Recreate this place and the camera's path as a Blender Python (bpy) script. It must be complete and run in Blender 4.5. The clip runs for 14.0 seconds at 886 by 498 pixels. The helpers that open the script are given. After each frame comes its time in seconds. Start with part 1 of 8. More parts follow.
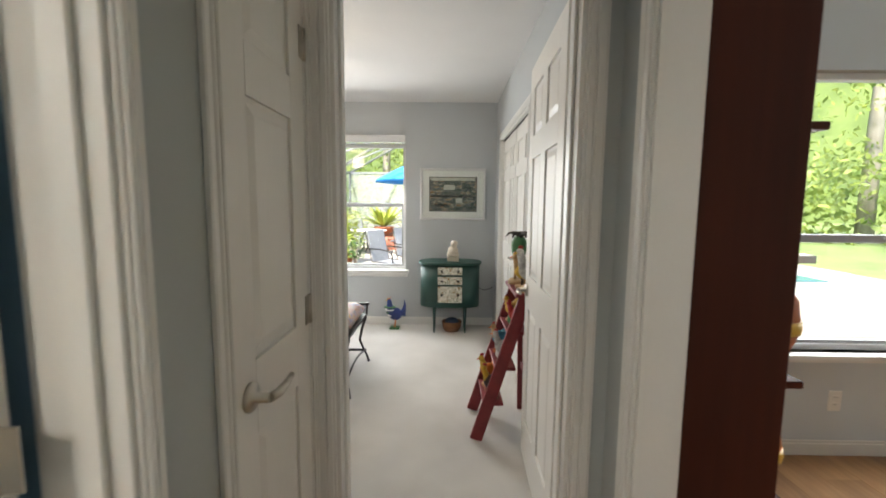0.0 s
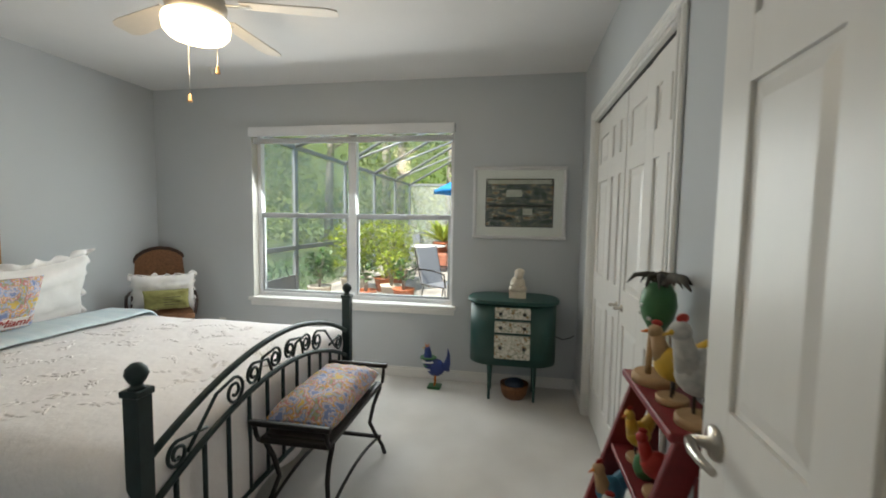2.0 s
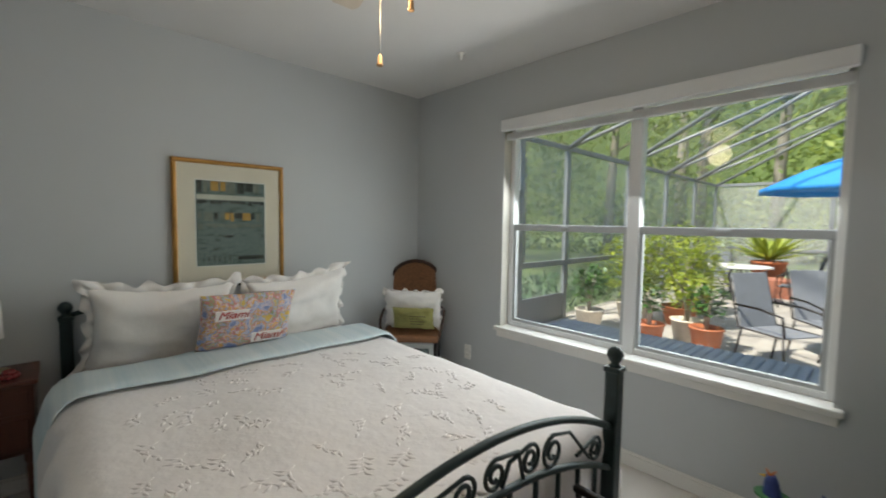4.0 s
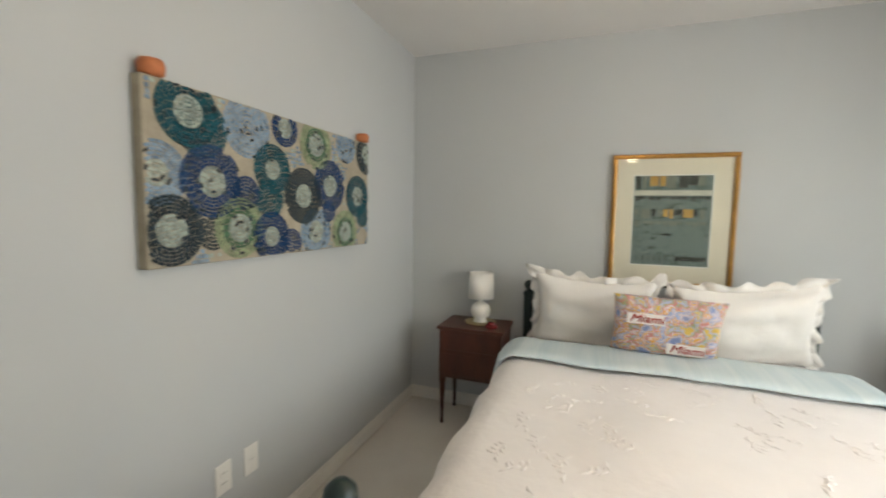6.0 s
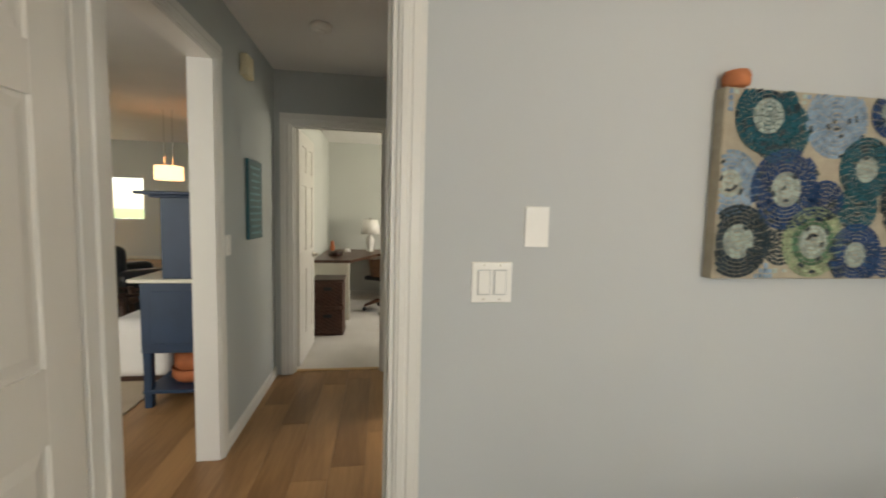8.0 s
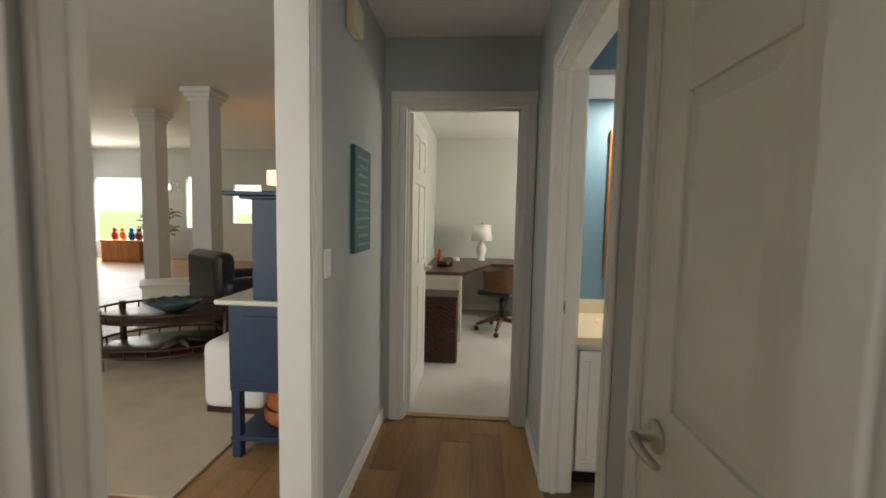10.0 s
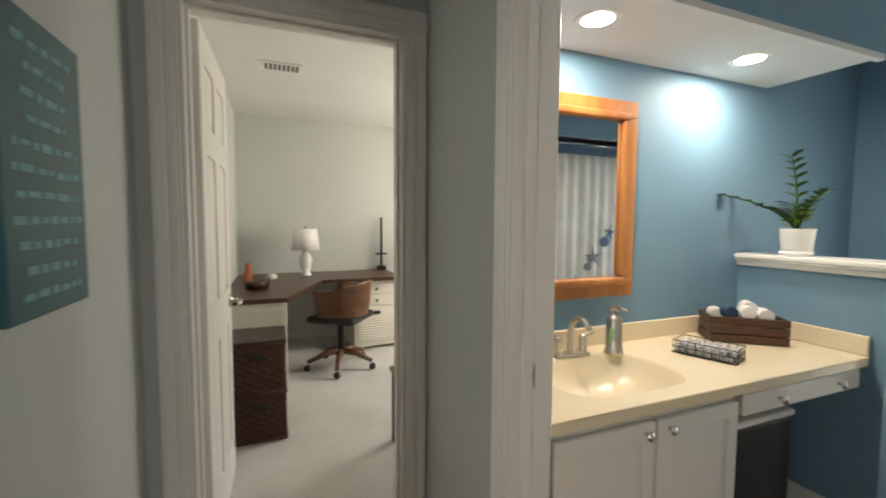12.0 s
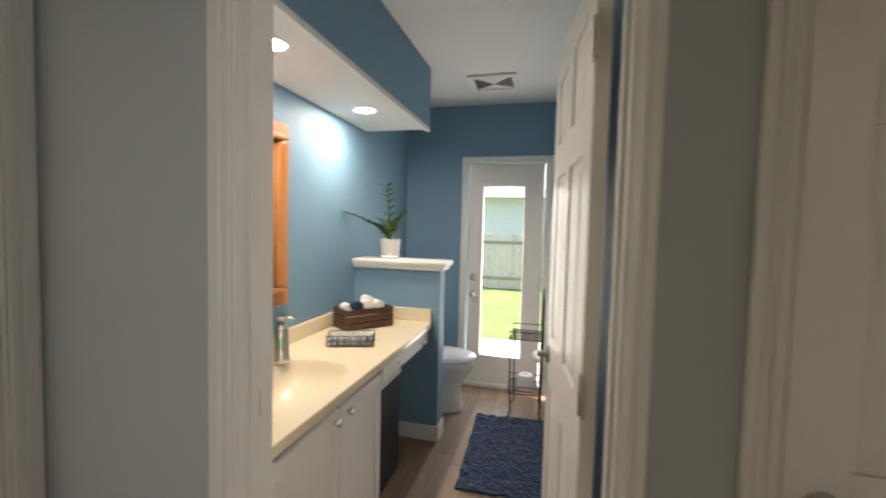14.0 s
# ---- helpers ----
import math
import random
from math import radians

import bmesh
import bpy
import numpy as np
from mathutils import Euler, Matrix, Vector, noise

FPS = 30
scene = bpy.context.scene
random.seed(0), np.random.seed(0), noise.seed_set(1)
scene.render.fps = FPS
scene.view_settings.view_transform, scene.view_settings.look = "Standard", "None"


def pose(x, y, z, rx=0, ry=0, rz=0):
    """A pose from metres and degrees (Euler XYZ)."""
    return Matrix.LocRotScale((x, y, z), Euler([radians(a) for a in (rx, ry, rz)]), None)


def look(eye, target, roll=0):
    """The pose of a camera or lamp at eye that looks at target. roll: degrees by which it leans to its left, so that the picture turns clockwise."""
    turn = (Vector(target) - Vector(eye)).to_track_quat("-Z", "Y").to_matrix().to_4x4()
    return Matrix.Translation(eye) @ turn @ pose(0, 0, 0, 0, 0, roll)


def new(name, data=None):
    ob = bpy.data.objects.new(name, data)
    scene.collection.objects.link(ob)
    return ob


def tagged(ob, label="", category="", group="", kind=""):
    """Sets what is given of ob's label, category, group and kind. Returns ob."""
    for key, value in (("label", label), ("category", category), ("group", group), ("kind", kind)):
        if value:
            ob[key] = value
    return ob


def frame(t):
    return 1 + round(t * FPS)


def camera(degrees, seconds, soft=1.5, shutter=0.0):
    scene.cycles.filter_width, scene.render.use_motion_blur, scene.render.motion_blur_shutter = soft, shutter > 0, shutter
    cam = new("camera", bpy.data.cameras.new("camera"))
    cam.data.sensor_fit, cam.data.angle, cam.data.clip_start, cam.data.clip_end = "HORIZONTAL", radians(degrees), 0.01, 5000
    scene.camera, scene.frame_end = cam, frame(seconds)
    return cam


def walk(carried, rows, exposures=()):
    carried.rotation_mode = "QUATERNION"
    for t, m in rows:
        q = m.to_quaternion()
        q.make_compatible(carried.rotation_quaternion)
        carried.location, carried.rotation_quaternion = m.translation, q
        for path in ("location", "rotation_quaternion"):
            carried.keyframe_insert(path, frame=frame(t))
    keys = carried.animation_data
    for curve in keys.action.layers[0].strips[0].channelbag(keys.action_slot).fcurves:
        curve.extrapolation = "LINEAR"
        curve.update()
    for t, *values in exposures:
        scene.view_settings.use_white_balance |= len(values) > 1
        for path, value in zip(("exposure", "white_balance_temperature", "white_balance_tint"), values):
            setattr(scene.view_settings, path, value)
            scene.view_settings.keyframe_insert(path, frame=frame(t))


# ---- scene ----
cam = camera(93.7, 14.0, soft=1.8, shutter=0.3)
PATH = [
    (0.0, -0.169, 0.272, 1.349, 0.74, -6.03, -0.51),
    (0.5, -0.184, 0.604, 1.342, 1.15, -5.59, -0.58),
    (1.0, -0.120, 0.911, 1.348, 2.83, -5.22, -0.62),
    (1.5, -0.139, 1.226, 1.312, 5.37, -4.53, -0.64),
    (2.0, -0.146, 1.549, 1.338, 9.85, -4.20, -0.85),
    (2.2, -0.147, 1.669, 1.346, 12.40, -3.83, -0.83),
    (4.3, -0.583, 2.625, 1.372, 54.84, -3.84, -0.85),
    (4.5, -0.619, 2.689, 1.371, 60.37, -3.96, -0.79),
    (5.0, -0.724, 2.815, 1.358, 75.39, -4.52, -0.83),
    (5.5, -0.721, 2.919, 1.349, 92.46, -4.63, -1.05),
    (6.0, -0.635, 2.919, 1.363, 109.91, -4.93, -1.05),
    (6.5, -0.541, 2.831, 1.360, 126.22, -4.87, -1.16),
    (7.0, -0.520, 2.821, 1.365, 143.39, -4.91, -1.17),
    (7.5, -0.527, 2.836, 1.366, 158.41, -4.95, -1.28),
    (8.0, -0.492, 2.810, 1.353, 171.55, -4.73, -1.40),
    (8.5, -0.383, 2.647, 1.340, 181.99, -4.74, -1.41),
    (8.7, -0.346, 2.572, 1.339, 184.86, -4.60, -1.53),
    (10.8, -0.111, 1.468, 1.355, 182.80, -4.38, 0.18),
    (11.0, -0.069, 1.343, 1.348, 179.27, -4.20, 0.06),
    (11.5, -0.049, 1.066, 1.343, 170.33, -3.89, -0.21),
    (12.0, -0.051, 0.859, 1.332, 158.19, -3.75, -0.33),
    (12.5, -0.038, 0.701, 1.325, 144.72, -3.89, -0.57),
    (13.0, -0.066, 0.564, 1.335, 131.06, -3.77, -0.79),
    (13.5, 0.063, 0.521, 1.375, 116.90, -3.66, -1.39),
    (14.0, 0.227, 0.667, 1.395, 104.41, -3.00, -1.41),
]
EXPOSURES = [(0.0, 2.12, 6700, 12), (0.5, 2.15, 6750, 12), (1.0, 1.95, 6700, 11), (1.5, 1.65, 6600, 9), (2.0, 1.32, 6600, 8), (4.5, 0.88, 6650, 9), (5.5, 1.5, 6950, 10), (6.5, 1.75, 7300, 12), (7.5, 1.75, 7400, 11), (8.5, 1.6, 7500, 12), (11.0, 1.6, 7000, 12), (12.0, 1.78, 7100, 14), (12.5, 1.66, 7000, 16), (13.5, 1.6, 7000, 17), (14.0, 1.9, 7100, 18)]
walk(cam, [(t, pose(x, y, z, 90 + pitch, roll, yaw)) for t, x, y, z, yaw, pitch, roll in PATH], EXPOSURES)

# ---------------------------------------------------------------- world and light
world = bpy.data.worlds.new("sky")
scene.world = world
world.use_nodes = True
wn = world.node_tree.nodes
sky = wn.new("ShaderNodeTexSky")
sky.sky_type, sky.sun_disc = "NISHITA", False
sky.sun_elevation, sky.sun_rotation = radians(55), radians(200)
world.node_tree.links.new(sky.outputs[0], wn["Background"].inputs[0])
wn["Background"].inputs[1].default_value = 0.15


def lamp(name, kind, m, power, colour=(1, 1, 1), **values):
    data = bpy.data.lights.new(name, kind)
    data.energy, data.color = power, colour
    ob = new(name, data)
    ob.matrix_world = m
    if kind == "SUN":
        data.angle = radians(values["angle"])
    elif kind == "AREA":
        data.shape, data.size, data.size_y = "RECTANGLE", values["w"], values["h"]
    else:
        data.shadow_soft_size = values["r"]
    return ob


el, az = radians(55), radians(200)
sun_dir = Vector((math.sin(az) * math.cos(el), math.cos(az) * math.cos(el), math.sin(el)))
lamp("sun", "SUN", look(sun_dir * 30, (0, 0, 0)), 5.0, (1, 0.95, 0.88), angle=3)
# daylight through the bedroom window, the great room windows and an added, unseen office window
lamp("window_daylight", "AREA", look((-1.53, 5.06, 1.36), (-1.60, 3.2, 0.35)), 17, (0.93, 0.98, 1.0), w=1.7, h=1.35)
lamp("great_room_daylight", "AREA", look((3.0, 2.52, 1.3), (3.0, 0.0, 1.0)), 27, (0.97, 0.99, 1.0), w=3.0, h=1.4)
lamp("entry_daylight", "AREA", look((9.5, -8.9, 1.4), (9.5, -5.0, 1.0)), 34, (0.97, 0.99, 1.0), w=2.0, h=1.8)
# fill for the office, from a window opening added out of view
lamp("office_added_daylight", "AREA", look((-2.55, -2.6, 1.5), (0.0, -2.6, 1.2)), 13.5, (1.0, 0.97, 0.88), w=1.2, h=1.2)
lamp("bath_door_daylight", "AREA", look((-3.46, 0.27, 1.0), (-1.0, 0.27, 0.8)), 2.4, (0.95, 1.0, 1.0), w=0.36, h=1.5)


# ---------------------------------------------------------------- materials
MATS = {}


def mat(name, colour, rough=0.6, metal=0.0, var=0.08, scale=3.0, bump=0.0, bscale=60.0, second=None, stretch=(1, 1, 1), per=0.0, sheen=0.0, spec=0.5, island=False):
    """A surface with broad and fine variation of its colour and a fine relief."""
    if name in MATS:
        return MATS[name]
    m = bpy.data.materials.new(name)
    m.use_nodes = True
    n, l = m.node_tree.nodes, m.node_tree.links
    p = n["Principled BSDF"]
    p.inputs["Roughness"].default_value, p.inputs["Metallic"].default_value = rough, metal
    p.inputs["Specular IOR Level"].default_value = spec
    if sheen:
        p.inputs["Sheen Weight"].default_value = sheen
    co = n.new("ShaderNodeTexCoord")
    mp = n.new("ShaderNodeMapping")
    mp.inputs["Scale"].default_value = stretch
    l.new(co.outputs["Object"], mp.inputs[0])
    broad, fine = n.new("ShaderNodeTexNoise"), n.new("ShaderNodeTexNoise")
    for t, s, d in ((broad, scale, 3), (fine, bscale, 4)):
        t.inputs["Scale"].default_value, t.inputs["Detail"].default_value = s, d
        l.new(mp.outputs[0], t.inputs[0])
    add = n.new("ShaderNodeMath")
    add.operation = "MULTIPLY_ADD"
    add.inputs[1].default_value = 0.35
    l.new(fine.outputs[0], add.inputs[0])
    l.new(broad.outputs[0], add.inputs[2])
    last = add
    if per:
        info = n.new("ShaderNodeNewGeometry" if island else "ShaderNodeObjectInfo")
        rnd = n.new("ShaderNodeMath")
        rnd.operation = "MULTIPLY_ADD"
        rnd.inputs[1].default_value = per
        l.new(info.outputs["Random Per Island" if island else "Random"], rnd.inputs[0])
        l.new(add.outputs[0], rnd.inputs[2])
        sub = n.new("ShaderNodeMath")
        sub.operation = "SUBTRACT"
        sub.inputs[1].default_value = per / 2
        l.new(rnd.outputs[0], sub.inputs[0])
        last = sub
    ramp = n.new("ShaderNodeValToRGB")
    lo = second or tuple(c * (1 - var) for c in colour)
    hi = colour if second else tuple(min(1, c * (1 + var)) for c in colour)
    ramp.color_ramp.elements[0].position, ramp.color_ramp.elements[1].position = 0.42, 0.92
    ramp.color_ramp.elements[0].color, ramp.color_ramp.elements[1].color = (*lo, 1), (*hi, 1)
    l.new(last.outputs[0], ramp.inputs[0])
    l.new(ramp.outputs[0], p.inputs["Base Color"])
    if bump:
        b = n.new("ShaderNodeBump")
        b.inputs["Strength"].default_value, b.inputs["Distance"].default_value = min(1, bump), 0.004
        l.new(fine.outputs[0], b.inputs["Height"])
        l.new(b.outputs[0], p.inputs["Normal"])
    MATS[name] = m
    return m


def glow(name, colour, strength):
    m = bpy.data.materials.new(name)
    m.use_nodes = True
    p = m.node_tree.nodes["Principled BSDF"]
    p.inputs["Base Color"].default_value = (*colour, 1)
    p.inputs["Emission Color"].default_value, p.inputs["Emission Strength"].default_value = (*colour, 1), strength
    return m


def glass_mat(name, tint=(1, 1, 1), gloss=0.06):
    m = bpy.data.materials.new(name)
    m.use_nodes = True
    n, l = m.node_tree.nodes, m.node_tree.links
    n.remove(n["Principled BSDF"])
    mix, tr, gl = n.new("ShaderNodeMixShader"), n.new("ShaderNodeBsdfTransparent"), n.new("ShaderNodeBsdfGlossy")
    fr, pw, sc = n.new("ShaderNodeLayerWeight"), n.new("ShaderNodeMath"), n.new("ShaderNodeMath")
    pw.operation, sc.operation = "POWER", "MULTIPLY_ADD"
    pw.inputs[1].default_value, sc.inputs[1].default_value, sc.inputs[2].default_value = 5.0, 0.85, 0.025
    l.new(fr.outputs["Facing"], pw.inputs[0])
    l.new(pw.outputs[0], sc.inputs[0])
    tr.inputs[0].default_value = (*tint, 1)
    gl.inputs["Roughness"].default_value = gloss
    l.new(sc.outputs[0], mix.inputs[0])
    l.new(tr.outputs[0], mix.inputs[1])
    l.new(gl.outputs[0], mix.inputs[2])
    l.new(mix.outputs[0], n["Material Output"].inputs[0])
    return m


def print_mat(name, colours, scale, stretch=(1, 1, 1), detail=6):
    """A printed picture or patterned cloth: patches of the given colours."""
    m = bpy.data.materials.new(name)
    m.use_nodes = True
    n, l = m.node_tree.nodes, m.node_tree.links
    p = n["Principled BSDF"]
    p.inputs["Roughness"].default_value = 0.7
    co, mp, t, ramp = n.new("ShaderNodeTexCoord"), n.new("ShaderNodeMapping"), n.new("ShaderNodeTexNoise"), n.new("ShaderNodeValToRGB")
    mp.inputs["Scale"].default_value = stretch
    t.inputs["Scale"].default_value, t.inputs["Detail"].default_value = scale, detail
    l.new(co.outputs["Object"], mp.inputs[0])
    l.new(mp.outputs[0], t.inputs[0])
    l.new(t.outputs[0], ramp.inputs[0])
    e = ramp.color_ramp.elements
    ramp.color_ramp.interpolation = "CONSTANT"
    while len(e) < len(colours):
        e.new(0.5)
    for i, c in enumerate(colours):
        e[i].position = 0.0 if i == 0 else 0.36 + 0.28 * i / len(colours)
        e[i].color = (*c, 1)
    l.new(ramp.outputs[0], p.inputs["Base Color"])
    return m


GREY_WALL = mat("grey_paint", (0.50, 0.525, 0.54), 0.75, var=0.03, scale=1.2, bump=0.12, bscale=220)
HALL_WALL = mat("hall_paint", (0.43, 0.46, 0.46), 0.7, var=0.03, scale=1.2, bump=0.12, bscale=220)
OFFICE_WALL = mat("office_paint", (0.56, 0.58, 0.55), 0.75, var=0.03, scale=1.2, bump=0.1, bscale=220)
BLUE_WALL = mat("blue_paint", (0.165, 0.30, 0.41), 0.6, var=0.04, scale=1.2, bump=0.12, bscale=220)
PALE_WALL = mat("pale_blue_paint", (0.60, 0.65, 0.68), 0.75, var=0.03, scale=1.2, bump=0.1, bscale=220)
CEIL = mat("ceiling_white", (0.74, 0.73, 0.72), 0.85, var=0.03, scale=2, bump=0.35, bscale=130)
TRIM = mat("trim_white", (0.74, 0.73, 0.70), 0.38, var=0.03, scale=2, bump=0.03, bscale=90)
DOOR_WHITE = mat("door_white", (0.76, 0.74, 0.70), 0.35, var=0.03, scale=2, bump=0.05, bscale=60, stretch=(1, 1, 0.15))
CARPET = mat("carpet", (0.68, 0.65, 0.61), 0.95, second=(0.53, 0.50, 0.46), scale=2.2, bump=1.0, bscale=260, sheen=0.3, spec=0.1)
OAK = mat("oak_plank", (0.44, 0.245, 0.105), 0.42, second=(0.22, 0.11, 0.042), scale=5, bump=0.15, bscale=40, stretch=(1, 0.12, 1), per=0.35)
GREYOAK = mat("bath_plank", (0.33, 0.23, 0.15), 0.45, second=(0.16, 0.10, 0.065), scale=5, bump=0.15, bscale=40, stretch=(0.12, 1, 1), per=0.3)
NICKEL = mat("nickel", (0.50, 0.47, 0.42), 0.32, 1.0, var=0.05, scale=20)
CHROME = mat("chrome", (0.72, 0.72, 0.72), 0.14, 1.0, var=0.03, scale=20)
IRON = mat("dark_green_iron", (0.012, 0.026, 0.026), 0.42, 0.2, var=0.3, scale=18, bump=0.1, bscale=90)
BLACKIRON = mat("black_iron", (0.022, 0.019, 0.018), 0.42, 0.5, var=0.3, scale=18, bump=0.1, bscale=90)
GREEN_PAINT = mat("dark_green_paint", (0.012, 0.055, 0.045), 0.42, var=0.15, scale=6, bump=0.06, bscale=50)
BEDSPREAD = mat("bedspread", (0.84, 0.80, 0.79), 0.95, var=0.03, scale=4, bump=0.9, bscale=26, sheen=0.3, spec=0.1)
LINEN = mat("white_linen", (0.80, 0.78, 0.76), 0.9, var=0.03, scale=6, bump=0.3, bscale=40, sheen=0.2, spec=0.1)
MAHOGANY = mat("mahogany", (0.10, 0.028, 0.016), 0.35, second=(0.035, 0.010, 0.007), scale=7, bump=0.08, bscale=40, stretch=(0.3, 1, 0.3))
REDWOOD = mat("red_brown_wood", (0.070, 0.014, 0.005), 0.6, spec=0.2, second=(0.030, 0.006, 0.003), scale=5, bump=0.08, bscale=30, stretch=(1, 1, 0.1))
REDPAINT = mat("barn_red_paint", (0.20, 0.018, 0.022), 0.5, var=0.25, scale=8, bump=0.1, bscale=40)
PINE = mat("pine", (0.56, 0.24, 0.07), 0.4, second=(0.32, 0.10, 0.025), scale=9, bump=0.06, bscale=30, stretch=(1, 1, 0.12))
CREAM = mat("cream_marble", (0.76, 0.66, 0.48), 0.22, var=0.04, scale=3, spec=0.5)
PORCELAIN = mat("porcelain", (0.82, 0.82, 0.80), 0.12, var=0.02, scale=3)
CERAMIC = mat("white_ceramic", (0.80, 0.79, 0.76), 0.3, var=0.03, scale=12, bump=0.2, bscale=40)
SHADE = mat("lampshade_cloth", (0.84, 0.82, 0.79), 0.9, var=0.03, scale=10, bump=0.2, bscale=200)
PLASTIC = mat("white_plastic", (0.80, 0.79, 0.76), 0.35, var=0.02, scale=5)
DARKWOOD = mat("dark_wood", (0.055, 0.022, 0.012), 0.4, second=(0.022, 0.009, 0.006), scale=8, bump=0.1, bscale=30, stretch=(1, 0.2, 1))
DESKWOOD = mat("desk_brown", (0.105, 0.047, 0.024), 0.33, second=(0.05, 0.02, 0.011), scale=7, stretch=(0.15, 1, 1))
OFFWHITE = mat("antique_white", (0.70, 0.67, 0.58), 0.5, var=0.04, scale=5, bump=0.05)
WICKER = mat("wicker_dark", (0.10, 0.036, 0.018), 0.55, second=(0.03, 0.010, 0.006), scale=60, bump=1.0, bscale=90, stretch=(1, 1, 2.5))
TAN_WICKER = mat("wicker_tan", (0.30, 0.135, 0.055), 0.6, second=(0.11, 0.045, 0.02), scale=60, bump=1.0, bscale=90, stretch=(1, 1, 2.5))
TEAL = mat("teal_paint", (0.010, 0.085, 0.105), 0.5, var=0.1, scale=6)
SIGNTEXT = mat("pale_teal_ink", (0.12, 0.30, 0.33), 0.6)
NAVY = mat("navy_paint", (0.011, 0.034, 0.080), 0.5, var=0.15, scale=5, bump=0.05)
NAVY_RUG = mat("navy_shag", (0.026, 0.055, 0.115), 0.95, second=(0.010, 0.022, 0.055), scale=22, bump=1.0, bscale=160, sheen=0.3, spec=0.1)
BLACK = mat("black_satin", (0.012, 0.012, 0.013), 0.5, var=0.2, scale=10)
LEATHER = mat("black_leather", (0.012, 0.014, 0.018), 0.35, var=0.3, scale=10, bump=0.3, bscale=60)
GOLD = mat("gilt_wood", (0.40, 0.21, 0.055), 0.33, 0.55, var=0.25, scale=14)
MATBOARD = mat("mat_board", (0.72, 0.66, 0.56), 0.9, var=0.02, scale=6)
WHITEMAT = mat("white_mat_board", (0.78, 0.78, 0.76), 0.9, var=0.02, scale=6)
TERRACOTTA = mat("terracotta", (0.40, 0.12, 0.045), 0.8, var=0.2, scale=10, bump=0.2)
LEAF = mat("leaf_green", (0.060, 0.150, 0.022), 0.45, second=(0.020, 0.060, 0.010), scale=12, per=0.3, island=True)
LEAF_LIGHT = mat("leaf_yellow_green", (0.42, 0.46, 0.06), 0.5, second=(0.20, 0.28, 0.035), scale=5, per=0.5, island=True)
TREE_LEAF = mat("tree_leaf", (0.32, 0.38, 0.08), 0.6, second=(0.13, 0.20, 0.04), scale=0.7, per=0.5, island=True)
BARK = mat("pale_bark", (0.42, 0.37, 0.31), 0.9, second=(0.20, 0.17, 0.14), scale=3, bump=0.9, bscale=14, stretch=(1, 1, 0.3))
GRASS = mat("grass", (0.16, 0.215, 0.065), 0.95, second=(0.09, 0.135, 0.04), scale=1.2, bump=1.0, bscale=40)
PAVER = mat("paver", (0.40, 0.37, 0.33), 0.85, second=(0.29, 0.26, 0.23), scale=4, bump=0.4, bscale=60, per=0.3)
CAGE = mat("cage_aluminium", (0.24, 0.25, 0.26), 0.45, 0.3, var=0.08, scale=5)
GREY_SLAT = mat("grey_slat", (0.30, 0.33, 0.36), 0.6, var=0.1, scale=4, bump=0.1)
WINDOW_WHITE = mat("window_white", (0.74, 0.75, 0.76), 0.4, var=0.03, scale=5)
WINDOW_GREY = mat("window_grey", (0.40, 0.42, 0.43), 0.45, var=0.04, scale=5)
BLUE_CLOTH = mat("blue_canvas", (0.015, 0.22, 0.62), 0.8, var=0.1, scale=4)
RED = mat("red_paint", (0.42, 0.03, 0.02), 0.45, var=0.15, scale=8)
ORANGE = mat("orange_paint", (0.72, 0.20, 0.025), 0.45, var=0.2, scale=8)
YELLOW = mat("yellow_paint", (0.62, 0.38, 0.035), 0.45, var=0.15, scale=8)
LIGHTWOOD = mat("light_wood", (0.55, 0.36, 0.18), 0.6, second=(0.40, 0.24, 0.11), scale=8, stretch=(0.3, 1, 1))
GREENGLAZE = mat("green_paint", (0.05, 0.17, 0.06), 0.4, var=0.2, scale=8)
BLUEGLAZE = mat("cobalt_paint", (0.022, 0.045, 0.21), 0.4, second=(0.012, 0.02, 0.10), scale=12)
STONE = mat("cast_stone", (0.62, 0.55, 0.45), 0.85, var=0.12, scale=14, bump=0.4, bscale=80)
BRONZE = mat("bronze_plate", (0.20, 0.16, 0.12), 0.4, 0.8, var=0.1)
for lm in (LEAF_LIGHT, TREE_LEAF):
    # thin leaves let some light through
    n, l = lm.node_tree.nodes, lm.node_tree.links
    tl, mx = n.new("ShaderNodeBsdfTranslucent"), n.new("ShaderNodeMixShader")
    ramp = next(q for q in n if q.type == "VALTORGB")
    l.new(ramp.outputs[0], tl.inputs[0])
    mx.inputs[0].default_value = 0.4
    l.new(n["Principled BSDF"].outputs[0], mx.inputs[1])
    l.new(tl.outputs[0], mx.inputs[2])
    l.new(mx.outputs[0], n["Material Output"].inputs[0])
SCREEN = bpy.data.materials.new("insect_screen")
SCREEN.use_nodes = True
sn, sl = SCREEN.node_tree.nodes, SCREEN.node_tree.links
s_mix, s_tr = sn.new("ShaderNodeMixShader"), sn.new("ShaderNodeBsdfTransparent")
sn["Principled BSDF"].inputs["Base Color"].default_value, sn["Principled BSDF"].inputs["Roughness"].default_value = (0.50, 0.51, 0.50, 1), 0.8
s_mix.inputs[0].default_value = 0.24
sl.new(s_tr.outputs[0], s_mix.inputs[1])
sl.new(sn["Principled BSDF"].outputs[0], s_mix.inputs[2])
sl.new(s_mix.outputs[0], sn["Material Output"].inputs[0])
GLASS = glass_mat("window_glass", (0.97, 0.985, 0.975), 0.0)
MIRROR = mat("mirror", (0.86, 0.88, 0.88), 0.02, 1.0, var=0.0)
ORANGEGLOW = glow("lit_bowl_glass", (1.0, 0.80, 0.52), 2.2)
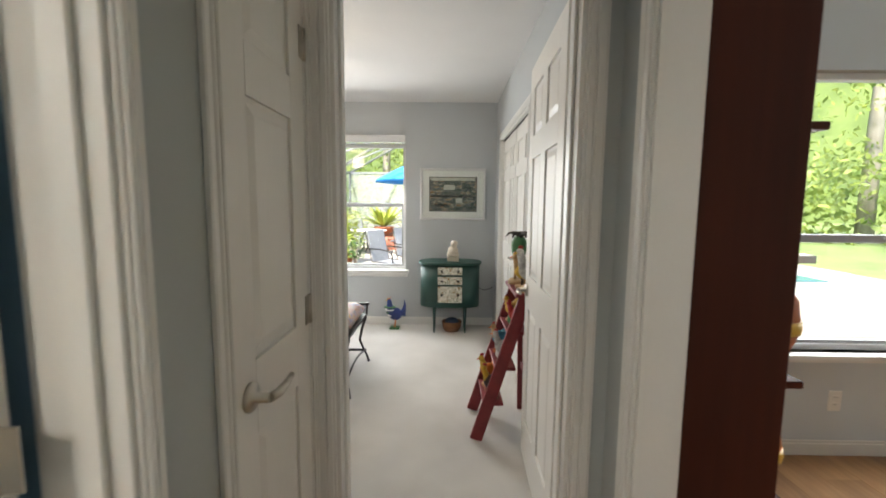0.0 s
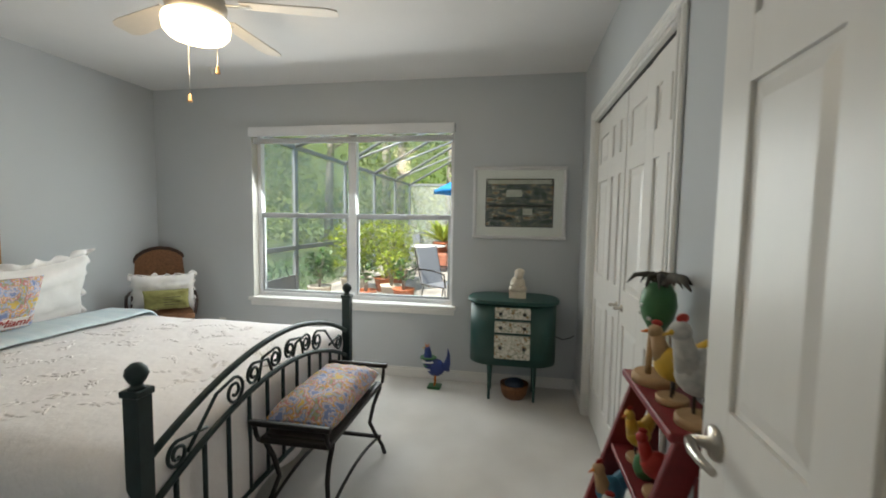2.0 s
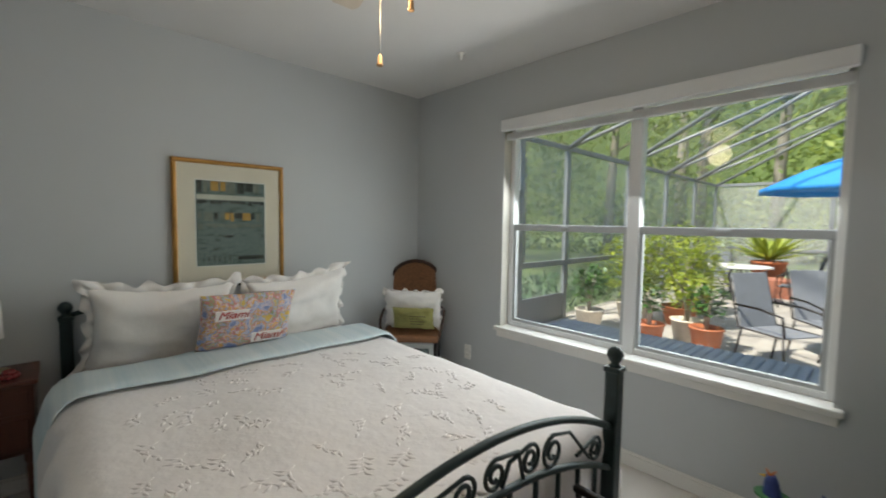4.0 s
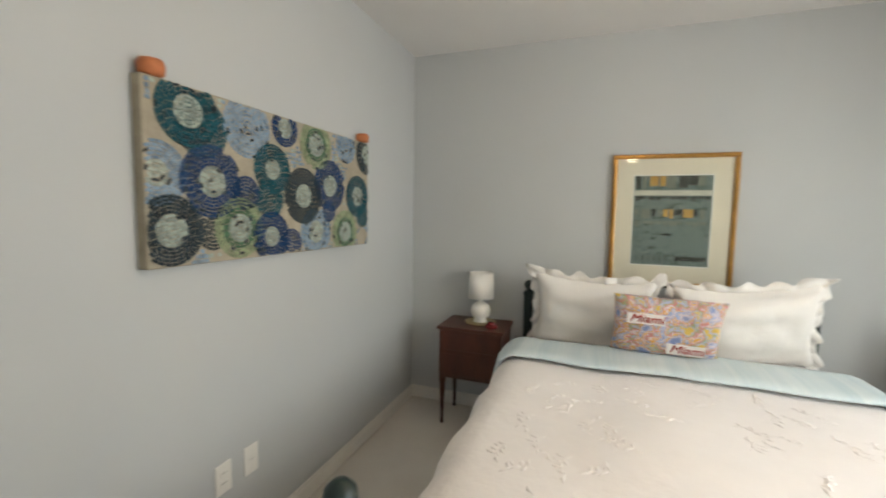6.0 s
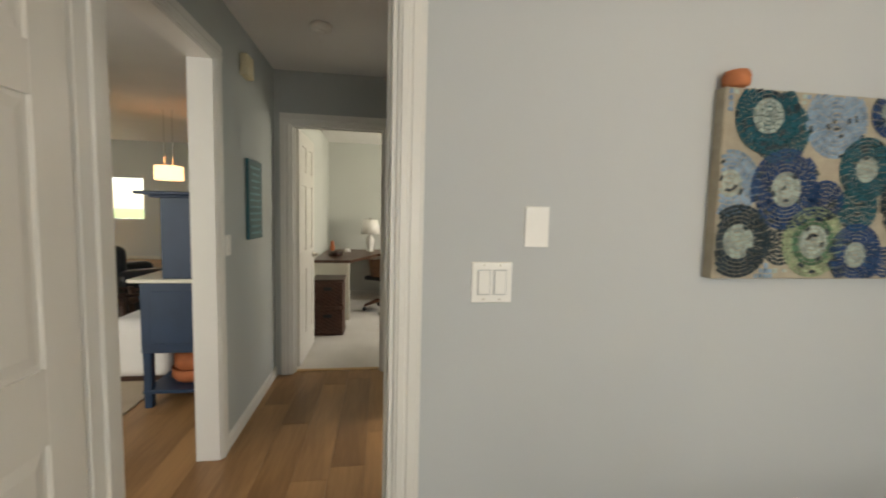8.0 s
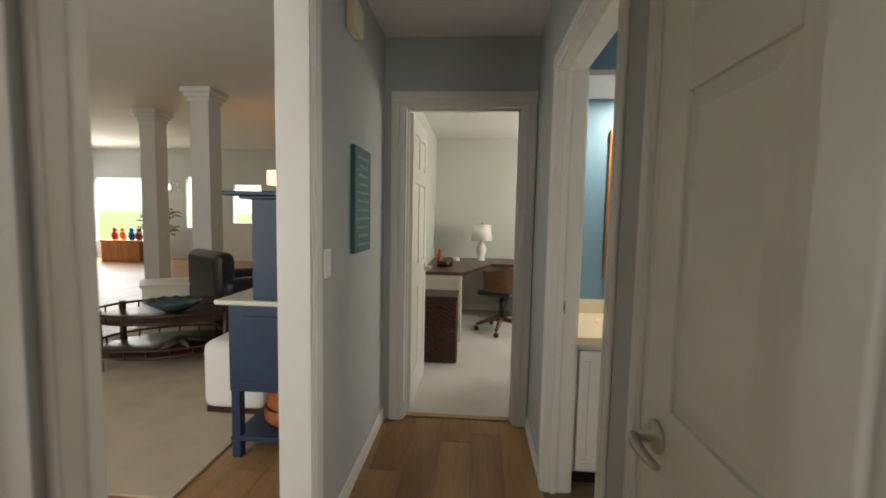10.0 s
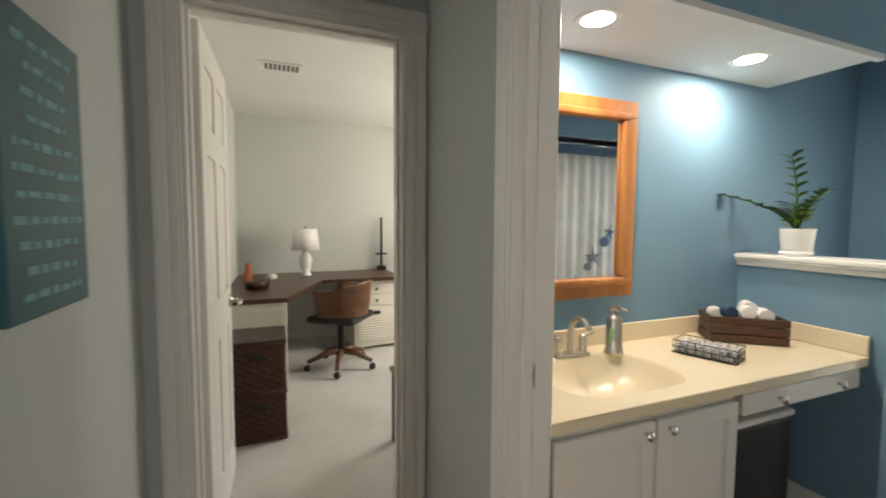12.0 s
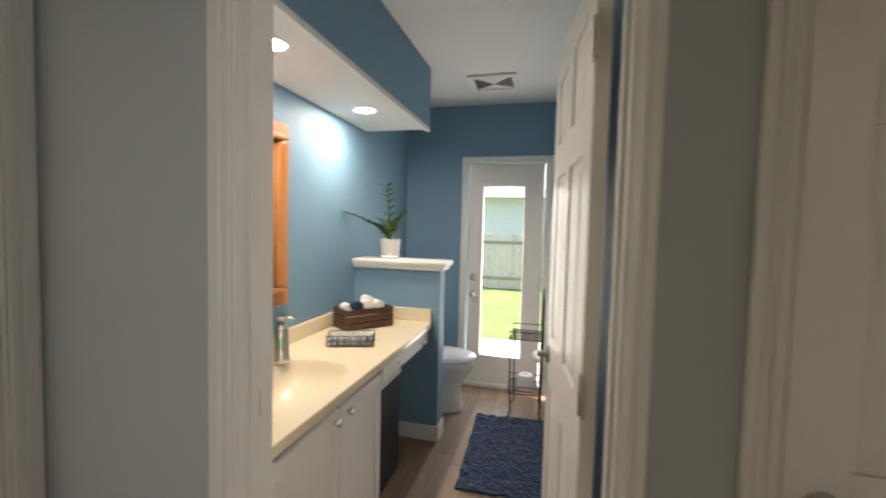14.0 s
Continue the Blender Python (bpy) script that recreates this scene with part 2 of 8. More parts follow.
CANGLOW = glow("lit_lens", (1.0, 0.95, 0.86), 7.0)


# ---------------------------------------------------------------- mesh helpers
def bm_new():
    return bmesh.new()


def box(bm, x0, x1, y0, y1, z0, z1, bev=0.0, seg=1, m=None):
    mm = Matrix.LocRotScale(((x0 + x1) / 2, (y0 + y1) / 2, (z0 + z1) / 2), None, (abs(x1 - x0), abs(y1 - y0), abs(z1 - z0)))
    vs = bmesh.ops.create_cube(bm, size=1, matrix=(m @ mm) if m else mm)["verts"]
    if bev:
        es = list({e for v in vs for e in v.link_edges})
        bmesh.ops.bevel(bm, geom=es, offset=bev, segments=seg, affect="EDGES", profile=0.5)
    return bm


def tube(bm, pts, r, n=8, closed=False):
    """A round bar along the points; r is one radius or one for each point."""
    pts = [Vector(p) for p in pts]
    rs = r if isinstance(r, (list, tuple)) else [r] * len(pts)
    rings = []
    up = Vector((0, 0, 1))
    for i, p in enumerate(pts):
        a = pts[i - 1] if (i > 0 or closed) else p
        b = pts[(i + 1) % len(pts)] if (i < len(pts) - 1 or closed) else p
        d = (b - a).normalized()
        ref = up if abs(d.dot(up)) < 0.93 else Vector((1, 0, 0))
        if rings and i:
            ref = side
        u = (ref - d * ref.dot(d)).normalized()
        side = u
        w = d.cross(u)
        rings.append([bm.verts.new(p + (u * math.cos(2 * math.pi * k / n) + w * math.sin(2 * math.pi * k / n)) * rs[i]) for k in range(n)])
    pairs = list(zip(rings, rings[1:])) + ([(rings[-1], rings[0])] if closed else [])
    for a, b in pairs:
        for k in range(n):
            f = bm.faces.new((a[k], a[(k + 1) % n], b[(k + 1) % n], b[k]))
            f.smooth = True
    if not closed:
        bm.faces.new(rings[0][::-1])
        bm.faces.new(rings[-1])
    return bm


def lathe(bm, prof, c=(0, 0, 0), n=24, m=None, sx=1.0, sy=1.0):
    """Turns the outline [(radius, height), ...] about a vertical axis."""
    rings = []
    for r, z in prof:
        ring = []
        for k in range(n):
            v = Vector((sx * r * math.cos(2 * math.pi * k / n), sy * r * math.sin(2 * math.pi * k / n), z)) + Vector(c)
            ring.append(bm.verts.new(m @ v if m else v))
        rings.append(ring)
    for a, b in zip(rings, rings[1:]):
        for k in range(n):
            f = bm.faces.new((a[k], a[(k + 1) % n], b[(k + 1) % n], b[k]))
            f.smooth = True
    if prof[0][0] > 1e-4:
        bm.faces.new(rings[0][::-1])
    if prof[-1][0] > 1e-4:
        bm.faces.new(rings[-1])
    return bm


def ball(bm, c, rx, ry=None, rz=None, n=14):
    ry, rz = ry or rx, rz or rx
    prof = [(max(math.sin(math.pi * i / 9), 1e-5), -math.cos(math.pi * i / 9)) for i in range(10)]
    return lathe(bm, prof, n=n, m=Matrix.LocRotScale(c, None, (rx, ry, rz)))


def part(name, bm, material, parent=None, label="", loc=None):
    me = bpy.data.meshes.new(name)
    bmesh.ops.recalc_face_normals(bm, faces=bm.faces)
    bm.to_mesh(me)
    bm.free()
    for x in material if isinstance(material, (list, tuple)) else [material]:
        me.materials.append(x)
    ob = new(name, me)
    if parent:
        ob.parent = parent
    if loc:
        ob.location = loc
    if label:
        tagged(ob, label)
    return ob


def thing(name, label, category, at=(0, 0, 0), rz=0.0, group=""):
    ob = new(name)
    ob.empty_display_size = 0.1
    ob.location, ob.rotation_euler = at, (0, 0, radians(rz))
    return tagged(ob, label, category, group)


def quads(name, verts, faces, material, parent=None, smooth=False):
    me = bpy.data.meshes.new(name)
    me.from_pydata(verts, [], faces)
    me.materials.append(material)
    if smooth:
        me.shade_smooth()
    ob = new(name, me)
    if parent:
        ob.parent = parent
    return ob


def structure(ob, label, category):
    return tagged(ob, label, category, "", "structure")


def wall(name, axis, a0, a1, s0, s1, z0, z1, openings, neg, pos, label):
    """A wall of thickness a0..a1 across axis, along s0..s1, with openings (s0, s1, z0, z1) cut through it."""
    ss = sorted({s0, s1, *[v for o in openings for v in o[:2] if s0 < v < s1]})
    zs = sorted({z0, z1, *[v for o in openings for v in o[2:] if z0 < v < z1]})
    bm = bmesh.new()

    def solid(i, k):
        if not (0 <= i < len(ss) - 1 and 0 <= k < len(zs) - 1):
            return False
        s, z = (ss[i] + ss[i + 1]) / 2, (zs[k] + zs[k + 1]) / 2
        return not any(o[0] < s < o[1] and o[2] < z < o[3] for o in openings)

    def put(pts, index):
        f = bm.faces.new([bm.verts.new((a, s, z) if axis == "x" else (s, a, z)) for a, s, z in pts])
        f.material_index = index

    for i in range(len(ss) - 1):
        for k in range(len(zs) - 1):
            if not solid(i, k):
                continue
            p, q, u, v = ss[i], ss[i + 1], zs[k], zs[k + 1]
            put([(a0, p, u), (a0, q, u), (a0, q, v), (a0, p, v)], 0)
            put([(a1, p, u), (a1, q, u), (a1, q, v), (a1, p, v)], 1)
            for ok, pts in ((solid(i - 1, k), [(a0, p, u), (a1, p, u), (a1, p, v), (a0, p, v)]), (solid(i + 1, k), [(a0, q, u), (a1, q, u), (a1, q, v), (a0, q, v)]),
                            (solid(i, k - 1), [(a0, p, u), (a1, p, u), (a1, q, u), (a0, q, u)]), (solid(i, k + 1), [(a0, p, v), (a1, p, v), (a1, q, v), (a0, q, v)])):
                if not ok:
                    put(pts, 1)
    bmesh.ops.remove_doubles(bm, verts=bm.verts, dist=0.0005)
    return structure(part(name, bm, [neg, pos]), label, "wall")


def text_mesh(name, body, size, material, parent, m):
    cu = bpy.data.curves.new(name, "FONT")
    cu.body, cu.size, cu.extrude, cu.shear = body, size, 0.0015, 0.3
    tmp = bpy.data.objects.new(name, cu)
    scene.collection.objects.link(tmp)
    bpy.context.view_layer.update()
    me = bpy.data.meshes.new_from_object(tmp.evaluated_get(bpy.context.evaluated_depsgraph_get()))
    bpy.data.objects.remove(tmp)
    me.materials.clear()
    me.materials.append(material)
    ob = new(name, me)
    ob.parent, ob.matrix_local = parent, m
    return ob


# ---------------------------------------------------------------- structure
H = 2.45
STUCCO = mat("stucco", (0.55, 0.53, 0.48), 0.9, var=0.06, scale=4, bump=0.5, bscale=60)
WIN = (-2.43, -0.64, 0.62, 2.08)
wall("wall_north", "y", 4.885, 5.03, -3.54, 1.15, -0.1, 2.6, [WIN], GREY_WALL, STUCCO, "blue-grey painted bedroom wall with a wide window")
wall("wall_west", "x", -3.54, -3.40, 1.69, 4.885, 0, 2.6, [], STUCCO, GREY_WALL, "blue-grey painted bedroom wall behind the bed")
wall("wall_south", "y", 1.57, 1.69, -3.54, 0.47, 0, 2.6, [(-0.535, 0.24, -1, 2.045)], HALL_WALL, GREY_WALL, "blue-grey painted wall with the bedroom doorway")
wall("wall_east", "x", 0.35, 0.47, 1.69, 4.885, 0, 3.1, [(2.99, 4.46, -1, 2.0)], GREY_WALL, PALE_WALL, "blue-grey painted wall with the closet opening")
wall("wall_closet_back", "x", 1.05, 1.15, 2.58, 4.885, 0, 2.6, [], GREY_WALL, STUCCO, "painted back wall of the bedroom closet")
wall("wall_hall_east", "x", 0.35, 0.47, -0.81, 1.57, 0, 3.1, [(0.50, 1.37, -1, 2.12)], HALL_WALL, PALE_WALL, "grey painted hall wall with a cased opening")
wall("wall_hall_west", "x", -0.72, -0.60, -0.69, 1.57, 0, 2.6, [(-0.06, 0.82, -1, 2.045), (1.05, 1.545, -1, 2.045)], BLUE_WALL, HALL_WALL, "grey painted hall wall with two doorways")
wall("wall_office_north", "y", -0.81, -0.69, -0.72, 0.35, 0, 2.6, [(-0.52, 0.23, -1, 2.045)], OFFICE_WALL, HALL_WALL, "grey painted wall at the hall's end with the office doorway")
wall("wall_bath_south", "y", -0.81, -0.60, -3.48, -0.72, 0, 2.6, [], OFFICE_WALL, BLUE_WALL, "slate-blue painted wall behind the vanity")
wall("wall_bath_west", "x", -3.48, -3.36, -0.60, 1.57, 0, 2.6, [(-0.04, 0.63, -1, 1.96)], STUCCO, BLUE_WALL, "slate-blue painted wall with the outside door")
wall("wall_bath_header", "y", 0.775, 0.797, -3.36, -1.87, 2.03, 2.6, [], BLUE_WALL, PLASTIC, "slate-blue painted header over the bath")
wall("wall_bath_north", "y", 0.825, 0.95, -1.87, -0.72, 0, 2.6, [], BLUE_WALL, PLASTIC, "slate-blue painted wall beside the bath")
wall("wall_linen_side", "x", -1.55, -1.45, 0.92, 1.57, 0, 2.6, [], PLASTIC, PLASTIC, "white wall between bath and linen closet")
wall("wall_office_east", "x", 0.34, 0.42, -4.05, -0.81, 0, 3.1, [], OFFICE_WALL, PALE_WALL, "pale grey-green office wall")
wall("wall_office_south", "y", -4.15, -4.05, -2.72, 0.42, 0, 2.6, [], STUCCO, OFFICE_WALL, "pale grey-green office wall behind the desk")
# the opening is added, out of view, to account for the office light
wall("wall_office_west", "x", -2.72, -2.60, -4.05, -0.81, 0, 2.6, [(-3.2, -2.0, 0.9, 2.1)], STUCCO, OFFICE_WALL, "pale grey-green office wall with an added, unseen window opening")
# the 4.6 to 6.4 opening is out of view, added to admit light
wall("wall_great_north", "y", 2.46, 2.58, 0.47, 10.6, 0, 3.1, [(1.60, 3.9, 0.58, 2.04), (4.6, 6.4, 0.05, 2.1)], PALE_WALL, STUCCO, "pale blue great room wall with windows, the unseen ones added")
# both east openings are unseen, added to brighten the great room
wall("wall_great_east", "x", 10.6, 10.75, -9.2, 2.58, 0, 3.1, [(-6.5, -4.0, 0.5, 2.2), (-2.0, 1.0, 0.5, 2.2)], PALE_WALL, STUCCO, "pale blue great room wall with windows, the unseen ones added")
wall("wall_great_south", "y", -9.2, -9.05, 0.42, 10.6, 0, 3.1, [(8.55, 10.5, 0.45, 2.25), (7.3, 7.75, 0.9, 2.3), (5.6, 6.4, 1.05, 2.1)], STUCCO, PALE_WALL, "pale blue great room wall with entry windows")
wall("wall_great_west", "x", 0.34, 0.42, -9.05, -4.05, 0, 3.1, [], STUCCO, PALE_WALL, "pale blue great room wall")


def slab(name, x0, x1, y0, y1, z0, z1, m, label, cat):
    return structure(part(name, box(bm_new(), x0, x1, y0, y1, z0, z1), m), label, cat)


slab("ceiling_bedroom", -3.40, 0.35, 1.69, 4.885, H, 2.55, CEIL, "white lightly textured bedroom ceiling", "ceiling")
slab("ceiling_hall", -0.60, 0.35, -0.69, 1.57, H, 2.55, CEIL, "white lightly textured hall ceiling", "ceiling")
slab("ceiling_bath", -3.36, -0.72, -0.60, 1.57, H, 2.55, CEIL, "white lightly textured bathroom ceiling", "ceiling")
slab("ceiling_office", -2.60, 0.34, -4.05, -0.81, H, 2.55, CEIL, "white lightly textured office ceiling", "ceiling")
slab("ceiling_great_room", 0.42, 10.6, -9.05, 2.46, 3.05, 3.15, CEIL, "white great room ceiling", "ceiling")
slab("ceiling_closet", 0.47, 1.05, 2.58, 4.885, H, 2.55, CEIL, "white closet ceiling", "ceiling")
slab("ceiling_linen", -1.45, -0.72, 0.92, 1.57, H - 0.006, 2.44999, CEIL, "white linen closet ceiling", "ceiling")
slab("floor_bedroom", -3.40, 1.05, 1.62, 4.885, -0.1, 0.0, CARPET, "pale beige-grey cut pile carpet", "floor")
slab("floor_office", -2.60, 0.34, -4.05, -0.76, -0.1, 0.0, CARPET, "pale beige-grey cut pile carpet", "floor")
fl_hall = slab("floor_hall", -0.60, 0.47, -0.76, 1.62, -0.1, -0.012, DARKWOOD, "warm oak plank hall floor", "floor")
fl_bath = slab("floor_bath", -3.36, -0.60, -0.60, 1.57, -0.1, -0.012, DARKWOOD, "grey-brown wood plank bathroom floor", "floor")
fl_great = slab("floor_great_room", 0.47, 10.6, -9.05, 2.46, -0.1, -0.012, DARKWOOD, "warm oak plank great room floor", "floor")


def casing(name, axis, a, out, s0, s1, top, w=0.085, t=0.018, m=None, z0=0.0, far=None):
    """Moulded trim round an opening on the wall face at a, standing out towards out (+1 or -1)."""
    bm = bm_new()

    def bar(p, q, u, v, n):
        for d, (k0, k1) in ((t * 0.65, (0, 1)), (t, (0.12, 0.42)), (t * 0.85, (0.5, 0.9))):
            if n == "l":
                c = (q - (q - p) * k1, q - (q - p) * k0, u, v)
            elif n == "r":
                c = (p + (q - p) * k0, p + (q - p) * k1, u, v)
            else:
                c = (p, q, u + (v - u) * k0, u + (v - u) * k1)
            a0, a1 = sorted((a, a + out * d))
            if axis == "x":
                box(bm, a0, a1, c[0], c[1], c[2], c[3], 0.003)
            else:
                box(bm, c[0], c[1], a0, a1, c[2], c[3], 0.003)

    bar(s0 - w, s0, z0, top, "l")
    bar(s1, s1 + (far or w), z0, top, "r")
    bar(s0 - w, s1 + (far or w), top, top + w, "t")
    return structure(part(name, bm, m or TRIM), "white painted moulded door casing", "trim")


def jamb(name, axis, a0, a1, s0, s1, top, stop=None):
    bm = bm_new()
    e = 0.019

    def bx(p, q, u, v, b0=a0 - 0.002, b1=a1 + 0.002):
        if axis == "x":
            box(bm, b0, b1, p, q, u, v, 0.002)
        else:
            box(bm, p, q, b0, b1, u, v, 0.002)

    bx(s0, s0 + e, 0, top)
    bx(s1 - e, s1, 0, top)
    bx(s0 + e, s1 - e, top - e, top)
    if stop:
        bx(s0 + e, s0 + e + 0.011, 0, top - e, *stop)
        bx(s1 - e - 0.011, s1 - e, 0, top - e, *stop)
        bx(s0 + e + 0.011, s1 - e - 0.011, top - e - 0.011, top - e, *stop)
    return structure(part(name, bm, TRIM), "white painted door jamb", "trim")


jamb("jamb_bedroom", "y", 1.57, 1.69, -0.535, 0.24, 2.045, (1.61, 1.645))
casing("trim_bedroom_inside", "y", 1.69, 1, -0.53, 0.235, 2.04, 0.075)
casing("trim_bedroom_hall", "y", 1.57, -1, -0.53, 0.235, 2.04, 0.068)
jamb("jamb_office", "y", -0.81, -0.69, -0.52, 0.23, 2.045, (-0.76, -0.73))
casing("trim_office", "y", -0.69, 1, -0.515, 0.225, 2.04, 0.082)
jamb("jamb_bath", "x", -0.72, -0.60, -0.06, 0.82, 2.045, (-0.66, -0.63))
casing("trim_bath", "x", -0.60, 1, -0.045, 0.81, 2.04, 0.076, far=0.045)
casing("trim_bath_inside", "x", -0.72, -1, -0.045, 0.81, 2.04, 0.03, far=0.008)
jamb("jamb_linen", "x", -0.72, -0.60, 1.05, 1.545, 2.045)
casing("trim_linen", "x", -0.60, 1, 1.055, 1.54, 2.04, 0.028)
structure(part("trim_linen_edge", box(bm_new(), -0.60, -0.586, 1.006, 1.026, 0, 2.068, 0.003), TRIM), "white painted edge moulding of the linen door casing", "trim")
jamb("jamb_opening", "x", 0.35, 0.47, 0.50, 1.37, 2.12)
casing("trim_opening", "x", 0.35, -1, 0.51, 1.36, 2.11, 0.085)
casing("trim_closet", "x", 0.35, -1, 3.0, 4.45, 1.995, 0.06)
jamb("jamb_closet", "x", 0.35, 0.47, 2.99, 4.46, 2.0)
casing("trim_bath_outside_door", "x", -3.36, 1, -0.03, 0.62, 1.95, 0.06)


def baseboard(name, runs):
    bm = bm_new()
    for axis, a, out, s0, s1 in runs:
        for d, z0, z1 in ((0.014, 0, 0.068), (0.009, 0.068, 0.085)):
            a0, a1 = sorted((a, a + out * d))
            box(bm, *((a0, a1, s0, s1) if axis == "x" else (s0, s1, a0, a1)), z0, z1, 0.003)
    return structure(part(name, bm, TRIM), "white painted baseboard", "baseboard")


baseboard("baseboard_bedroom", [("y", 4.885, -1, -3.40, 0.35), ("x", -3.40, 1, 1.69, 4.871), ("y", 1.69, 1, -3.386, -0.61), ("x", 0.35, -1, 4.51, 4.871), ("x", 0.35, -1, 1.71, 2.94)])
baseboard("baseboard_hall", [("x", 0.35, -1, -0.67, 0.424), ("x", -0.60, 1, -0.67, -0.122), ("y", -0.69, 1, -0.60, -0.58)])
baseboard("baseboard_office", [("y", -4.05, 1, -2.6, 0.34), ("x", 0.34, -1, -4.03, -0.83)])
baseboard("baseboard_bath", [("x", -3.36, 1, -0.6, -0.092), ("x", -3.36, 1, 0.682, 0.75)])
baseboard("baseboard_great", [("y", 2.46, -1, 0.48, 4.55), ("y", -9.05, 1, 0.43, 10.6), ("x", 10.6, -1, -9.0, 2.4)])
tagged(part("threshold_strip", box(bm_new(), -0.50, 0.21, -0.785, -0.735, 0.0, 0.008, 0.003), LIGHTWOOD), "light wood threshold strip", "threshold", "", "structure")

# ---------------------------------------------------------------- bedroom window
def window_unit(name, x0, x1, z0, z1, y, units, rail, sill=True, fm=None):
    fm = fm or WINDOW_WHITE
    w = thing(name, "white framed single-hung window with clear panes", "window", (0, 0, 0))
    w["kind"] = "structure"
    bm = bm_new()
    box(bm, x0, x0 + 0.035, y, y + 0.06, z0, z1, 0.004)
    box(bm, x1 - 0.035, x1, y, y + 0.06, z0, z1, 0.004)
    box(bm, x0, x1, y + 0.002, y + 0.058, z0, z0 + 0.035, 0.004)
    box(bm, x0, x1, y + 0.002, y + 0.058, z1 - 0.035, z1, 0.004)
    step = (x1 - x0) / units
    for i in range(1, units):
        box(bm, x0 + i * step - 0.035, x0 + i * step + 0.035, y - 0.004, y + 0.062, z0, z1, 0.004)
    part("window_frame", bm, fm, w)
    for i in range(units):
        a, b = x0 + i * step + 0.034, x0 + (i + 1) * step - 0.034
        bm = bm_new()
        box(bm, a, b, y + 0.004, y + 0.04, rail - 0.022, rail + 0.022, 0.004)
        box(bm, a, a + 0.022, y + 0.008, y + 0.036, z0 + 0.03, rail, 0.003)
        box(bm, b - 0.022, b, y + 0.008, y + 0.036, z0 + 0.03, rail, 0.003)
        box(bm, a, b, y + 0.009, y + 0.035, z0 + 0.03, z0 + 0.055, 0.003)
        box(bm, (a + b) / 2 - 0.03, (a + b) / 2 + 0.03, y - 0.006, y + 0.006, rail - 0.004, rail + 0.014, 0.003)
        part("sash", bm, WINDOW_GREY, w, "grey sash frame with a latch")
        for u, v in ((z0 + 0.03, rail), (rail, z1 - 0.03)):
            g = part("pane", box(bm_new(), a, b, y + 0.020, y + 0.024, u, v), GLASS, w)
            g.visible_shadow = False
    return w


window_unit("window_1", WIN[0], WIN[1], WIN[2], WIN[3], 4.965, 2, 1.345)
bm = bm_new()
box(bm, WIN[0] - 0.035, WIN[1] + 0.035, 4.845, 4.965, 0.592, 0.622, 0.006, 2)
box(bm, WIN[0] - 0.02, WIN[1] + 0.02, 4.865, 4.884, 0.545, 0.590, 0.006, 2)
structure(part("window_sill", bm, TRIM), "white painted window sill and apron", "sill")
blind = thing("window_blind", "white slatted blind drawn up under its valance", "blind", (0, 0, 0))
part("valance", box(bm_new(), WIN[0] - 0.006, WIN[1] + 0.006, 4.842, 4.8835, 2.018, 2.098, 0.008, 2), WINDOW_WHITE, blind)
for i in range(9):
    part("slat", box(bm_new(), WIN[0] + 0.012, WIN[1] - 0.012, 4.888, 4.930, 2.008 - 0.005 * i - 0.003, 2.008 - 0.005 * i), WINDOW_WHITE, blind)
window_unit("window_2", 1.60, 3.9, 0.58, 2.04, 2.50, 2, 1.19)
slab("window_sill_2", 1.55, 3.95, 2.40, 2.50, 0.545, 0.58, TRIM, "white painted window sill", "sill")


# ---------------------------------------------------------------- doors
def lever(parent, m, side=1):
    h = part("door_handle", tube(lathe(bm_new(), [(0.033, 0), (0.033, 0.006), (0.028, 0.011), (0.012, 0.013), (0.011, 0.045)], n=20), [(0, 0, 0.045), (side * 0.03, 0.002, 0.052), (side * 0.07, 0, 0.053), (side * 0.115, -0.004, 0.050)], [0.011, 0.011, 0.009, 0.007]), NICKEL, parent, "brushed nickel lever handle")
    h.matrix_local = m
    return h


def knob(parent, m, r=0.027):
    h = part("door_knob", lathe(bm_new(), [(0.031, 0), (0.031, 0.006), (0.012, 0.012), (0.012, 0.032), (r, 0.045), (r * 1.02, 0.055), (r * 0.75, 0.066), (0.0001, 0.068)], n=20), NICKEL, parent, "brushed nickel door knob")
    h.matrix_local = m
    return h


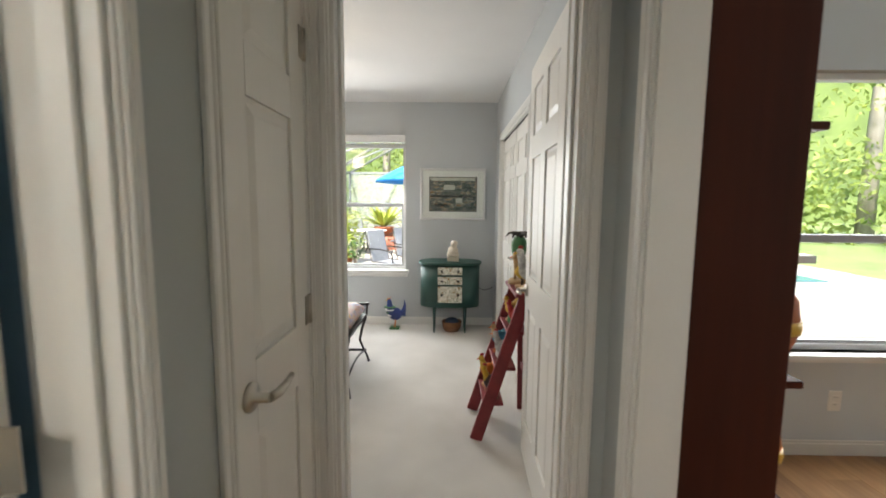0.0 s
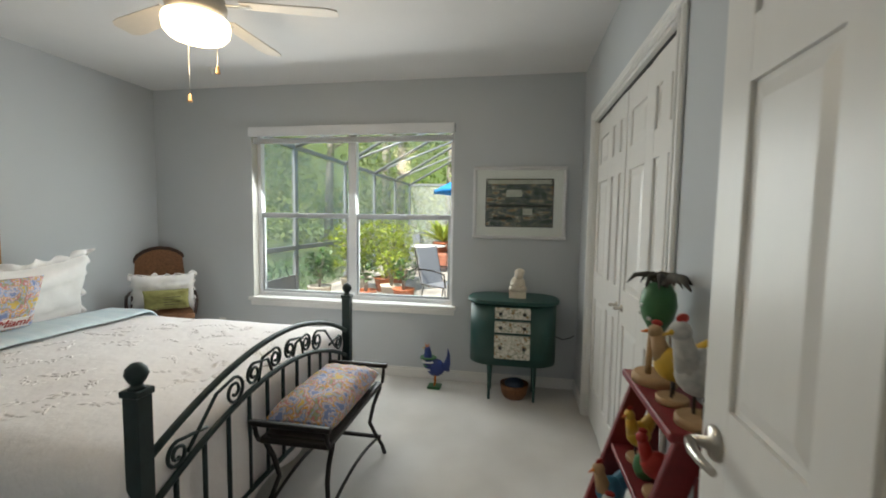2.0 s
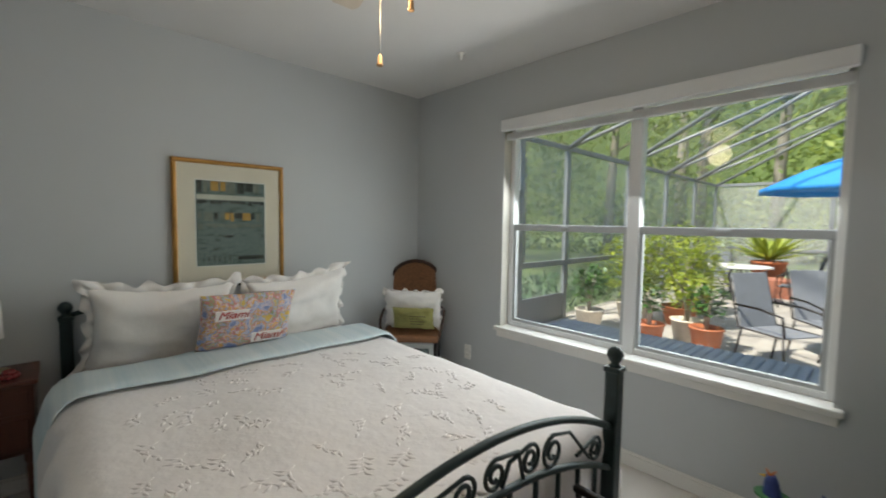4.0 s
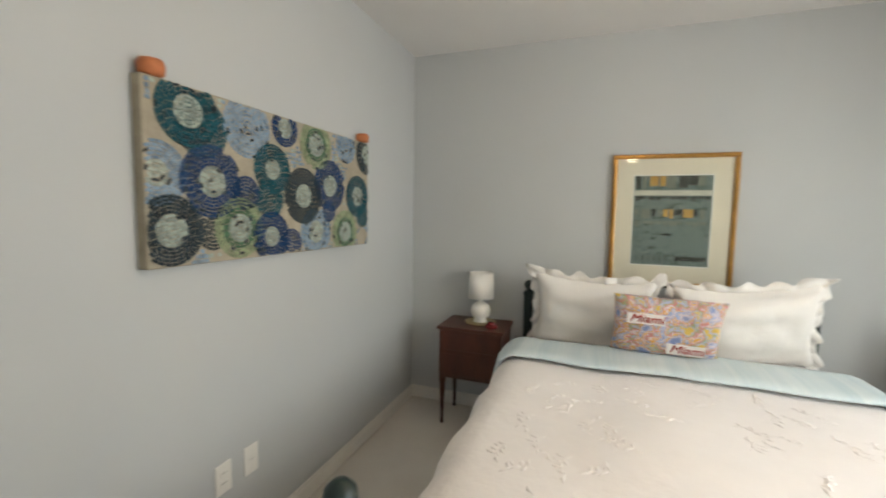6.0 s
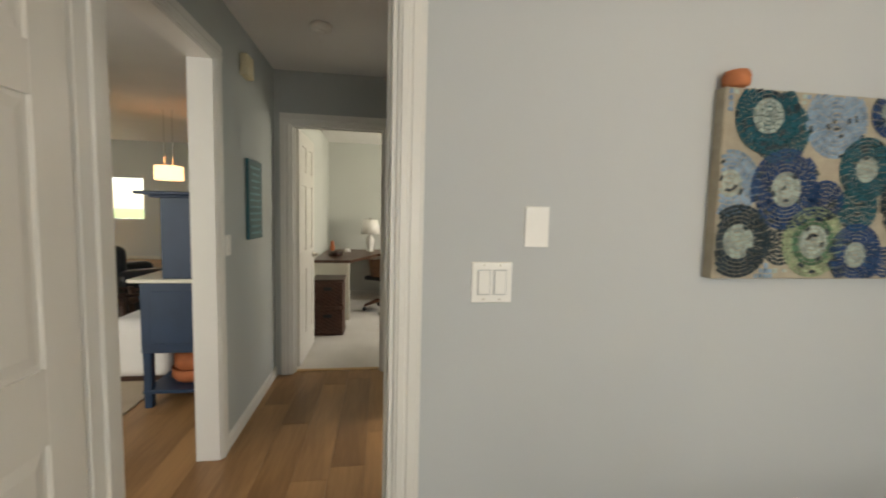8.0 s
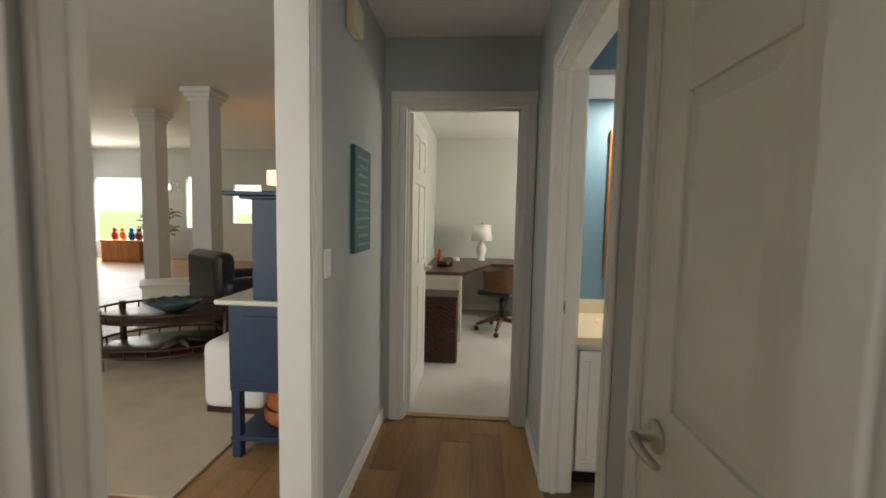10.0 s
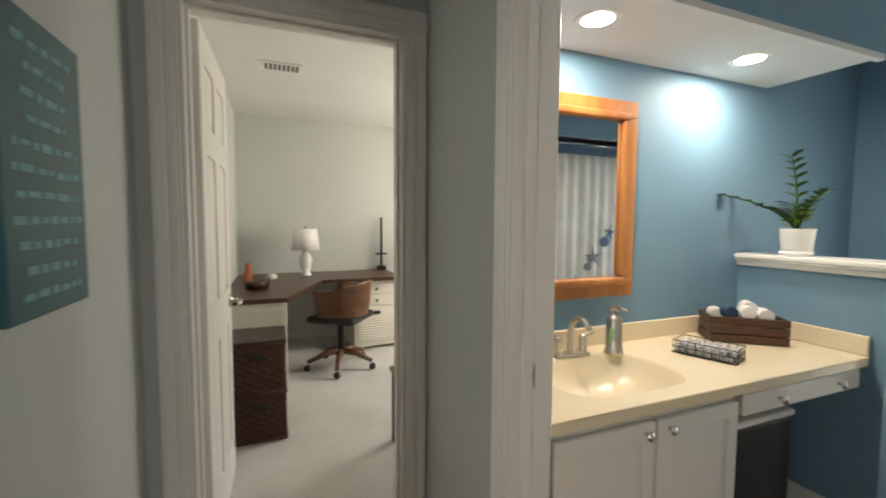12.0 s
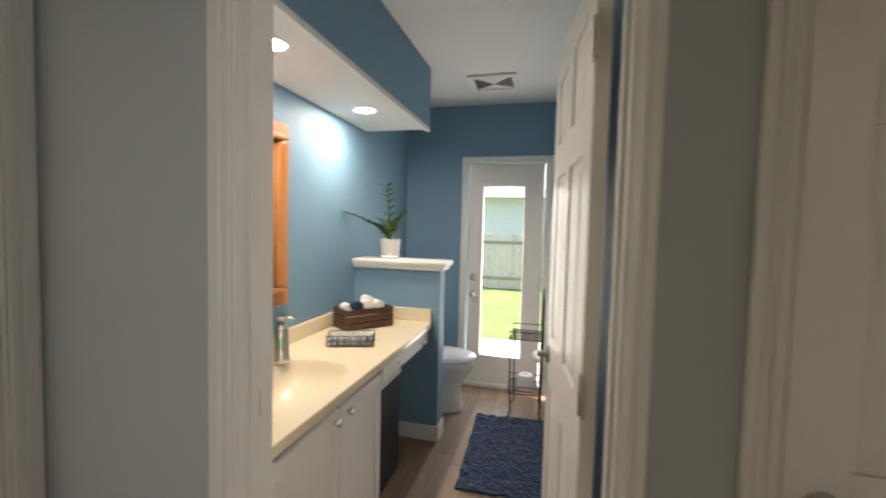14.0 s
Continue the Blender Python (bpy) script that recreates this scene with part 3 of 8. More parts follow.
def panel_leaf(parent, w, h, t=0.035, cols=2, st=0.105, material=None):
    """A six-panel leaf from the hinge along +x, its face at -t/2 .. t/2 in y."""
    material = material or DOOR_WHITE
    rows = [(0.22, 0.82), (0.99, 1.57), (1.68, h - 0.115)]
    mid = 0.095 if cols == 2 else 0
    pw = (w - 2 * st - mid) / cols
    bm = bm_new()
    box(bm, 0.002, w - 0.002, -t / 2 + 0.009, t / 2 - 0.009, 0.002, h - 0.002)
    box(bm, 0, st, -t / 2, t / 2, 0, h, 0.002)
    box(bm, w - st, w, -t / 2, t / 2, 0, h, 0.002)
    z = 0
    for a, b in rows + [(h, h)]:
        box(bm, st, w - st, -t / 2, t / 2, z, a, 0.0)
        if a < h and cols == 2:
            box(bm, st + pw, st + pw + mid, -t / 2, t / 2, a, b)
        z = b
    leaf = part("leaf", bm, material, parent)
    for a, b in rows:
        for c in range(cols):
            x = st + c * (pw + mid)
            q = bm_new()
            for s in (-1, 1):
                y0, y1 = sorted((s * (t / 2 - 0.010), s * (t / 2 - 0.002)))
                g = 0.028
                vs = [(x + 0.012, a + 0.012), (x + pw - 0.012, a + 0.012), (x + pw - 0.012, b - 0.012), (x + 0.012, b - 0.012)]
                inn = [(x + g + 0.01, a + g + 0.01), (x + pw - g - 0.01, a + g + 0.01), (x + pw - g - 0.01, b - g - 0.01), (x + g + 0.01, b - g - 0.01)]
                lo = [q.verts.new((u, s * (t / 2 - 0.0088), v)) for u, v in vs]
                hi = [q.verts.new((u, s * (t / 2 - 0.002), v)) for u, v in inn]
                q.faces.new(hi)
                for k in range(4):
                    q.faces.new((lo[k], lo[(k + 1) % 4], hi[(k + 1) % 4], hi[k]))
            part("panel", q, material, leaf)
    return leaf


def hinge(parent, z, y=0.0, x=-0.004):
    bm = bm_new()
    tube(bm, [(x, y, z - 0.045), (x, y, z + 0.045)], 0.008)
    box(bm, x, x + 0.034, y - 0.0015, y + 0.0015, z - 0.044, z + 0.044)
    box(bm, x - 0.034, x, y - 0.0015, y + 0.0015, z - 0.044, z + 0.044)
    return part("hinge", bm, NICKEL, parent, "brushed nickel butt hinge")


RX90 = Matrix.Rotation(radians(90), 4, "X")
d1 = thing("door_bedroom", "white six-panel bedroom door standing wide open", "door", (0.237, 1.712, 0.008), 88)
panel_leaf(d1, 0.745, 2.02)
for z in (0.22, 1.02, 1.80):
    hinge(d1, z, -0.017)
lever(d1, Matrix.Translation((0.68, 0.0175, 0.91)) @ Matrix.Rotation(radians(-90), 4, "X"), -1)
lever(d1, Matrix.Translation((0.68, -0.0175, 0.91)) @ RX90, -1)
d2 = thing("door_office", "white six-panel office door standing open", "door", (0.205, -0.835, 0.008), -91)
panel_leaf(d2, 0.70, 2.02)
for z in (0.22, 1.02, 1.80):
    hinge(d2, z, 0.017)
lever(d2, Matrix.Translation((0.64, -0.0175, 0.92)) @ RX90, -1)
lever(d2, Matrix.Translation((0.64, 0.0175, 0.92)) @ Matrix.Rotation(radians(-90), 4, "X"), -1)
d3 = thing("door_bath", "white six-panel bathroom door standing open", "door", (-0.737, 0.765, 0.008), 186)
panel_leaf(d3, 0.70, 2.02)
for z in (0.22, 1.02, 1.80):
    hinge(d3, z, 0.017)
lever(d3, Matrix.Translation((0.64, 0.0175, 0.92)) @ Matrix.Rotation(radians(-90), 4, "X"), -1)
d4 = thing("door_linen", "white panelled linen closet door, closed", "door", (-0.616, 1.524, 0.008), -90)
panel_leaf(d4, 0.453, 2.02, cols=1, st=0.10)
for z in (0.22, 1.02, 1.80):
    hinge(d4, z, 0.0195)
lever(d4, Matrix.Translation((0.39, 0.0175, 0.92)) @ Matrix.Rotation(radians(-90), 4, "X"), -1)
part("latch_plate", box(bm_new(), 0.4525, 0.4535, -0.011, 0.011, 0.88, 0.96), BRONZE, d4)
for i in range(4):
    y0 = 3.012 + i * 0.358
    b = thing("bifold_door", "white panelled bifold closet door, closed", "door", (0.392 + (0.004 if i % 2 else 0), y0, 0.012), 90, "closet bifold doors")
    panel_leaf(b, 0.352, 1.96, 0.032, 2 if i % 2 == 0 else 1, 0.06)
    if i in (1, 2):
        k = knob(b, Matrix.Translation((0.04 if i == 2 else 0.31, 0.016, 0.90)) @ Matrix.Rotation(radians(-90), 4, "X"), 0.016)
        k.scale = (0.6, 0.6, 0.6)
slab("closet_track", 0.37, 0.44, 3.01, 4.44, 1.974, 1.982, BLACK, "dark bifold door track", "track")
for name, m in (("strike_plate", pose(-0.66, -0.0395, 0.93)), ("strike_plate", pose(-0.514, 1.66, 0.92, 0, 0, 90))):
    s = part(name, box(bm_new(), -0.014, 0.014, -0.001, 0.001, -0.032, 0.032, 0.0005), NICKEL)
    box_ = bm_new()
    s.matrix_world = m
    tagged(s, "brushed nickel strike plate in the door jamb", "strike plate")
    part("latch_hole", box(box_, -0.006, 0.006, -0.0015, 0.0015, -0.012, 0.012), BLACK, s)
# outside door of the bathroom, half glazed
d5 = thing("door_outside", "white bathroom outside door with one tall pane", "door", (-3.40, -0.02, 0.012))
bm = bm_new()
for a in ((0, 0.105, 0, 1.94), (0.485, 0.63, 0, 1.94), (0.105, 0.485, 0, 0.25), (0.105, 0.485, 1.76, 1.94)):
    box(bm, -0.02, 0.02, a[0], a[1], a[2], a[3], 0.001)
part("leaf", bm, DOOR_WHITE, d5)
bm = bm_new()
for a in ((0.095, 0.12, 0.24, 1.77), (0.47, 0.495, 0.24, 1.77), (0.12, 0.47, 0.24, 0.265), (0.12, 0.47, 1.745, 1.77)):
    box(bm, -0.024, 0.024, a[0], a[1], a[2], a[3], 0.004)
part("glazing_bead", bm, TRIM, d5)
g = part("pane", box(bm_new(), -0.004, 0.004, 0.11, 0.48, 0.255, 1.755), GLASS, d5)
g.visible_shadow = False
part("threshold", box(bm_new(), -0.06, 0.06, -0.02, 0.65, -0.012, 0.02, 0.004), TRIM, d5)
for z in (0.80, 0.95):
    knob(d5, Matrix.Translation((0.02, 0.05, z)) @ Matrix.Rotation(radians(90), 4, "Y"), 0.024)
slab("linen_shelf", -1.44, -0.73, 0.93, 1.56, 1.0, 1.02, PLASTIC, "white closet shelf", "shelf")


# ---------------------------------------------------------------- bed
def wave(x, y, s, k=0):
    return noise.noise(Vector((x * s, y * s, k)))


bed = thing("bed", "dark green iron bed frame with scrolled footboard", "bed", (-1.20, 3.295, 0))
HALF = 0.755


def post(y, x=0.0, top=0.86):
    bm = bm_new()
    box(bm, x - 0.026, x + 0.026, y - 0.026, y + 0.026, 0, top - 0.02, 0.003)
    box(bm, x - 0.031, x + 0.031, y - 0.031, y + 0.031, top - 0.02, top, 0.003)
    lathe(bm, [(0.024, top), (0.018, top + 0.008), (0.015, top + 0.013), (0.024, top + 0.025), (0.031, top + 0.042), (0.027, top + 0.06), (0.014, top + 0.073), (0.0001, top + 0.077)], (x, y, 0), 16)
    return part("post", bm, IRON, bed)


def arch(y, top, rise):
    return top + rise * (1 - (y / HALF) ** 2)


for x in (0, -2.17):
    for y in (-HALF, HALF):
        post(y, x, 0.84 if x == 0 else 0.86)
for k, (base, rise, r) in enumerate(((0.60, 0.20, 0.013), (0.44, 0.20, 0.012))):
    part("top_rail" if k == 0 else "middle_rail", tube(bm_new(), [(0, y, arch(y, base, rise)) for y in np.linspace(-HALF + 0.02, HALF - 0.02, 25)], r), IRON, bed)
part("bottom_rail", tube(bm_new(), [(0, -HALF, 0.20), (0, HALF, 0.20)], 0.012), IRON, bed)
for i in range(11):
    y = -HALF + 2 * HALF * (i + 1) / 12
    part("spindle", tube(bm_new(), [(0, y, 0.20), (0, y, arch(y, 0.44, 0.20))], 0.0085), IRON, bed)


def scroll(y0, sgn, big):
    pts = []
    r0 = 0.055 if big else 0.045
    cz = (arch(y0, 0.44, 0.2) + arch(y0, 0.60, 0.2)) / 2 - 0.01
    for i in range(26):
        a = i / 25 * 3.2 * math.pi
        r = r0 * (1 - 0.72 * i / 25)
        pts.append((0, y0 + sgn * r * math.sin(a), cz - 0.01 + r * math.cos(a)))
    tail = [(0, y0 - sgn * (0.24 if big else 0.13), arch(y0 - sgn * 0.2, 0.44, 0.2) + 0.012), (0, y0 - sgn * 0.1, cz + 0.02)]
    return part("scroll", tube(bm_new(), tail + pts, 0.0065, 6), IRON, bed)


for y0, s, b in ((-0.06, 1, False), (0.06, -1, False), (-0.34, 1, True), (0.34, -1, True), (-0.22, -1, False), (0.22, 1, False), (-0.62, -1, False), (0.62, 1, False)):
    scroll(y0, s, b)
part("headboard_rail", tube(bm_new(), [(-2.17, y, arch(y, 0.86, 0.10)) for y in np.linspace(-HALF + 0.02, HALF - 0.02, 21)], 0.013), IRON, bed)
for i in range(9):
    y = -HALF + 2 * HALF * (i + 1) / 10
    part("headboard_spindle", tube(bm_new(), [(-2.17, y, 0.3), (-2.17, y, arch(y, 0.86, 0.10))], 0.008), IRON, bed)
for y in (-HALF, HALF):
    part("side_rail", box(bm_new(), -2.17, 0, y - 0.012, y + 0.012, 0.24, 0.30, 0.002), IRON, bed)
mattress = tagged(part("mattress", box(bm_new(), -3.33, -1.28, 2.58, 4.01, 0.30, 0.575, 0.05, 3), LINEN), "white mattress under the bedspread", "mattress")
tagged(part("box_spring", box(bm_new(), -3.33, -1.28, 2.58, 4.01, 0.10, 0.298, 0.01, 1), LINEN), "white box spring on the bed frame", "box spring")


def drape(name, x0, x1, y0, y1, top, hem, material, label, cat, nx=60, ny=70, puff=0.02, foot=True):
    """Cloth laid over the mattress and hanging down its sides."""
    half, mid, rad = (y1 - y0) / 2, (y0 + y1) / 2, 0.09
    drop = top - hem
    length = half + drop
    foot_len = (x1 - x0) + (drop if foot else 0)
    vs, fs = [], []
    for i in range(nx + 1):
        u = foot_len * i / nx
        for j in range(ny + 1):
            v = -length + 2 * length * j / ny
            sy = 1 if v > 0 else -1
            av = abs(v)
            over_y, over_x = max(0.0, av - (half - rad * 0.6)), max(0.0, u - (x1 - x0 - rad * 0.6))
            k = min(over_y / (rad * 1.57), 1) * math.pi / 2
            kx = min(over_x / (rad * 1.57), 1) * math.pi / 2
            y = (half - rad * 0.6 + rad * math.sin(k)) if over_y else av
            x = (x1 - x0 - rad * 0.6 + rad * math.sin(kx)) if over_x else u
            z = top - rad * (1 - math.cos(k)) - rad * (1 - math.cos(kx)) - max(0, over_y - rad * 1.57) - max(0, over_x - rad * 1.57)
            hang = min(1, max(over_y, over_x) / 0.25)
            px, py = x0 + x, mid + sy * y
            fold = hang * (0.022 * math.sin(u * 17 + 2 * wave(u, v, 3)) if over_y else 0.018 * math.sin(v * 15))
            if over_y:
                py += sy * (fold + 0.05 * hang)
            if over_x:
                px += fold + 0.012 * hang
            z += (1 - hang) * puff * wave(px, py, 2.2, 3) + 0.004 * wave(px, py, 9, 1)
            vs.append((px, py, max(z, hem - 0.02)))
    for i in range(nx):
        for j in range(ny):
            a = i * (ny + 1) + j
            fs.append((a, a + 1, a + ny + 2, a + ny + 1))
    ob = quads(name, vs, fs, material, None, True)
    md = ob.modifiers.new("thick", "SOLIDIFY")
    md.thickness = 0.008
    return tagged(ob, label, cat)


spread = drape("bedspread", -2.78, -1.27, 2.55, 4.06, 0.62, 0.14, BEDSPREAD, "white matelasse bedspread over the bed", "bedspread")
rng = random.Random(77)
bm = bm_new()


def sprig(x, y, a):
    """A raised curl of stem with leaves, laid on the spread's top."""
    def on(px, py):
        return (px, py, 0.6245 + 0.02 * wave(px, py, 2.2, 3) + 0.004 * wave(px, py, 9, 1))
    L = rng.uniform(0.07, 0.13)
    bend = rng.uniform(-1.6, 1.6)
    stem = [on(x + L * t * math.cos(a + bend * t), y + L * t * math.sin(a + bend * t)) for t in (0, 0.25, 0.5, 0.75, 1)]
    tube(bm, stem, 0.005, 5)
    for q in stem[1:]:
        for g in (-1, 1):
            b = a + g * rng.uniform(0.6, 1.3)
            r = rng.uniform(0.016, 0.028)
            tube(bm, [q, on(q[0] + r * math.cos(b), q[1] + r * math.sin(b)), on(q[0] + 2 * r * math.cos(b + 0.2 * g), q[1] + 2 * r * math.sin(b + 0.2 * g))], [0.004, 0.0085, 0.003], 5)


for k in range(64):
    a = k * 2.39996
    rr = 0.12 + 0.62 * ((k + 0.5) / 64) ** 0.5
    sprig(-2.02 + rr * 0.95 * math.cos(a), 3.30 + rr * 0.85 * math.sin(a), a + rng.uniform(-1, 1))
em = tagged(part("embroidery", bm, BEDSPREAD, spread, "raised white embroidered sprigs"), "raised white embroidered sprigs", kind="stuff")
for q in em.data.polygons:
    q.use_smooth = True
STRIPE = mat("pale_blue_stripe", (0.68, 0.75, 0.77), 0.92, second=(0.50, 0.62, 0.67), scale=14, bump=0.3, bscale=60, stretch=(0.05, 1.4, 0.05), spec=0.1)
drape("turned_down_quilt", -2.99, -2.68, 2.535, 4.075, 0.665, 0.20, STRIPE, "pale blue striped quilt folded down below the pillows", "quilt", 20, 70, 0.02, False)
drape("bed_sheet", -3.32, -2.9, 2.585, 4.005, 0.60, 0.32, LINEN, "white bed sheet under the pillows", "sheet", 20, 50, 0.012, False)


def cushion(name, w, h, d, material, label, cat, m, ruffle=0.0, seed=0, seam=None):
    n = 26
    ob_root = None
    vs, fs = [], []
    for s in (1, -1):
        for i in range(n + 1):
            for j in range(n + 1):
                u, v = -1 + 2 * i / n, -1 + 2 * j / n
                b = max(0, (1 - u ** 4)) ** 0.55 * max(0, (1 - v ** 4)) ** 0.55
                pull = 1 - (0.05 + 1.6 * ruffle) * (1 - v * v) * abs(u) ** 3
                pull2 = 1 - (0.06 + 2.4 * ruffle) * (1 - u * u) * abs(v) ** 3
                wr = (0.012 + 0.25 * ruffle) * noise.noise(Vector((u * 2.3, v * 2.3, seed + s))) + 0.006 * noise.noise(Vector((u * 6, v * 6, seed)))
                vs.append((u * w / 2 * pull, s * (d / 2 * b + wr * (b > 0.05)), v * h / 2 * pull2))
        o = 0 if s == 1 else (n + 1) ** 2
        for i in range(n):
            for j in range(n):
                a = o + i * (n + 1) + j
                fs.append((a, a + 1, a + n + 2, a + n + 1))
    ob = quads(name, vs, fs, material, None, True)
    if ruffle:
        rv, rf = [], []
        ring = []
        for k in range(160):
            a = k / 40
            side, t = int(a) % 4, a - int(a)
            e = -1 + 2 * t
            ring.append([(e, -1), (1, e), (-e, 1), (-1, -e)][side])
        for k, (u, v) in enumerate(ring):
            q = 0.95
            pu = 1 - (0.05 + 1.6 * ruffle) * (1 - v * v) * abs(u) ** 3
            pv = 1 - (0.06 + 2.4 * ruffle) * (1 - u * u) * abs(v) ** 3
            rv.append((u * w / 2 * q * pu, 0, v * h / 2 * q * pv))
            f = 0.014 * math.sin(k * 1.1) + 0.012 * math.sin(k * 0.53 + seed)
            rv.append((u * (w / 2 * q * pu + ruffle + 0.011 * math.sin(k * 0.71 + seed)), f, v * (h / 2 * q * pv + ruffle + 0.012 * math.sin(k * 0.83 + seed))))
        for k in range(160):
            a, b = 2 * k, 2 * ((k + 1) % 160)
            rf.append((a, b, b + 1, a + 1))
        r = quads("ruffle", rv, rf, material, ob, True)
        md = r.modifiers.new("thick", "SOLIDIFY")
        md.thickness = 0.004
    ob.matrix_world = m
    return tagged(ob, label, cat)


for y, s in ((2.925, 1), (3.665, 2)):
    cushion("pillow", 0.66, 0.47, 0.20, LINEN, "white ruffled pillow leaning on the headboard", "pillow", pose(-3.15, y, 0.81, 20 if s == 1 else 17, 2 if s == 1 else -5, 90), 0.05, s * 3.3)
CHINTZ = print_mat("printed_cotton", [(0.20, 0.26, 0.48), (0.60, 0.53, 0.56), (0.26, 0.36, 0.60), (0.66, 0.34, 0.06), (0.62, 0.56, 0.58), (0.54, 0.20, 0.20), (0.32, 0.36, 0.20), (0.40, 0.44, 0.62), (0.60, 0.42, 0.10)], 15)
throw = cushion("throw_pillow", 0.49, 0.33, 0.12, CHINTZ, "pillow in printed cotton with flowers and red lettering", "pillow", pose(-2.90, 3.275, 0.825, 20, 1, 90), 0, 9)
FACE = Matrix.Rotation(radians(90), 4, "X")
for x, z in ((-0.17, 0.055), (0.02, -0.10)):
    part("label_patch", box(bm_new(), x - 0.012, x + 0.155, -0.064, -0.060, z - 0.012, z + 0.045), LINEN, throw)
    text_mesh("lettering", "Miami", 0.062, RED, throw, Matrix.Translation((x, -0.066, z)) @ FACE)

# ---------------------------------------------------------------- bedroom furniture
bench = thing("bench", "black iron bench with scrolled crossed legs", "bench", (-1.01, 3.385, 0))
L, Wd = 0.335, 0.155
part("seat_frame", box(box(bm_new(), -Wd, Wd, -L, L, 0.40, 0.425, 0.004), -Wd + 0.02, Wd - 0.02, -L + 0.02, L - 0.02, 0.42, 0.432, 0.004), BLACKIRON, bench)
for s in (-1, 1):
    bm = bm_new()
    box(bm, -Wd - 0.02, Wd + 0.02, s * (L + 0.03) - 0.012, s * (L + 0.03) + 0.012, 0.492, 0.515, 0.004)
    for x in (-Wd, Wd):
        tube(bm, [(x, s * L, 0.415), (x, s * (L + 0.018), 0.45), (x, s * (L + 0.03), 0.50)], 0.009)
    part("end_rail", bm, BLACKIRON, bench)
    for x in (-1, 1):
        a = [(x * Wd, s * (L - 0.03), 0.41), (x * (Wd - 0.03), s * (L - 0.06), 0.31), (x * (Wd - 0.045), s * (L - 0.075), 0.22), (x * (Wd - 0.02), s * (L - 0.03), 0.12), (x * (Wd + 0.0), s * L, 0.06), (x * (Wd + 0.01), s * (L + 0.02), 0.0)]
        part("leg", tube(bm_new(), a, [0.011, 0.011, 0.011, 0.01, 0.01, 0.012]), BLACKIRON, bench)
    part("stretcher", box(bm_new(), -Wd, Wd, s * (L - 0.02) - 0.008, s * (L - 0.02) + 0.008, 0.105, 0.125, 0.003), BLACKIRON, bench)
    bm = bm_new()
    tube(bm, [(s * (Wd - 0.02), y, 0.10 + 0.05 * math.cos(y / L * math.pi / 2)) for y in np.linspace(-L + 0.02, L - 0.02, 9)], 0.008)
    part("side_brace", bm, BLACKIRON, bench)
seat = cushion("bench_cushion", 0.60, 0.30, 0.16, CHINTZ, "plump bench cushion in printed cotton", "cushion", pose(-1.01, 3.385, 0.485, 90, 0, 90), 0, 17)

cab = thing("accent_cabinet", "dark green oval cabinet with three patterned drawers", "cabinet", (-0.145, 4.68, 0))


def oval(bm, rx, ry, z0, z1, n=40, cut=0.19):
    pts = [(rx * math.copysign(abs(math.cos(a)) ** 0.75, math.cos(a)), max(min(ry * math.copysign(abs(math.sin(a)) ** 0.75, math.sin(a)), cut), -cut)) for a in (2 * math.pi * k / n for k in range(n))]
    lo, hi = [bm.verts.new((x, y, z0)) for x, y in pts], [bm.verts.new((x, y, z1)) for x, y in pts]
    bm.faces.new(lo[::-1])
    bm.faces.new(hi)
    for k in range(n):
        f = bm.faces.new((lo[k], lo[(k + 1) % n], hi[(k + 1) % n], hi[k]))
        f.smooth = True
    return bm


part("body", oval(bm_new(), 0.315, 0.21, 0.29, 0.735), GREEN_PAINT, cab)
part("top", oval(oval(bm_new(), 0.335, 0.225, 0.735, 0.752, cut=0.205), 0.328, 0.22, 0.752, 0.758, cut=0.2), GREEN_PAINT, cab)
FLORAL = print_mat("floral_paper", [(0.66, 0.63, 0.55), (0.70, 0.67, 0.60), (0.72, 0.70, 0.64), (0.12, 0.16, 0.06), (0.74, 0.71, 0.64), (0.66, 0.62, 0.54), (0.26, 0.16, 0.05)], 42)
for z0, z1 in ((0.635, 0.715), (0.535, 0.615), (0.345, 0.515)):
    dr = part("drawer", box(bm_new(), -0.125, 0.125, -0.206, -0.17, z0, z1, 0.004), FLORAL, cab, "drawer front papered with a leafy print")
    for x in (-0.083, 0.083):
        part("drawer_knob", lathe(bm_new(), [(0.006, 0), (0.006, 0.01), (0.012, 0.014), (0.013, 0.02), (0.0001, 0.025)], n=12, m=Matrix.Translation((x, -0.206, (z0 + z1) / 2)) @ RX90), BLACK, dr)
for x in (-0.16, 0.16):
    for y in (-0.13, 0.13):
        part("leg", lathe(bm_new(), [(0.011, 0), (0.010, 0.01), (0.012, 0.12), (0.019, 0.27), (0.021, 0.30)], (x * 1.02, y * 0.75, 0), 12), GREEN_PAINT, cab)
basket = thing("wicker_basket", "round brown wicker basket holding a dark cloth", "basket", (-0.12, 4.66, 0))
part("bowl", lathe(bm_new(), [(0.075, 0), (0.095, 0.03), (0.105, 0.08), (0.108, 0.105), (0.100, 0.108), (0.094, 0.075), (0.0001, 0.06)], n=24), TAN_WICKER, basket)
part("cloth", ball(bm_new(), (0.0, 0, 0.10), 0.075, 0.07, 0.045), NAVY, basket, "dark navy folded cloth")
bm = bm_new()
box(bm, -0.062, 0.062, -0.045, 0.045, 0, 0.05, 0.006, 2)
ball(bm, (0, 0.01, 0.10), 0.056, 0.042, 0.065)
ball(bm, (-0.04, -0.015, 0.07), 0.026, 0.04, 0.028)
ball(bm, (0.04, -0.015, 0.07), 0.026, 0.04, 0.028)
box(bm, -0.035, 0.035, -0.06, -0.045, 0.06, 0.085, 0.006, 2)
ball(bm, (0.008, -0.012, 0.175), 0.034, 0.034, 0.038)
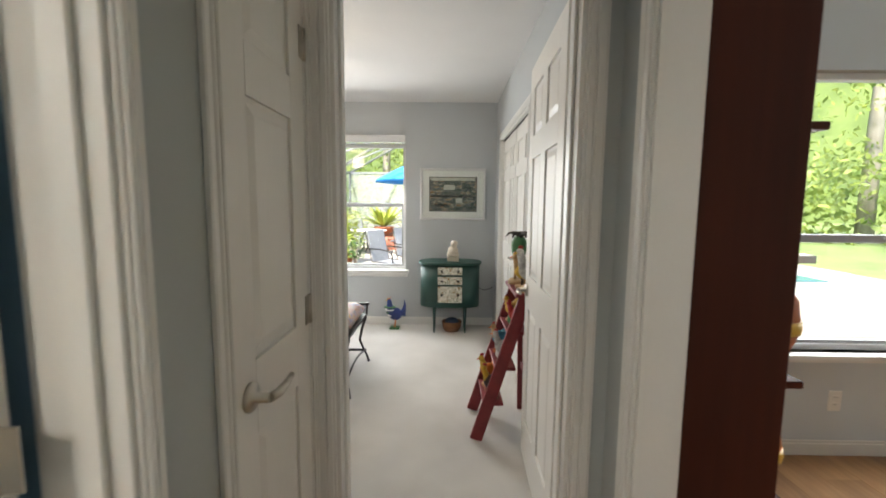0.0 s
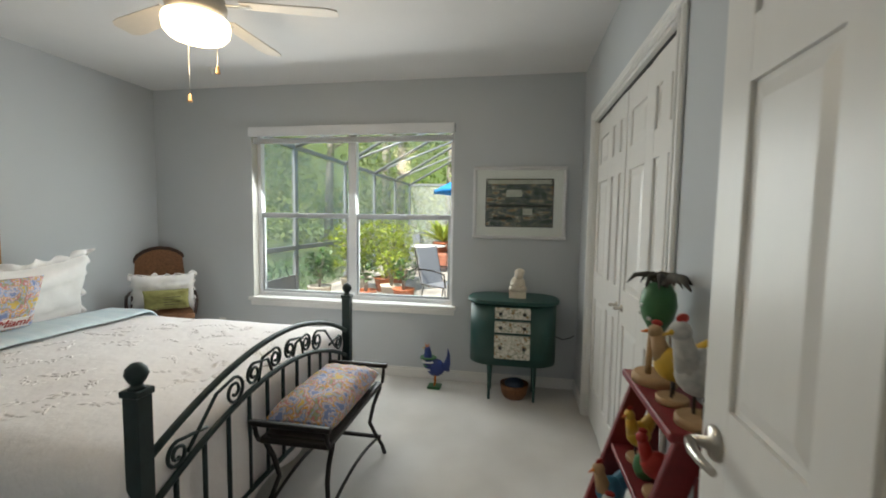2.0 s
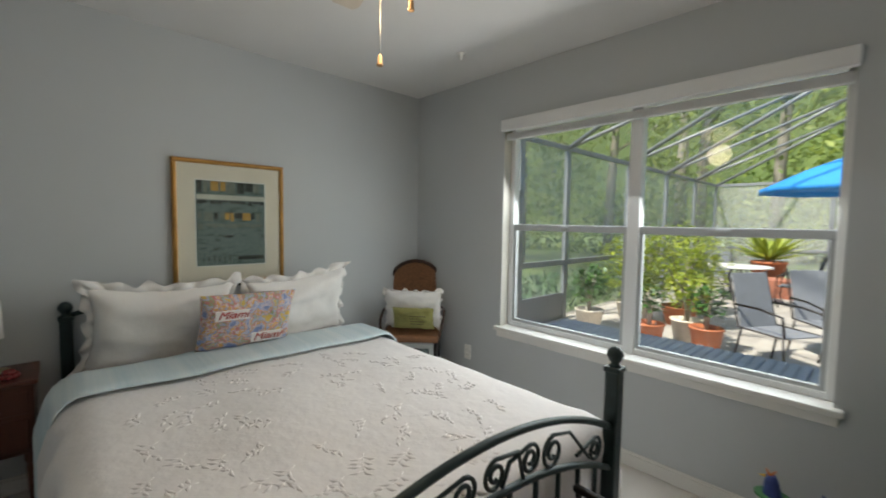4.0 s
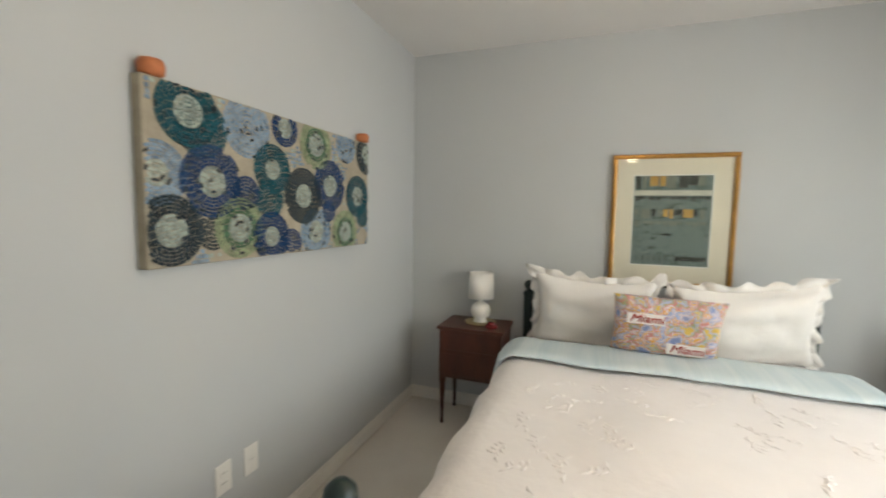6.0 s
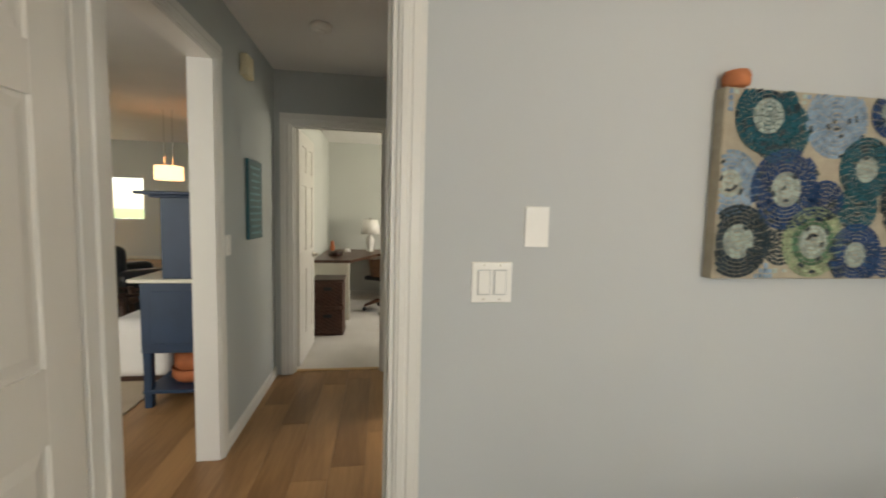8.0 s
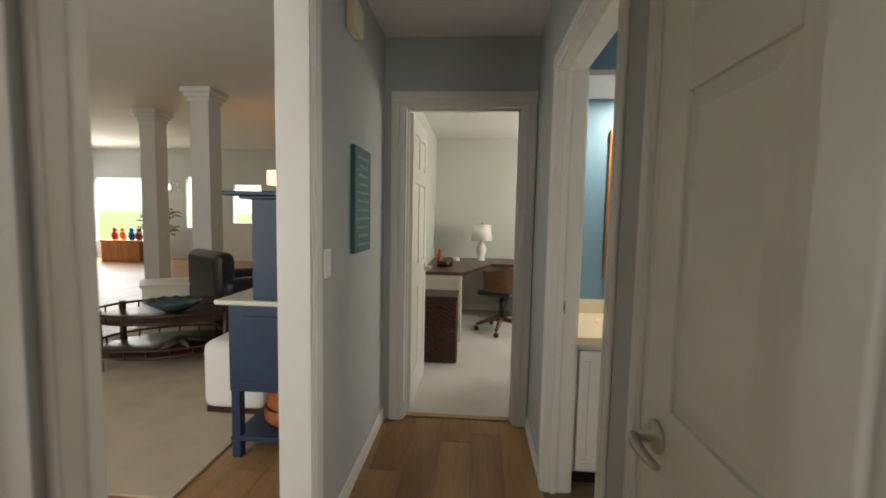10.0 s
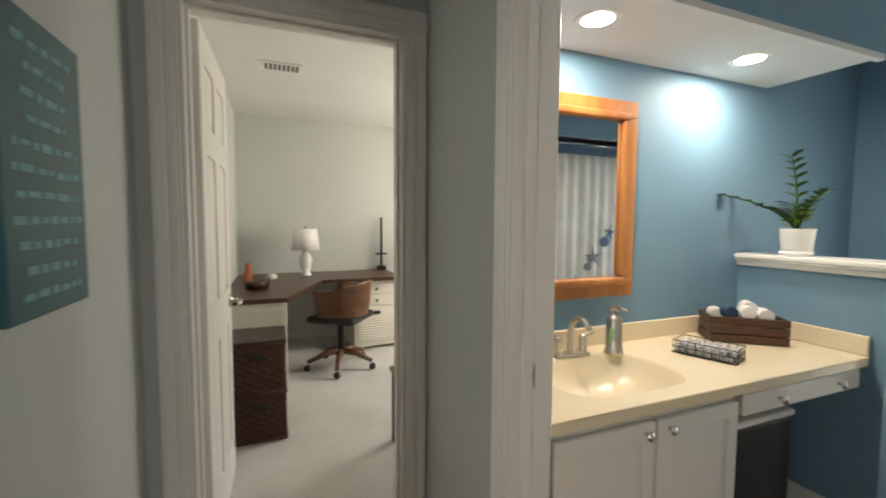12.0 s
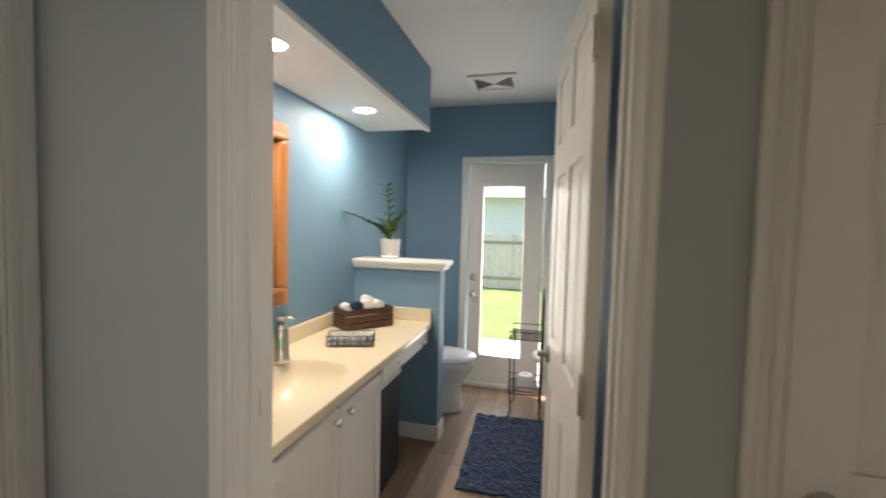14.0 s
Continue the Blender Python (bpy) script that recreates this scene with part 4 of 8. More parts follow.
ball(bm, (0.012, -0.004, 0.192), 0.038, 0.038, 0.028)
tagged(part("statuette", bm, STONE, None, "", (-0.115, 4.66, 0.758)), "cream cast-stone statuette of a seated reader", "statuette")
bm = bm_new()
tube(bm, [(0.17, 4.83, 0.44), (0.24, 4.84, 0.41), (0.30, 4.86, 0.42), (0.335, 4.87, 0.44)], 0.004, 6)
tagged(part("power_cord", bm, BLACK), "thin black power cord behind the cabinet", "cord")

rooster = thing("rooster_figure", "blue metal rooster with striped breast and yellow comb", "figurine", (-0.735, 4.70, 0))
bm = bm_new()
ball(bm, (0.0, 0, 0.165), 0.075, 0.045, 0.07)
tube(bm, [(-0.045, 0, 0.17), (-0.06, 0, 0.24), (-0.065, 0, 0.30), (-0.068, 0, 0.325)], [0.045, 0.036, 0.026, 0.018], 12)
for k in range(5):
    tube(bm, [(0.04, 0, 0.17), (0.085 + 0.006 * k, 0.004 * (k - 2), 0.20 - 0.012 * k), (0.105, 0.006 * (k - 2), 0.27 - 0.025 * k), (0.098 - 0.005 * k, 0.006 * (k - 2), 0.325 - 0.035 * k)], [0.022, 0.02, 0.014, 0.004], 8)
part("body", bm, BLUEGLAZE, rooster)
for k in range(4):
    part("breast_band", lathe(bm_new(), [(0.046 + 0.006 * (3 - k) , 0), (0.047 + 0.006 * (3 - k), 0.012)], (-0.048 + 0.006 * k - 0.012, 0, 0.235 - 0.03 * k), 16, sy=0.8), CERAMIC if k % 2 else GREENGLAZE, rooster)
part("comb", tube(tube(bm_new(), [(-0.07, 0, 0.325), (-0.05, 0, 0.352)], [0.006, 0.002], 6), [(-0.075, 0, 0.325), (-0.085, 0, 0.352)], [0.006, 0.002], 6), ORANGE, rooster)
part("beak", tube(bm_new(), [(-0.085, 0, 0.318), (-0.112, 0, 0.312)], [0.008, 0.001], 6), YELLOW, rooster)
for y in (-0.018, 0.018):
    part("leg", tube(bm_new(), [(0.0, y, 0.11), (-0.005, y, 0.02)], 0.006, 8), ORANGE, rooster)
part("foot_plate", box(bm_new(), -0.06, 0.045, -0.045, 0.045, 0, 0.02, 0.004), GREENGLAZE, rooster)

chair = thing("cane_chair", "small brown cane-backed chair with a rounded back", "chair", (-3.10, 4.60, 0), 45)
part("seat", box(bm_new(), -0.22, 0.22, -0.23, 0.21, 0.46, 0.515, 0.018, 3), TAN_WICKER, chair, "dark woven seat")
bm = bm_new()
pts = [(-0.215, 0.20, 0.42), (-0.225, 0.22, 0.65), (-0.215, 0.235, 0.82)] + [(-0.215 * math.cos(a), 0.24, 0.86 + 0.18 * math.sin(a)) for a in np.linspace(0.1, math.pi - 0.1, 11)] + [(0.215, 0.235, 0.82), (0.225, 0.22, 0.65), (0.215, 0.20, 0.42)]
part("back_frame", tube(bm, pts, 0.016), DARKWOOD, chair)
bm = bm_new()
fp = [bm.verts.new((x, y + 0.004, z)) for x, y, z in pts]
f = bm.faces.new(fp)
ex = bmesh.ops.extrude_face_region(bm, geom=[f])
bmesh.ops.translate(bm, verts=[v for v in ex["geom"] if isinstance(v, bmesh.types.BMVert)], vec=(0, -0.008, 0))
part("back_panel", bm, TAN_WICKER, chair, "brown woven cane back")
for s in (-1, 1):
    part("arm", tube(bm_new(), [(s * 0.222, 0.22, 0.66), (s * 0.25, 0.08, 0.64), (s * 0.245, -0.1, 0.60), (s * 0.225, -0.18, 0.50)], 0.012), DARKWOOD, chair)
    for y in (-0.18, 0.18):
        part("leg", tube(bm_new(), [(s * 0.20, y, 0.47), (s * 0.205, y * 1.04, 0.22), (s * 0.21, y * 1.08, 0.0)], [0.018, 0.015, 0.012]), BLACKIRON, chair)
cushion("chair_pillow", 0.46, 0.32, 0.11, LINEN, "white frilled pillow on the cane chair", "pillow", pose(-3.045, 4.562, 0.69, 15, 0, 40), 0.015, 21)
OLIVE = mat("olive_cloth", (0.30, 0.29, 0.10), 0.9, second=(0.22, 0.20, 0.07), scale=12, bump=0.4, bscale=80)
olive = cushion("small_pillow", 0.32, 0.18, 0.07, OLIVE, "small olive-green pillow with faint writing", "pillow", pose(-2.955, 4.49, 0.64, 17, 0, 40), 0, 25)
bm = bm_new()
for i in range(4):
    box(bm, -0.02, 0.10 - 0.015 * (i % 2), -0.0385, -0.036, 0.035 - 0.022 * i, 0.039 - 0.022 * i)
part("writing", bm, DARKWOOD, olive)


def framed(name, label, at, rz, w, h, fw, fm, mm, margin, art, tilt=0):
    """A framed picture; its face looks along -y before the turn, its back at y = 0."""
    f = thing(name, label, "picture", at, rz)
    f.rotation_euler[0] = radians(tilt)
    bm = bm_new()
    for a in ((-w / 2, w / 2, h - fw, h), (-w / 2, w / 2, 0, fw), (-w / 2, -w / 2 + fw, fw, h - fw), (w / 2 - fw, w / 2, fw, h - fw)):
        box(bm, a[0], a[1], -0.028, 0, a[2], a[3], 0.005, 2)
        box(bm, a[0] + fw * 0.2, a[1] - fw * 0.2, -0.033, -0.02, a[2] + fw * 0.2, a[3] - fw * 0.2, 0.003)
    part("frame", bm, fm, f)
    part("mat_board", box(bm_new(), -w / 2 + fw * 0.7, w / 2 - fw * 0.7, -0.016, -0.004, fw * 0.7, h - fw * 0.7), mm, f)
    ml, mb = margin
    part("bevel_line", box(bm_new(), -w / 2 + ml - 0.006, w / 2 - ml + 0.006, -0.0175, -0.015, mb - 0.006, h - mb + 0.006), WHITEMAT if mm is MATBOARD else BLACK, f)
    pr = part("print", box(bm_new(), -w / 2 + ml, w / 2 - ml, -0.019, -0.016, mb, h - mb), art[0], f, art[1])
    g = part("glazing", box(bm_new(), -w / 2 + fw, w / 2 - fw, -0.023, -0.022, fw, h - fw), GLASS, f)
    g.visible_shadow = False
    return f, pr


HARBOUR = print_mat("harbour_print", [(0.035, 0.06, 0.045), (0.10, 0.13, 0.09), (0.05, 0.07, 0.10), (0.20, 0.20, 0.17), (0.035, 0.05, 0.03), (0.42, 0.40, 0.34), (0.25, 0.15, 0.07)], 17, (1, 1, 2.0))
CANAL = print_mat("canal_print", [(0.05, 0.08, 0.07), (0.10, 0.15, 0.14), (0.15, 0.20, 0.19), (0.09, 0.13, 0.13), (0.17, 0.22, 0.20), (0.12, 0.17, 0.16)], 24, (1, 1, 3))
f1, pr1 = framed("harbour_picture", "white matted harbour print in a pale frame", (-0.12, 4.884, 1.185), 0, 0.72, 0.565, 0.028, mat("silver_frame", (0.62, 0.62, 0.62), 0.3, var=0.05), WHITEMAT, (0.105, 0.10), (HARBOUR, "harbour scene with boats and trees"))
rng = random.Random(4)
SKYPALE = mat("print_pale", (0.50, 0.50, 0.44), 0.8, var=0.15, scale=20)
PRINTDARK = mat("print_dark", (0.03, 0.035, 0.03), 0.8, var=0.4, scale=30)
PRINTOCHRE = mat("print_ochre", (0.45, 0.26, 0.06), 0.8, var=0.3, scale=40)
PRINTGREY = mat("print_greygreen", (0.16, 0.18, 0.15), 0.8, var=0.4, scale=40)
part("painted_roof", box(bm_new(), -0.10, 0.02, -0.0205, -0.019, 0.33, 0.385), SKYPALE, pr1)
part("painted_boat", box(bm_new(), 0.03, 0.10, -0.0205, -0.019, 0.19, 0.24), SKYPALE, pr1)
part("painted_boat", box(bm_new(), -0.2, -0.05, -0.0205, -0.019, 0.15, 0.175), PRINTDARK, pr1)
part("painted_shore", box(bm_new(), -0.24, 0.24, -0.0205, -0.019, 0.25, 0.27), PRINTDARK, pr1)
part("painted_sky", box(bm_new(), -0.24, 0.24, -0.0202, -0.019, 0.43, 0.462), SKYPALE, pr1)
f2, pr2 = framed("canal_picture", "tall canal print with cream mat in a gilt frame", (-3.399, 3.343, 0.955), 90, 0.655, 0.775, 0.026, GOLD, MATBOARD, (0.125, 0.125), (CANAL, "canal with house fronts and their reflections"))
for row, (z0, z1, ms) in enumerate(((0.575, 0.648, (PRINTOCHRE, PRINTDARK, PRINTGREY)), (0.50, 0.53, (PRINTDARK,)), (0.40, 0.455, (PRINTOCHRE, PRINTGREY, PRINTDARK)), (0.35, 0.385, (PRINTGREY,)))):
    x = -0.195
    while x < 0.17:
        w = rng.uniform(0.018, 0.05)
        part("painted_house", box(bm_new(), x, min(x + w, 0.198), -0.0205, -0.019, z0 + rng.uniform(0, 0.02), z1), rng.choice(ms), pr2)
        x += w + rng.uniform(0.0, 0.02)
part("painted_quay", box(bm_new(), -0.2, 0.2, -0.0203, -0.019, 0.535, 0.565), SKYPALE, pr2)
part("painted_boat", lathe(bm_new(), [(0.02, 0), (0.03, 0.012), (0.002, 0.014)], (0, 0, 0), 10, Matrix.Translation((-0.02, -0.0215, 0.30)) @ Matrix.Diagonal((1, 0.05, 1, 1))), PRINTDARK, pr2)
part("painted_barge", box(bm_new(), 0.03, 0.19, -0.0205, -0.019, 0.155, 0.18), PRINTDARK, pr2)
for i in range(6):
    part("painted_post", box(bm_new(), -0.17 + 0.03 * i, -0.163 + 0.03 * i, -0.0205, -0.019, 0.15, 0.17 + 0.01 * (i % 3)), PRINTDARK, pr2)
framed("leaning_picture", "white framed picture leaning under the cane chair", (-3.03, 4.53, 0.0), 42, 0.40, 0.43, 0.03, mat("pale_frame", (0.5, 0.5, 0.5)), WHITEMAT, (0.07, 0.07), (CANAL, "greenish landscape"), -14)

ns = thing("nightstand", "dark mahogany nightstand on slim turned legs", "nightstand", (-3.225, 2.225, 0))
part("top", box(bm_new(), -0.165, 0.165, -0.215, 0.215, 0.628, 0.648, 0.006, 2), MAHOGANY, ns)
part("body", box(bm_new(), -0.15, 0.15, -0.20, 0.20, 0.315, 0.628, 0.003), MAHOGANY, ns)
for z0, z1 in ((0.50, 0.60), (0.335, 0.475)):
    part("drawer", box(bm_new(), 0.15, 0.156, -0.18, 0.18, z0, z1, 0.003), MAHOGANY, ns)
for x in (-0.13, 0.13):
    for y in (-0.18, 0.18):
        part("leg", lathe(bm_new(), [(0.010, 0), (0.013, 0.008), (0.010, 0.03), (0.013, 0.14), (0.018, 0.25), (0.015, 0.265), (0.022, 0.28), (0.022, 0.32)], (x, y, 0), 12), MAHOGANY, ns)


def table_lamp(at, s=1.0, gourd=True):
    lp = thing("table_lamp", "white ceramic table lamp with a white drum shade", "lamp", at)
    if gourd:
        bm = lathe(bm_new(), [(0.045, 0), (0.045, 0.008), (0.035, 0.018), (0.058, 0.045), (0.064, 0.075), (0.055, 0.108), (0.030, 0.128), (0.016, 0.135), (0.012, 0.165)], n=28)
        for v in bm.verts:
            a = math.atan2(v.co.y, v.co.x)
            k = 1 + 0.03 * math.cos(8 * (a + v.co.z * 14))
            v.co.x, v.co.y = v.co.x * k, v.co.y * k
        part("base", bm, CERAMIC, lp, "carved white ceramic base")
        part("shade", lathe(bm_new(), [(0.084, 0.158), (0.078, 0.325), (0.074, 0.325), (0.080, 0.160)], n=32), SHADE, lp)
    else:
        part("base", lathe(bm_new(), [(0.055, 0), (0.055, 0.015), (0.035, 0.03), (0.055, 0.09), (0.07, 0.16), (0.045, 0.22), (0.025, 0.24), (0.014, 0.25), (0.012, 0.29)], n=28), CERAMIC, lp, "white ceramic baluster base")
        part("shade", lathe(bm_new(), [(0.145, 0.27), (0.115, 0.49), (0.110, 0.49), (0.140, 0.272)], n=32), SHADE, lp)
        part("finial", lathe(bm_new(), [(0.006, 0.47), (0.006, 0.50), (0.011, 0.51), (0.0001, 0.525)], n=10), BRONZE, lp)
    part("socket", lathe(bm_new(), [(0.012, 0.13), (0.016, 0.15), (0.016, 0.20)], n=12), BRONZE, lp)
    return lp


table_lamp((-3.26, 2.245, 0.656))
tagged(part("lamp_tray", lathe(bm_new(), [(0.085, 0), (0.10, 0.004), (0.103, 0.008), (0.095, 0.008), (0.0001, 0.0075)], n=28), mat("brass_tray", (0.45, 0.38, 0.20), 0.4, 0.5, var=0.1), None, "", (-3.26, 2.245, 0.648)), "round pale brass tray under the lamp", "tray")
bm = bm_new()
for k in range(9):
    ball(bm, (0.028 * math.cos(k * 0.7), 0.028 * math.sin(k * 0.7), 0.012), 0.012, n=8)
    ball(bm, (0.014 * math.cos(k * 1.4), 0.014 * math.sin(k * 1.4), 0.028), 0.011, n=8)
tagged(part("bead_bracelet", bm, mat("red_bead", (0.16, 0.015, 0.015), 0.25), None, "", (-3.15, 2.345, 0.648)), "small heap of dark red beads", "beads")

# ceiling fan
fan = thing("ceiling_fan", "white ceiling fan with a lit frosted glass bowl", "fan", (-1.56, 3.24, 0))
part("canopy", lathe(bm_new(), [(0.03, 2.33), (0.065, 2.41), (0.07, 2.45)], n=24), PLASTIC, fan)
part("motor", lathe(bm_new(), [(0.085, 2.205), (0.115, 2.215), (0.125, 2.26), (0.11, 2.31), (0.06, 2.335), (0.03, 2.34)], n=28), mat("fan_nickel", (0.40, 0.37, 0.33), 0.4, 0.5, var=0.05), fan, "brushed nickel motor housing")
bowl = part("bowl", lathe(bm_new(), [(0.0001, 2.10), (0.06, 2.105), (0.11, 2.12), (0.132, 2.145), (0.137, 2.18), (0.132, 2.20), (0.12, 2.206)], n=32), ORANGEGLOW, fan, "lit frosted glass bowl")
for k in range(5):
    a = radians(18 + 72 * k)
    m = Matrix.Rotation(a, 4, "Z") @ Matrix.Rotation(radians(10), 4, "X")
    bm = bm_new()
    n = 14
    lo, hi = [], []
    for i in range(n + 1):
        x = 0.19 + 0.42 * i / n
        hw = 0.052 + 0.016 * i / n
        if i > n - 3:
            hw *= (0.97, 0.88, 0.62)[i - n + 2]
        for s in (-1, 1):
            lo.append(bm.verts.new((x, s * hw, -0.003)))
            hi.append(bm.verts.new((x, s * hw, 0.003)))
    for i in range(n):
        a0, a1, b0, b1 = 2 * i, 2 * i + 1, 2 * i + 2, 2 * i + 3
        bm.faces.new((lo[a0], lo[b0], lo[b1], lo[a1]))
        bm.faces.new((hi[a0], hi[a1], hi[b1], hi[b0]))
        bm.faces.new((lo[a0], hi[a0], hi[b0], lo[b0]))
        bm.faces.new((lo[a1], lo[b1], hi[b1], hi[a1]))
    bm.faces.new((lo[0], lo[1], hi[1], hi[0]))
    bm.faces.new((lo[-2], hi[-2], hi[-1], lo[-1]))
    bl = part("blade", bm, LIGHTWOOD if k % 2 else TRIM, fan)
    bl.data.materials[0] = mat("fan_blade", (0.66, 0.60, 0.52), 0.5, var=0.06, scale=5, stretch=(0.3, 1, 1))
    bl.matrix_local = Matrix.Translation((0, 0, 2.275)) @ m
    br = part("blade_bracket", box(bm_new(), 0.10, 0.23, -0.018, 0.018, -0.010, -0.004, 0.002), NICKEL, fan)
    br.matrix_local = Matrix.Translation((0, 0, 2.275)) @ m
for x, y, z in ((-0.075, 0.035, 1.855), (0.06, 0.05, 1.98)):
    pc = part("pull_chain", tube(bm_new(), [(x, y, 2.20), (x, y, z + 0.03)], 0.0018, 6), NICKEL, fan)
    part("pull_knob", lathe(bm_new(), [(0.003, z + 0.036), (0.007, z + 0.03), (0.008, z + 0.012), (0.011, z + 0.004), (0.009, z)], (x, y, 0), 12), LIGHTWOOD, pc)
lamp("fan_bulb", "POINT", pose(-1.56, 3.24, 1.99), 2.6, (1.0, 0.80, 0.55), r=0.09)


# ---------------------------------------------------------------- bedroom wall things
mosaic = thing("mosaic_panel", "glass mosaic wall panel of blue and green scrolls", "wall art", (-2.065, 1.692, 1.185))
MW, MH = 1.225, 0.55
GROUT = mat("sand_grout", (0.36, 0.32, 0.25), 0.9, var=0.15, scale=20, bump=0.4)
part("board", box(bm_new(), -MW / 2, MW / 2, 0, 0.040, 0, MH, 0.003), GROUT, mosaic)
TILES = {k: mat("tessera_" + k, c, 0.22, second=tuple(v * 0.55 for v in c), scale=60, per=0.5, island=True) for k, c in
         {"navy": (0.016, 0.055, 0.16), "teal": (0.012, 0.095, 0.13), "green": (0.10, 0.21, 0.13), "sky": (0.24, 0.36, 0.50), "pale": (0.42, 0.50, 0.46), "dark": (0.030, 0.050, 0.065), "lime": (0.34, 0.42, 0.26)}.items()}
rng = random.Random(11)
tess = {k: ([], []) for k in TILES}


def tile(kind, pts, y):
    """One bevelled glass tessera, its outline given on the board's face."""
    v, f = tess[kind]
    o = len(v)
    cx, cz = sum(p[0] for p in pts) / len(pts), sum(p[1] for p in pts) / len(pts)
    if abs(cx) > MW / 2 - 0.004 or not 0.004 < cz < MH - 0.004:
        return
    pts = [(min(max(p[0], -MW / 2), MW / 2), min(max(p[1], 0), MH)) for p in pts]
    v.extend((x, y, z) for x, z in pts)
    v.extend((cx + (x - cx) * 0.86, y + 0.0016, cz + (z - cz) * 0.86) for x, z in pts)
    n = len(pts)
    f.append(tuple(range(o + n, o + 2 * n)))
    for k in range(n):
        f.append((o + k, o + (k + 1) % n, o + n + (k + 1) % n, o + n + k))


SCROLLS = [(0.577, 0.279, 0.088, "sky", "pale"), (0.235, 0.471, 0.104, "sky", "sky"), (-0.397, 0.502, 0.086, "sky", "sky"), (-0.155, 0.084, 0.1, "sky", "pale"), (0.132, 0.22, 0.064, "teal", "teal"),
           (0.25, 0.238, 0.062, "navy", "navy"), (0.39, 0.101, 0.06, "dark", "dark"), (-0.251, 0.176, 0.051, "navy", "navy"), (-0.551, 0.156, 0.054, "teal", "teal"), (0.01, 0.041, 0.061, "navy", "navy"),
           (0.423, 0.435, 0.087, "teal", "teal"), (0.472, 0.474, 0.106, "teal", "pale"), (0.044, 0.505, 0.074, "navy", "pale"), (-0.155, 0.471, 0.105, "lime", "pale"), (-0.595, 0.486, 0.105, "dark", "pale"),
           (0.39, 0.267, 0.116, "navy", "pale"), (0.116, 0.336, 0.094, "teal", "pale"), (-0.065, 0.241, 0.116, "dark", "pale"), (-0.259, 0.297, 0.116, "navy", "pale"), (-0.5, 0.258, 0.108, "teal", "pale"),
           (0.538, 0.111, 0.104, "dark", "pale"), (0.28, 0.113, 0.103, "lime", "pale"), (0.126, 0.075, 0.094, "navy", "pale"), (-0.384, 0.075, 0.105, "lime", "pale")]
for x in np.arange(-MW / 2, MW / 2, 0.016):
    for z in np.arange(0.002, MH, 0.016):
        if all((x + 0.008 - c[0]) ** 2 + (z + 0.008 - c[1]) ** 2 > (c[2] + 0.014) ** 2 for c in SCROLLS) and rng.random() < 0.85 and noise.noise(Vector((x * 4, z * 4, 2))) > -0.02:
            j = [rng.uniform(-0.002, 0.002) for _ in range(8)]
            tile("sky" if rng.random() < 0.75 else "pale", [(x + j[0], z + j[1]), (x + 0.013 + j[2], z + j[3]), (x + 0.013 + j[4], z + 0.013 + j[5]), (x + j[6], z + 0.013 + j[7])], 0.0402)
for i, (cx, cz, R, outer, inner) in enumerate(SCROLLS):
    y = 0.0404 + 0.0018 * (i > 10) + (0.0009 * (i % 3) if i > 3 else 0)
    r = 0.006
    while r < R:
        n = max(4, int(2 * math.pi * r / (0.016 if r < R * 0.45 else 0.021)))
        ph = rng.random() * 6.28
        kind = inner if r < R * 0.42 else "green" if outer == "lime" and r < R * 0.66 else outer
        w = 0.010
        for k in range(n):
            if r > R - w and rng.random() < 0.06:
                continue
            a0, a1 = ph + 2 * math.pi * k / n, ph + 2 * math.pi * (k + 0.9) / n
            tile(kind if rng.random() < 0.93 else "dark", [(cx + r * math.cos(a0), cz + r * math.sin(a0)), (cx + r * math.cos(a1), cz + r * math.sin(a1)), (cx + (r + w) * math.cos(a1), cz + (r + w) * math.sin(a1)), (cx + (r + w) * math.cos(a0), cz + (r + w) * math.sin(a0))], y)
        r += w + 0.0015
for k, (v, f) in tess.items():
    if f:
        tagged(quads("tessera", v, f, TILES[k], mosaic), kind="stuff")
for x in (-MW / 2 + 0.04, MW / 2 - 0.04):
    part("hanging_knob", lathe(bm_new(), [(0.02, 0), (0.034, 0.006), (0.036, 0.03), (0.03, 0.045), (0.0001, 0.047)], (x, 0.03, MH), 16), mat("orange_clay", (0.50, 0.17, 0.07), 0.7, var=0.2, scale=20, bump=0.3), mosaic, "orange clay hanging knob")


def wall_plate(label, category, m, w=0.07, h=0.115, rockers=0, holes=0):
    """A plate whose face looks along -y before the pose m."""
    p = thing("wall_plate", label, category)
    p.matrix_world = m
    part("plate", box(bm_new(), -w / 2, w / 2, -0.006, 0, -h / 2, h / 2, 0.003, 2), PLASTIC, p)
    for k in range(rockers):
        x = (k - (rockers - 1) / 2) * 0.046
        part("rocker_surround", box(bm_new(), x - 0.019, x + 0.019, -0.0066, -0.002, -0.036, 0.036, 0.001), WINDOW_GREY, p)
        r = part("rocker", box(bm_new(), x - 0.0165, x + 0.0165, -0.0095, -0.003, -0.033, 0.033, 0.0015), PLASTIC, p)
        for z in (-0.048, 0.048):
            part("screw", lathe(bm_new(), [(0.003, 0), (0.003, 0.001)], n=8, m=Matrix.Translation((x, -0.006, z)) @ RX90), NICKEL, p)
    for k in range(holes):
        z = 0.02 - 0.04 * k if holes > 1 else 0
        part("socket_face", box(bm_new(), -0.017, 0.017, -0.0075, -0.002, z - 0.014, z + 0.014, 0.003), PLASTIC, p)
        for x in (-0.006, 0.006):
            part("slot", box(bm_new(), x - 0.001, x + 0.001, -0.008, -0.007, z - 0.002, z + 0.006), BLACK, p)
    return p


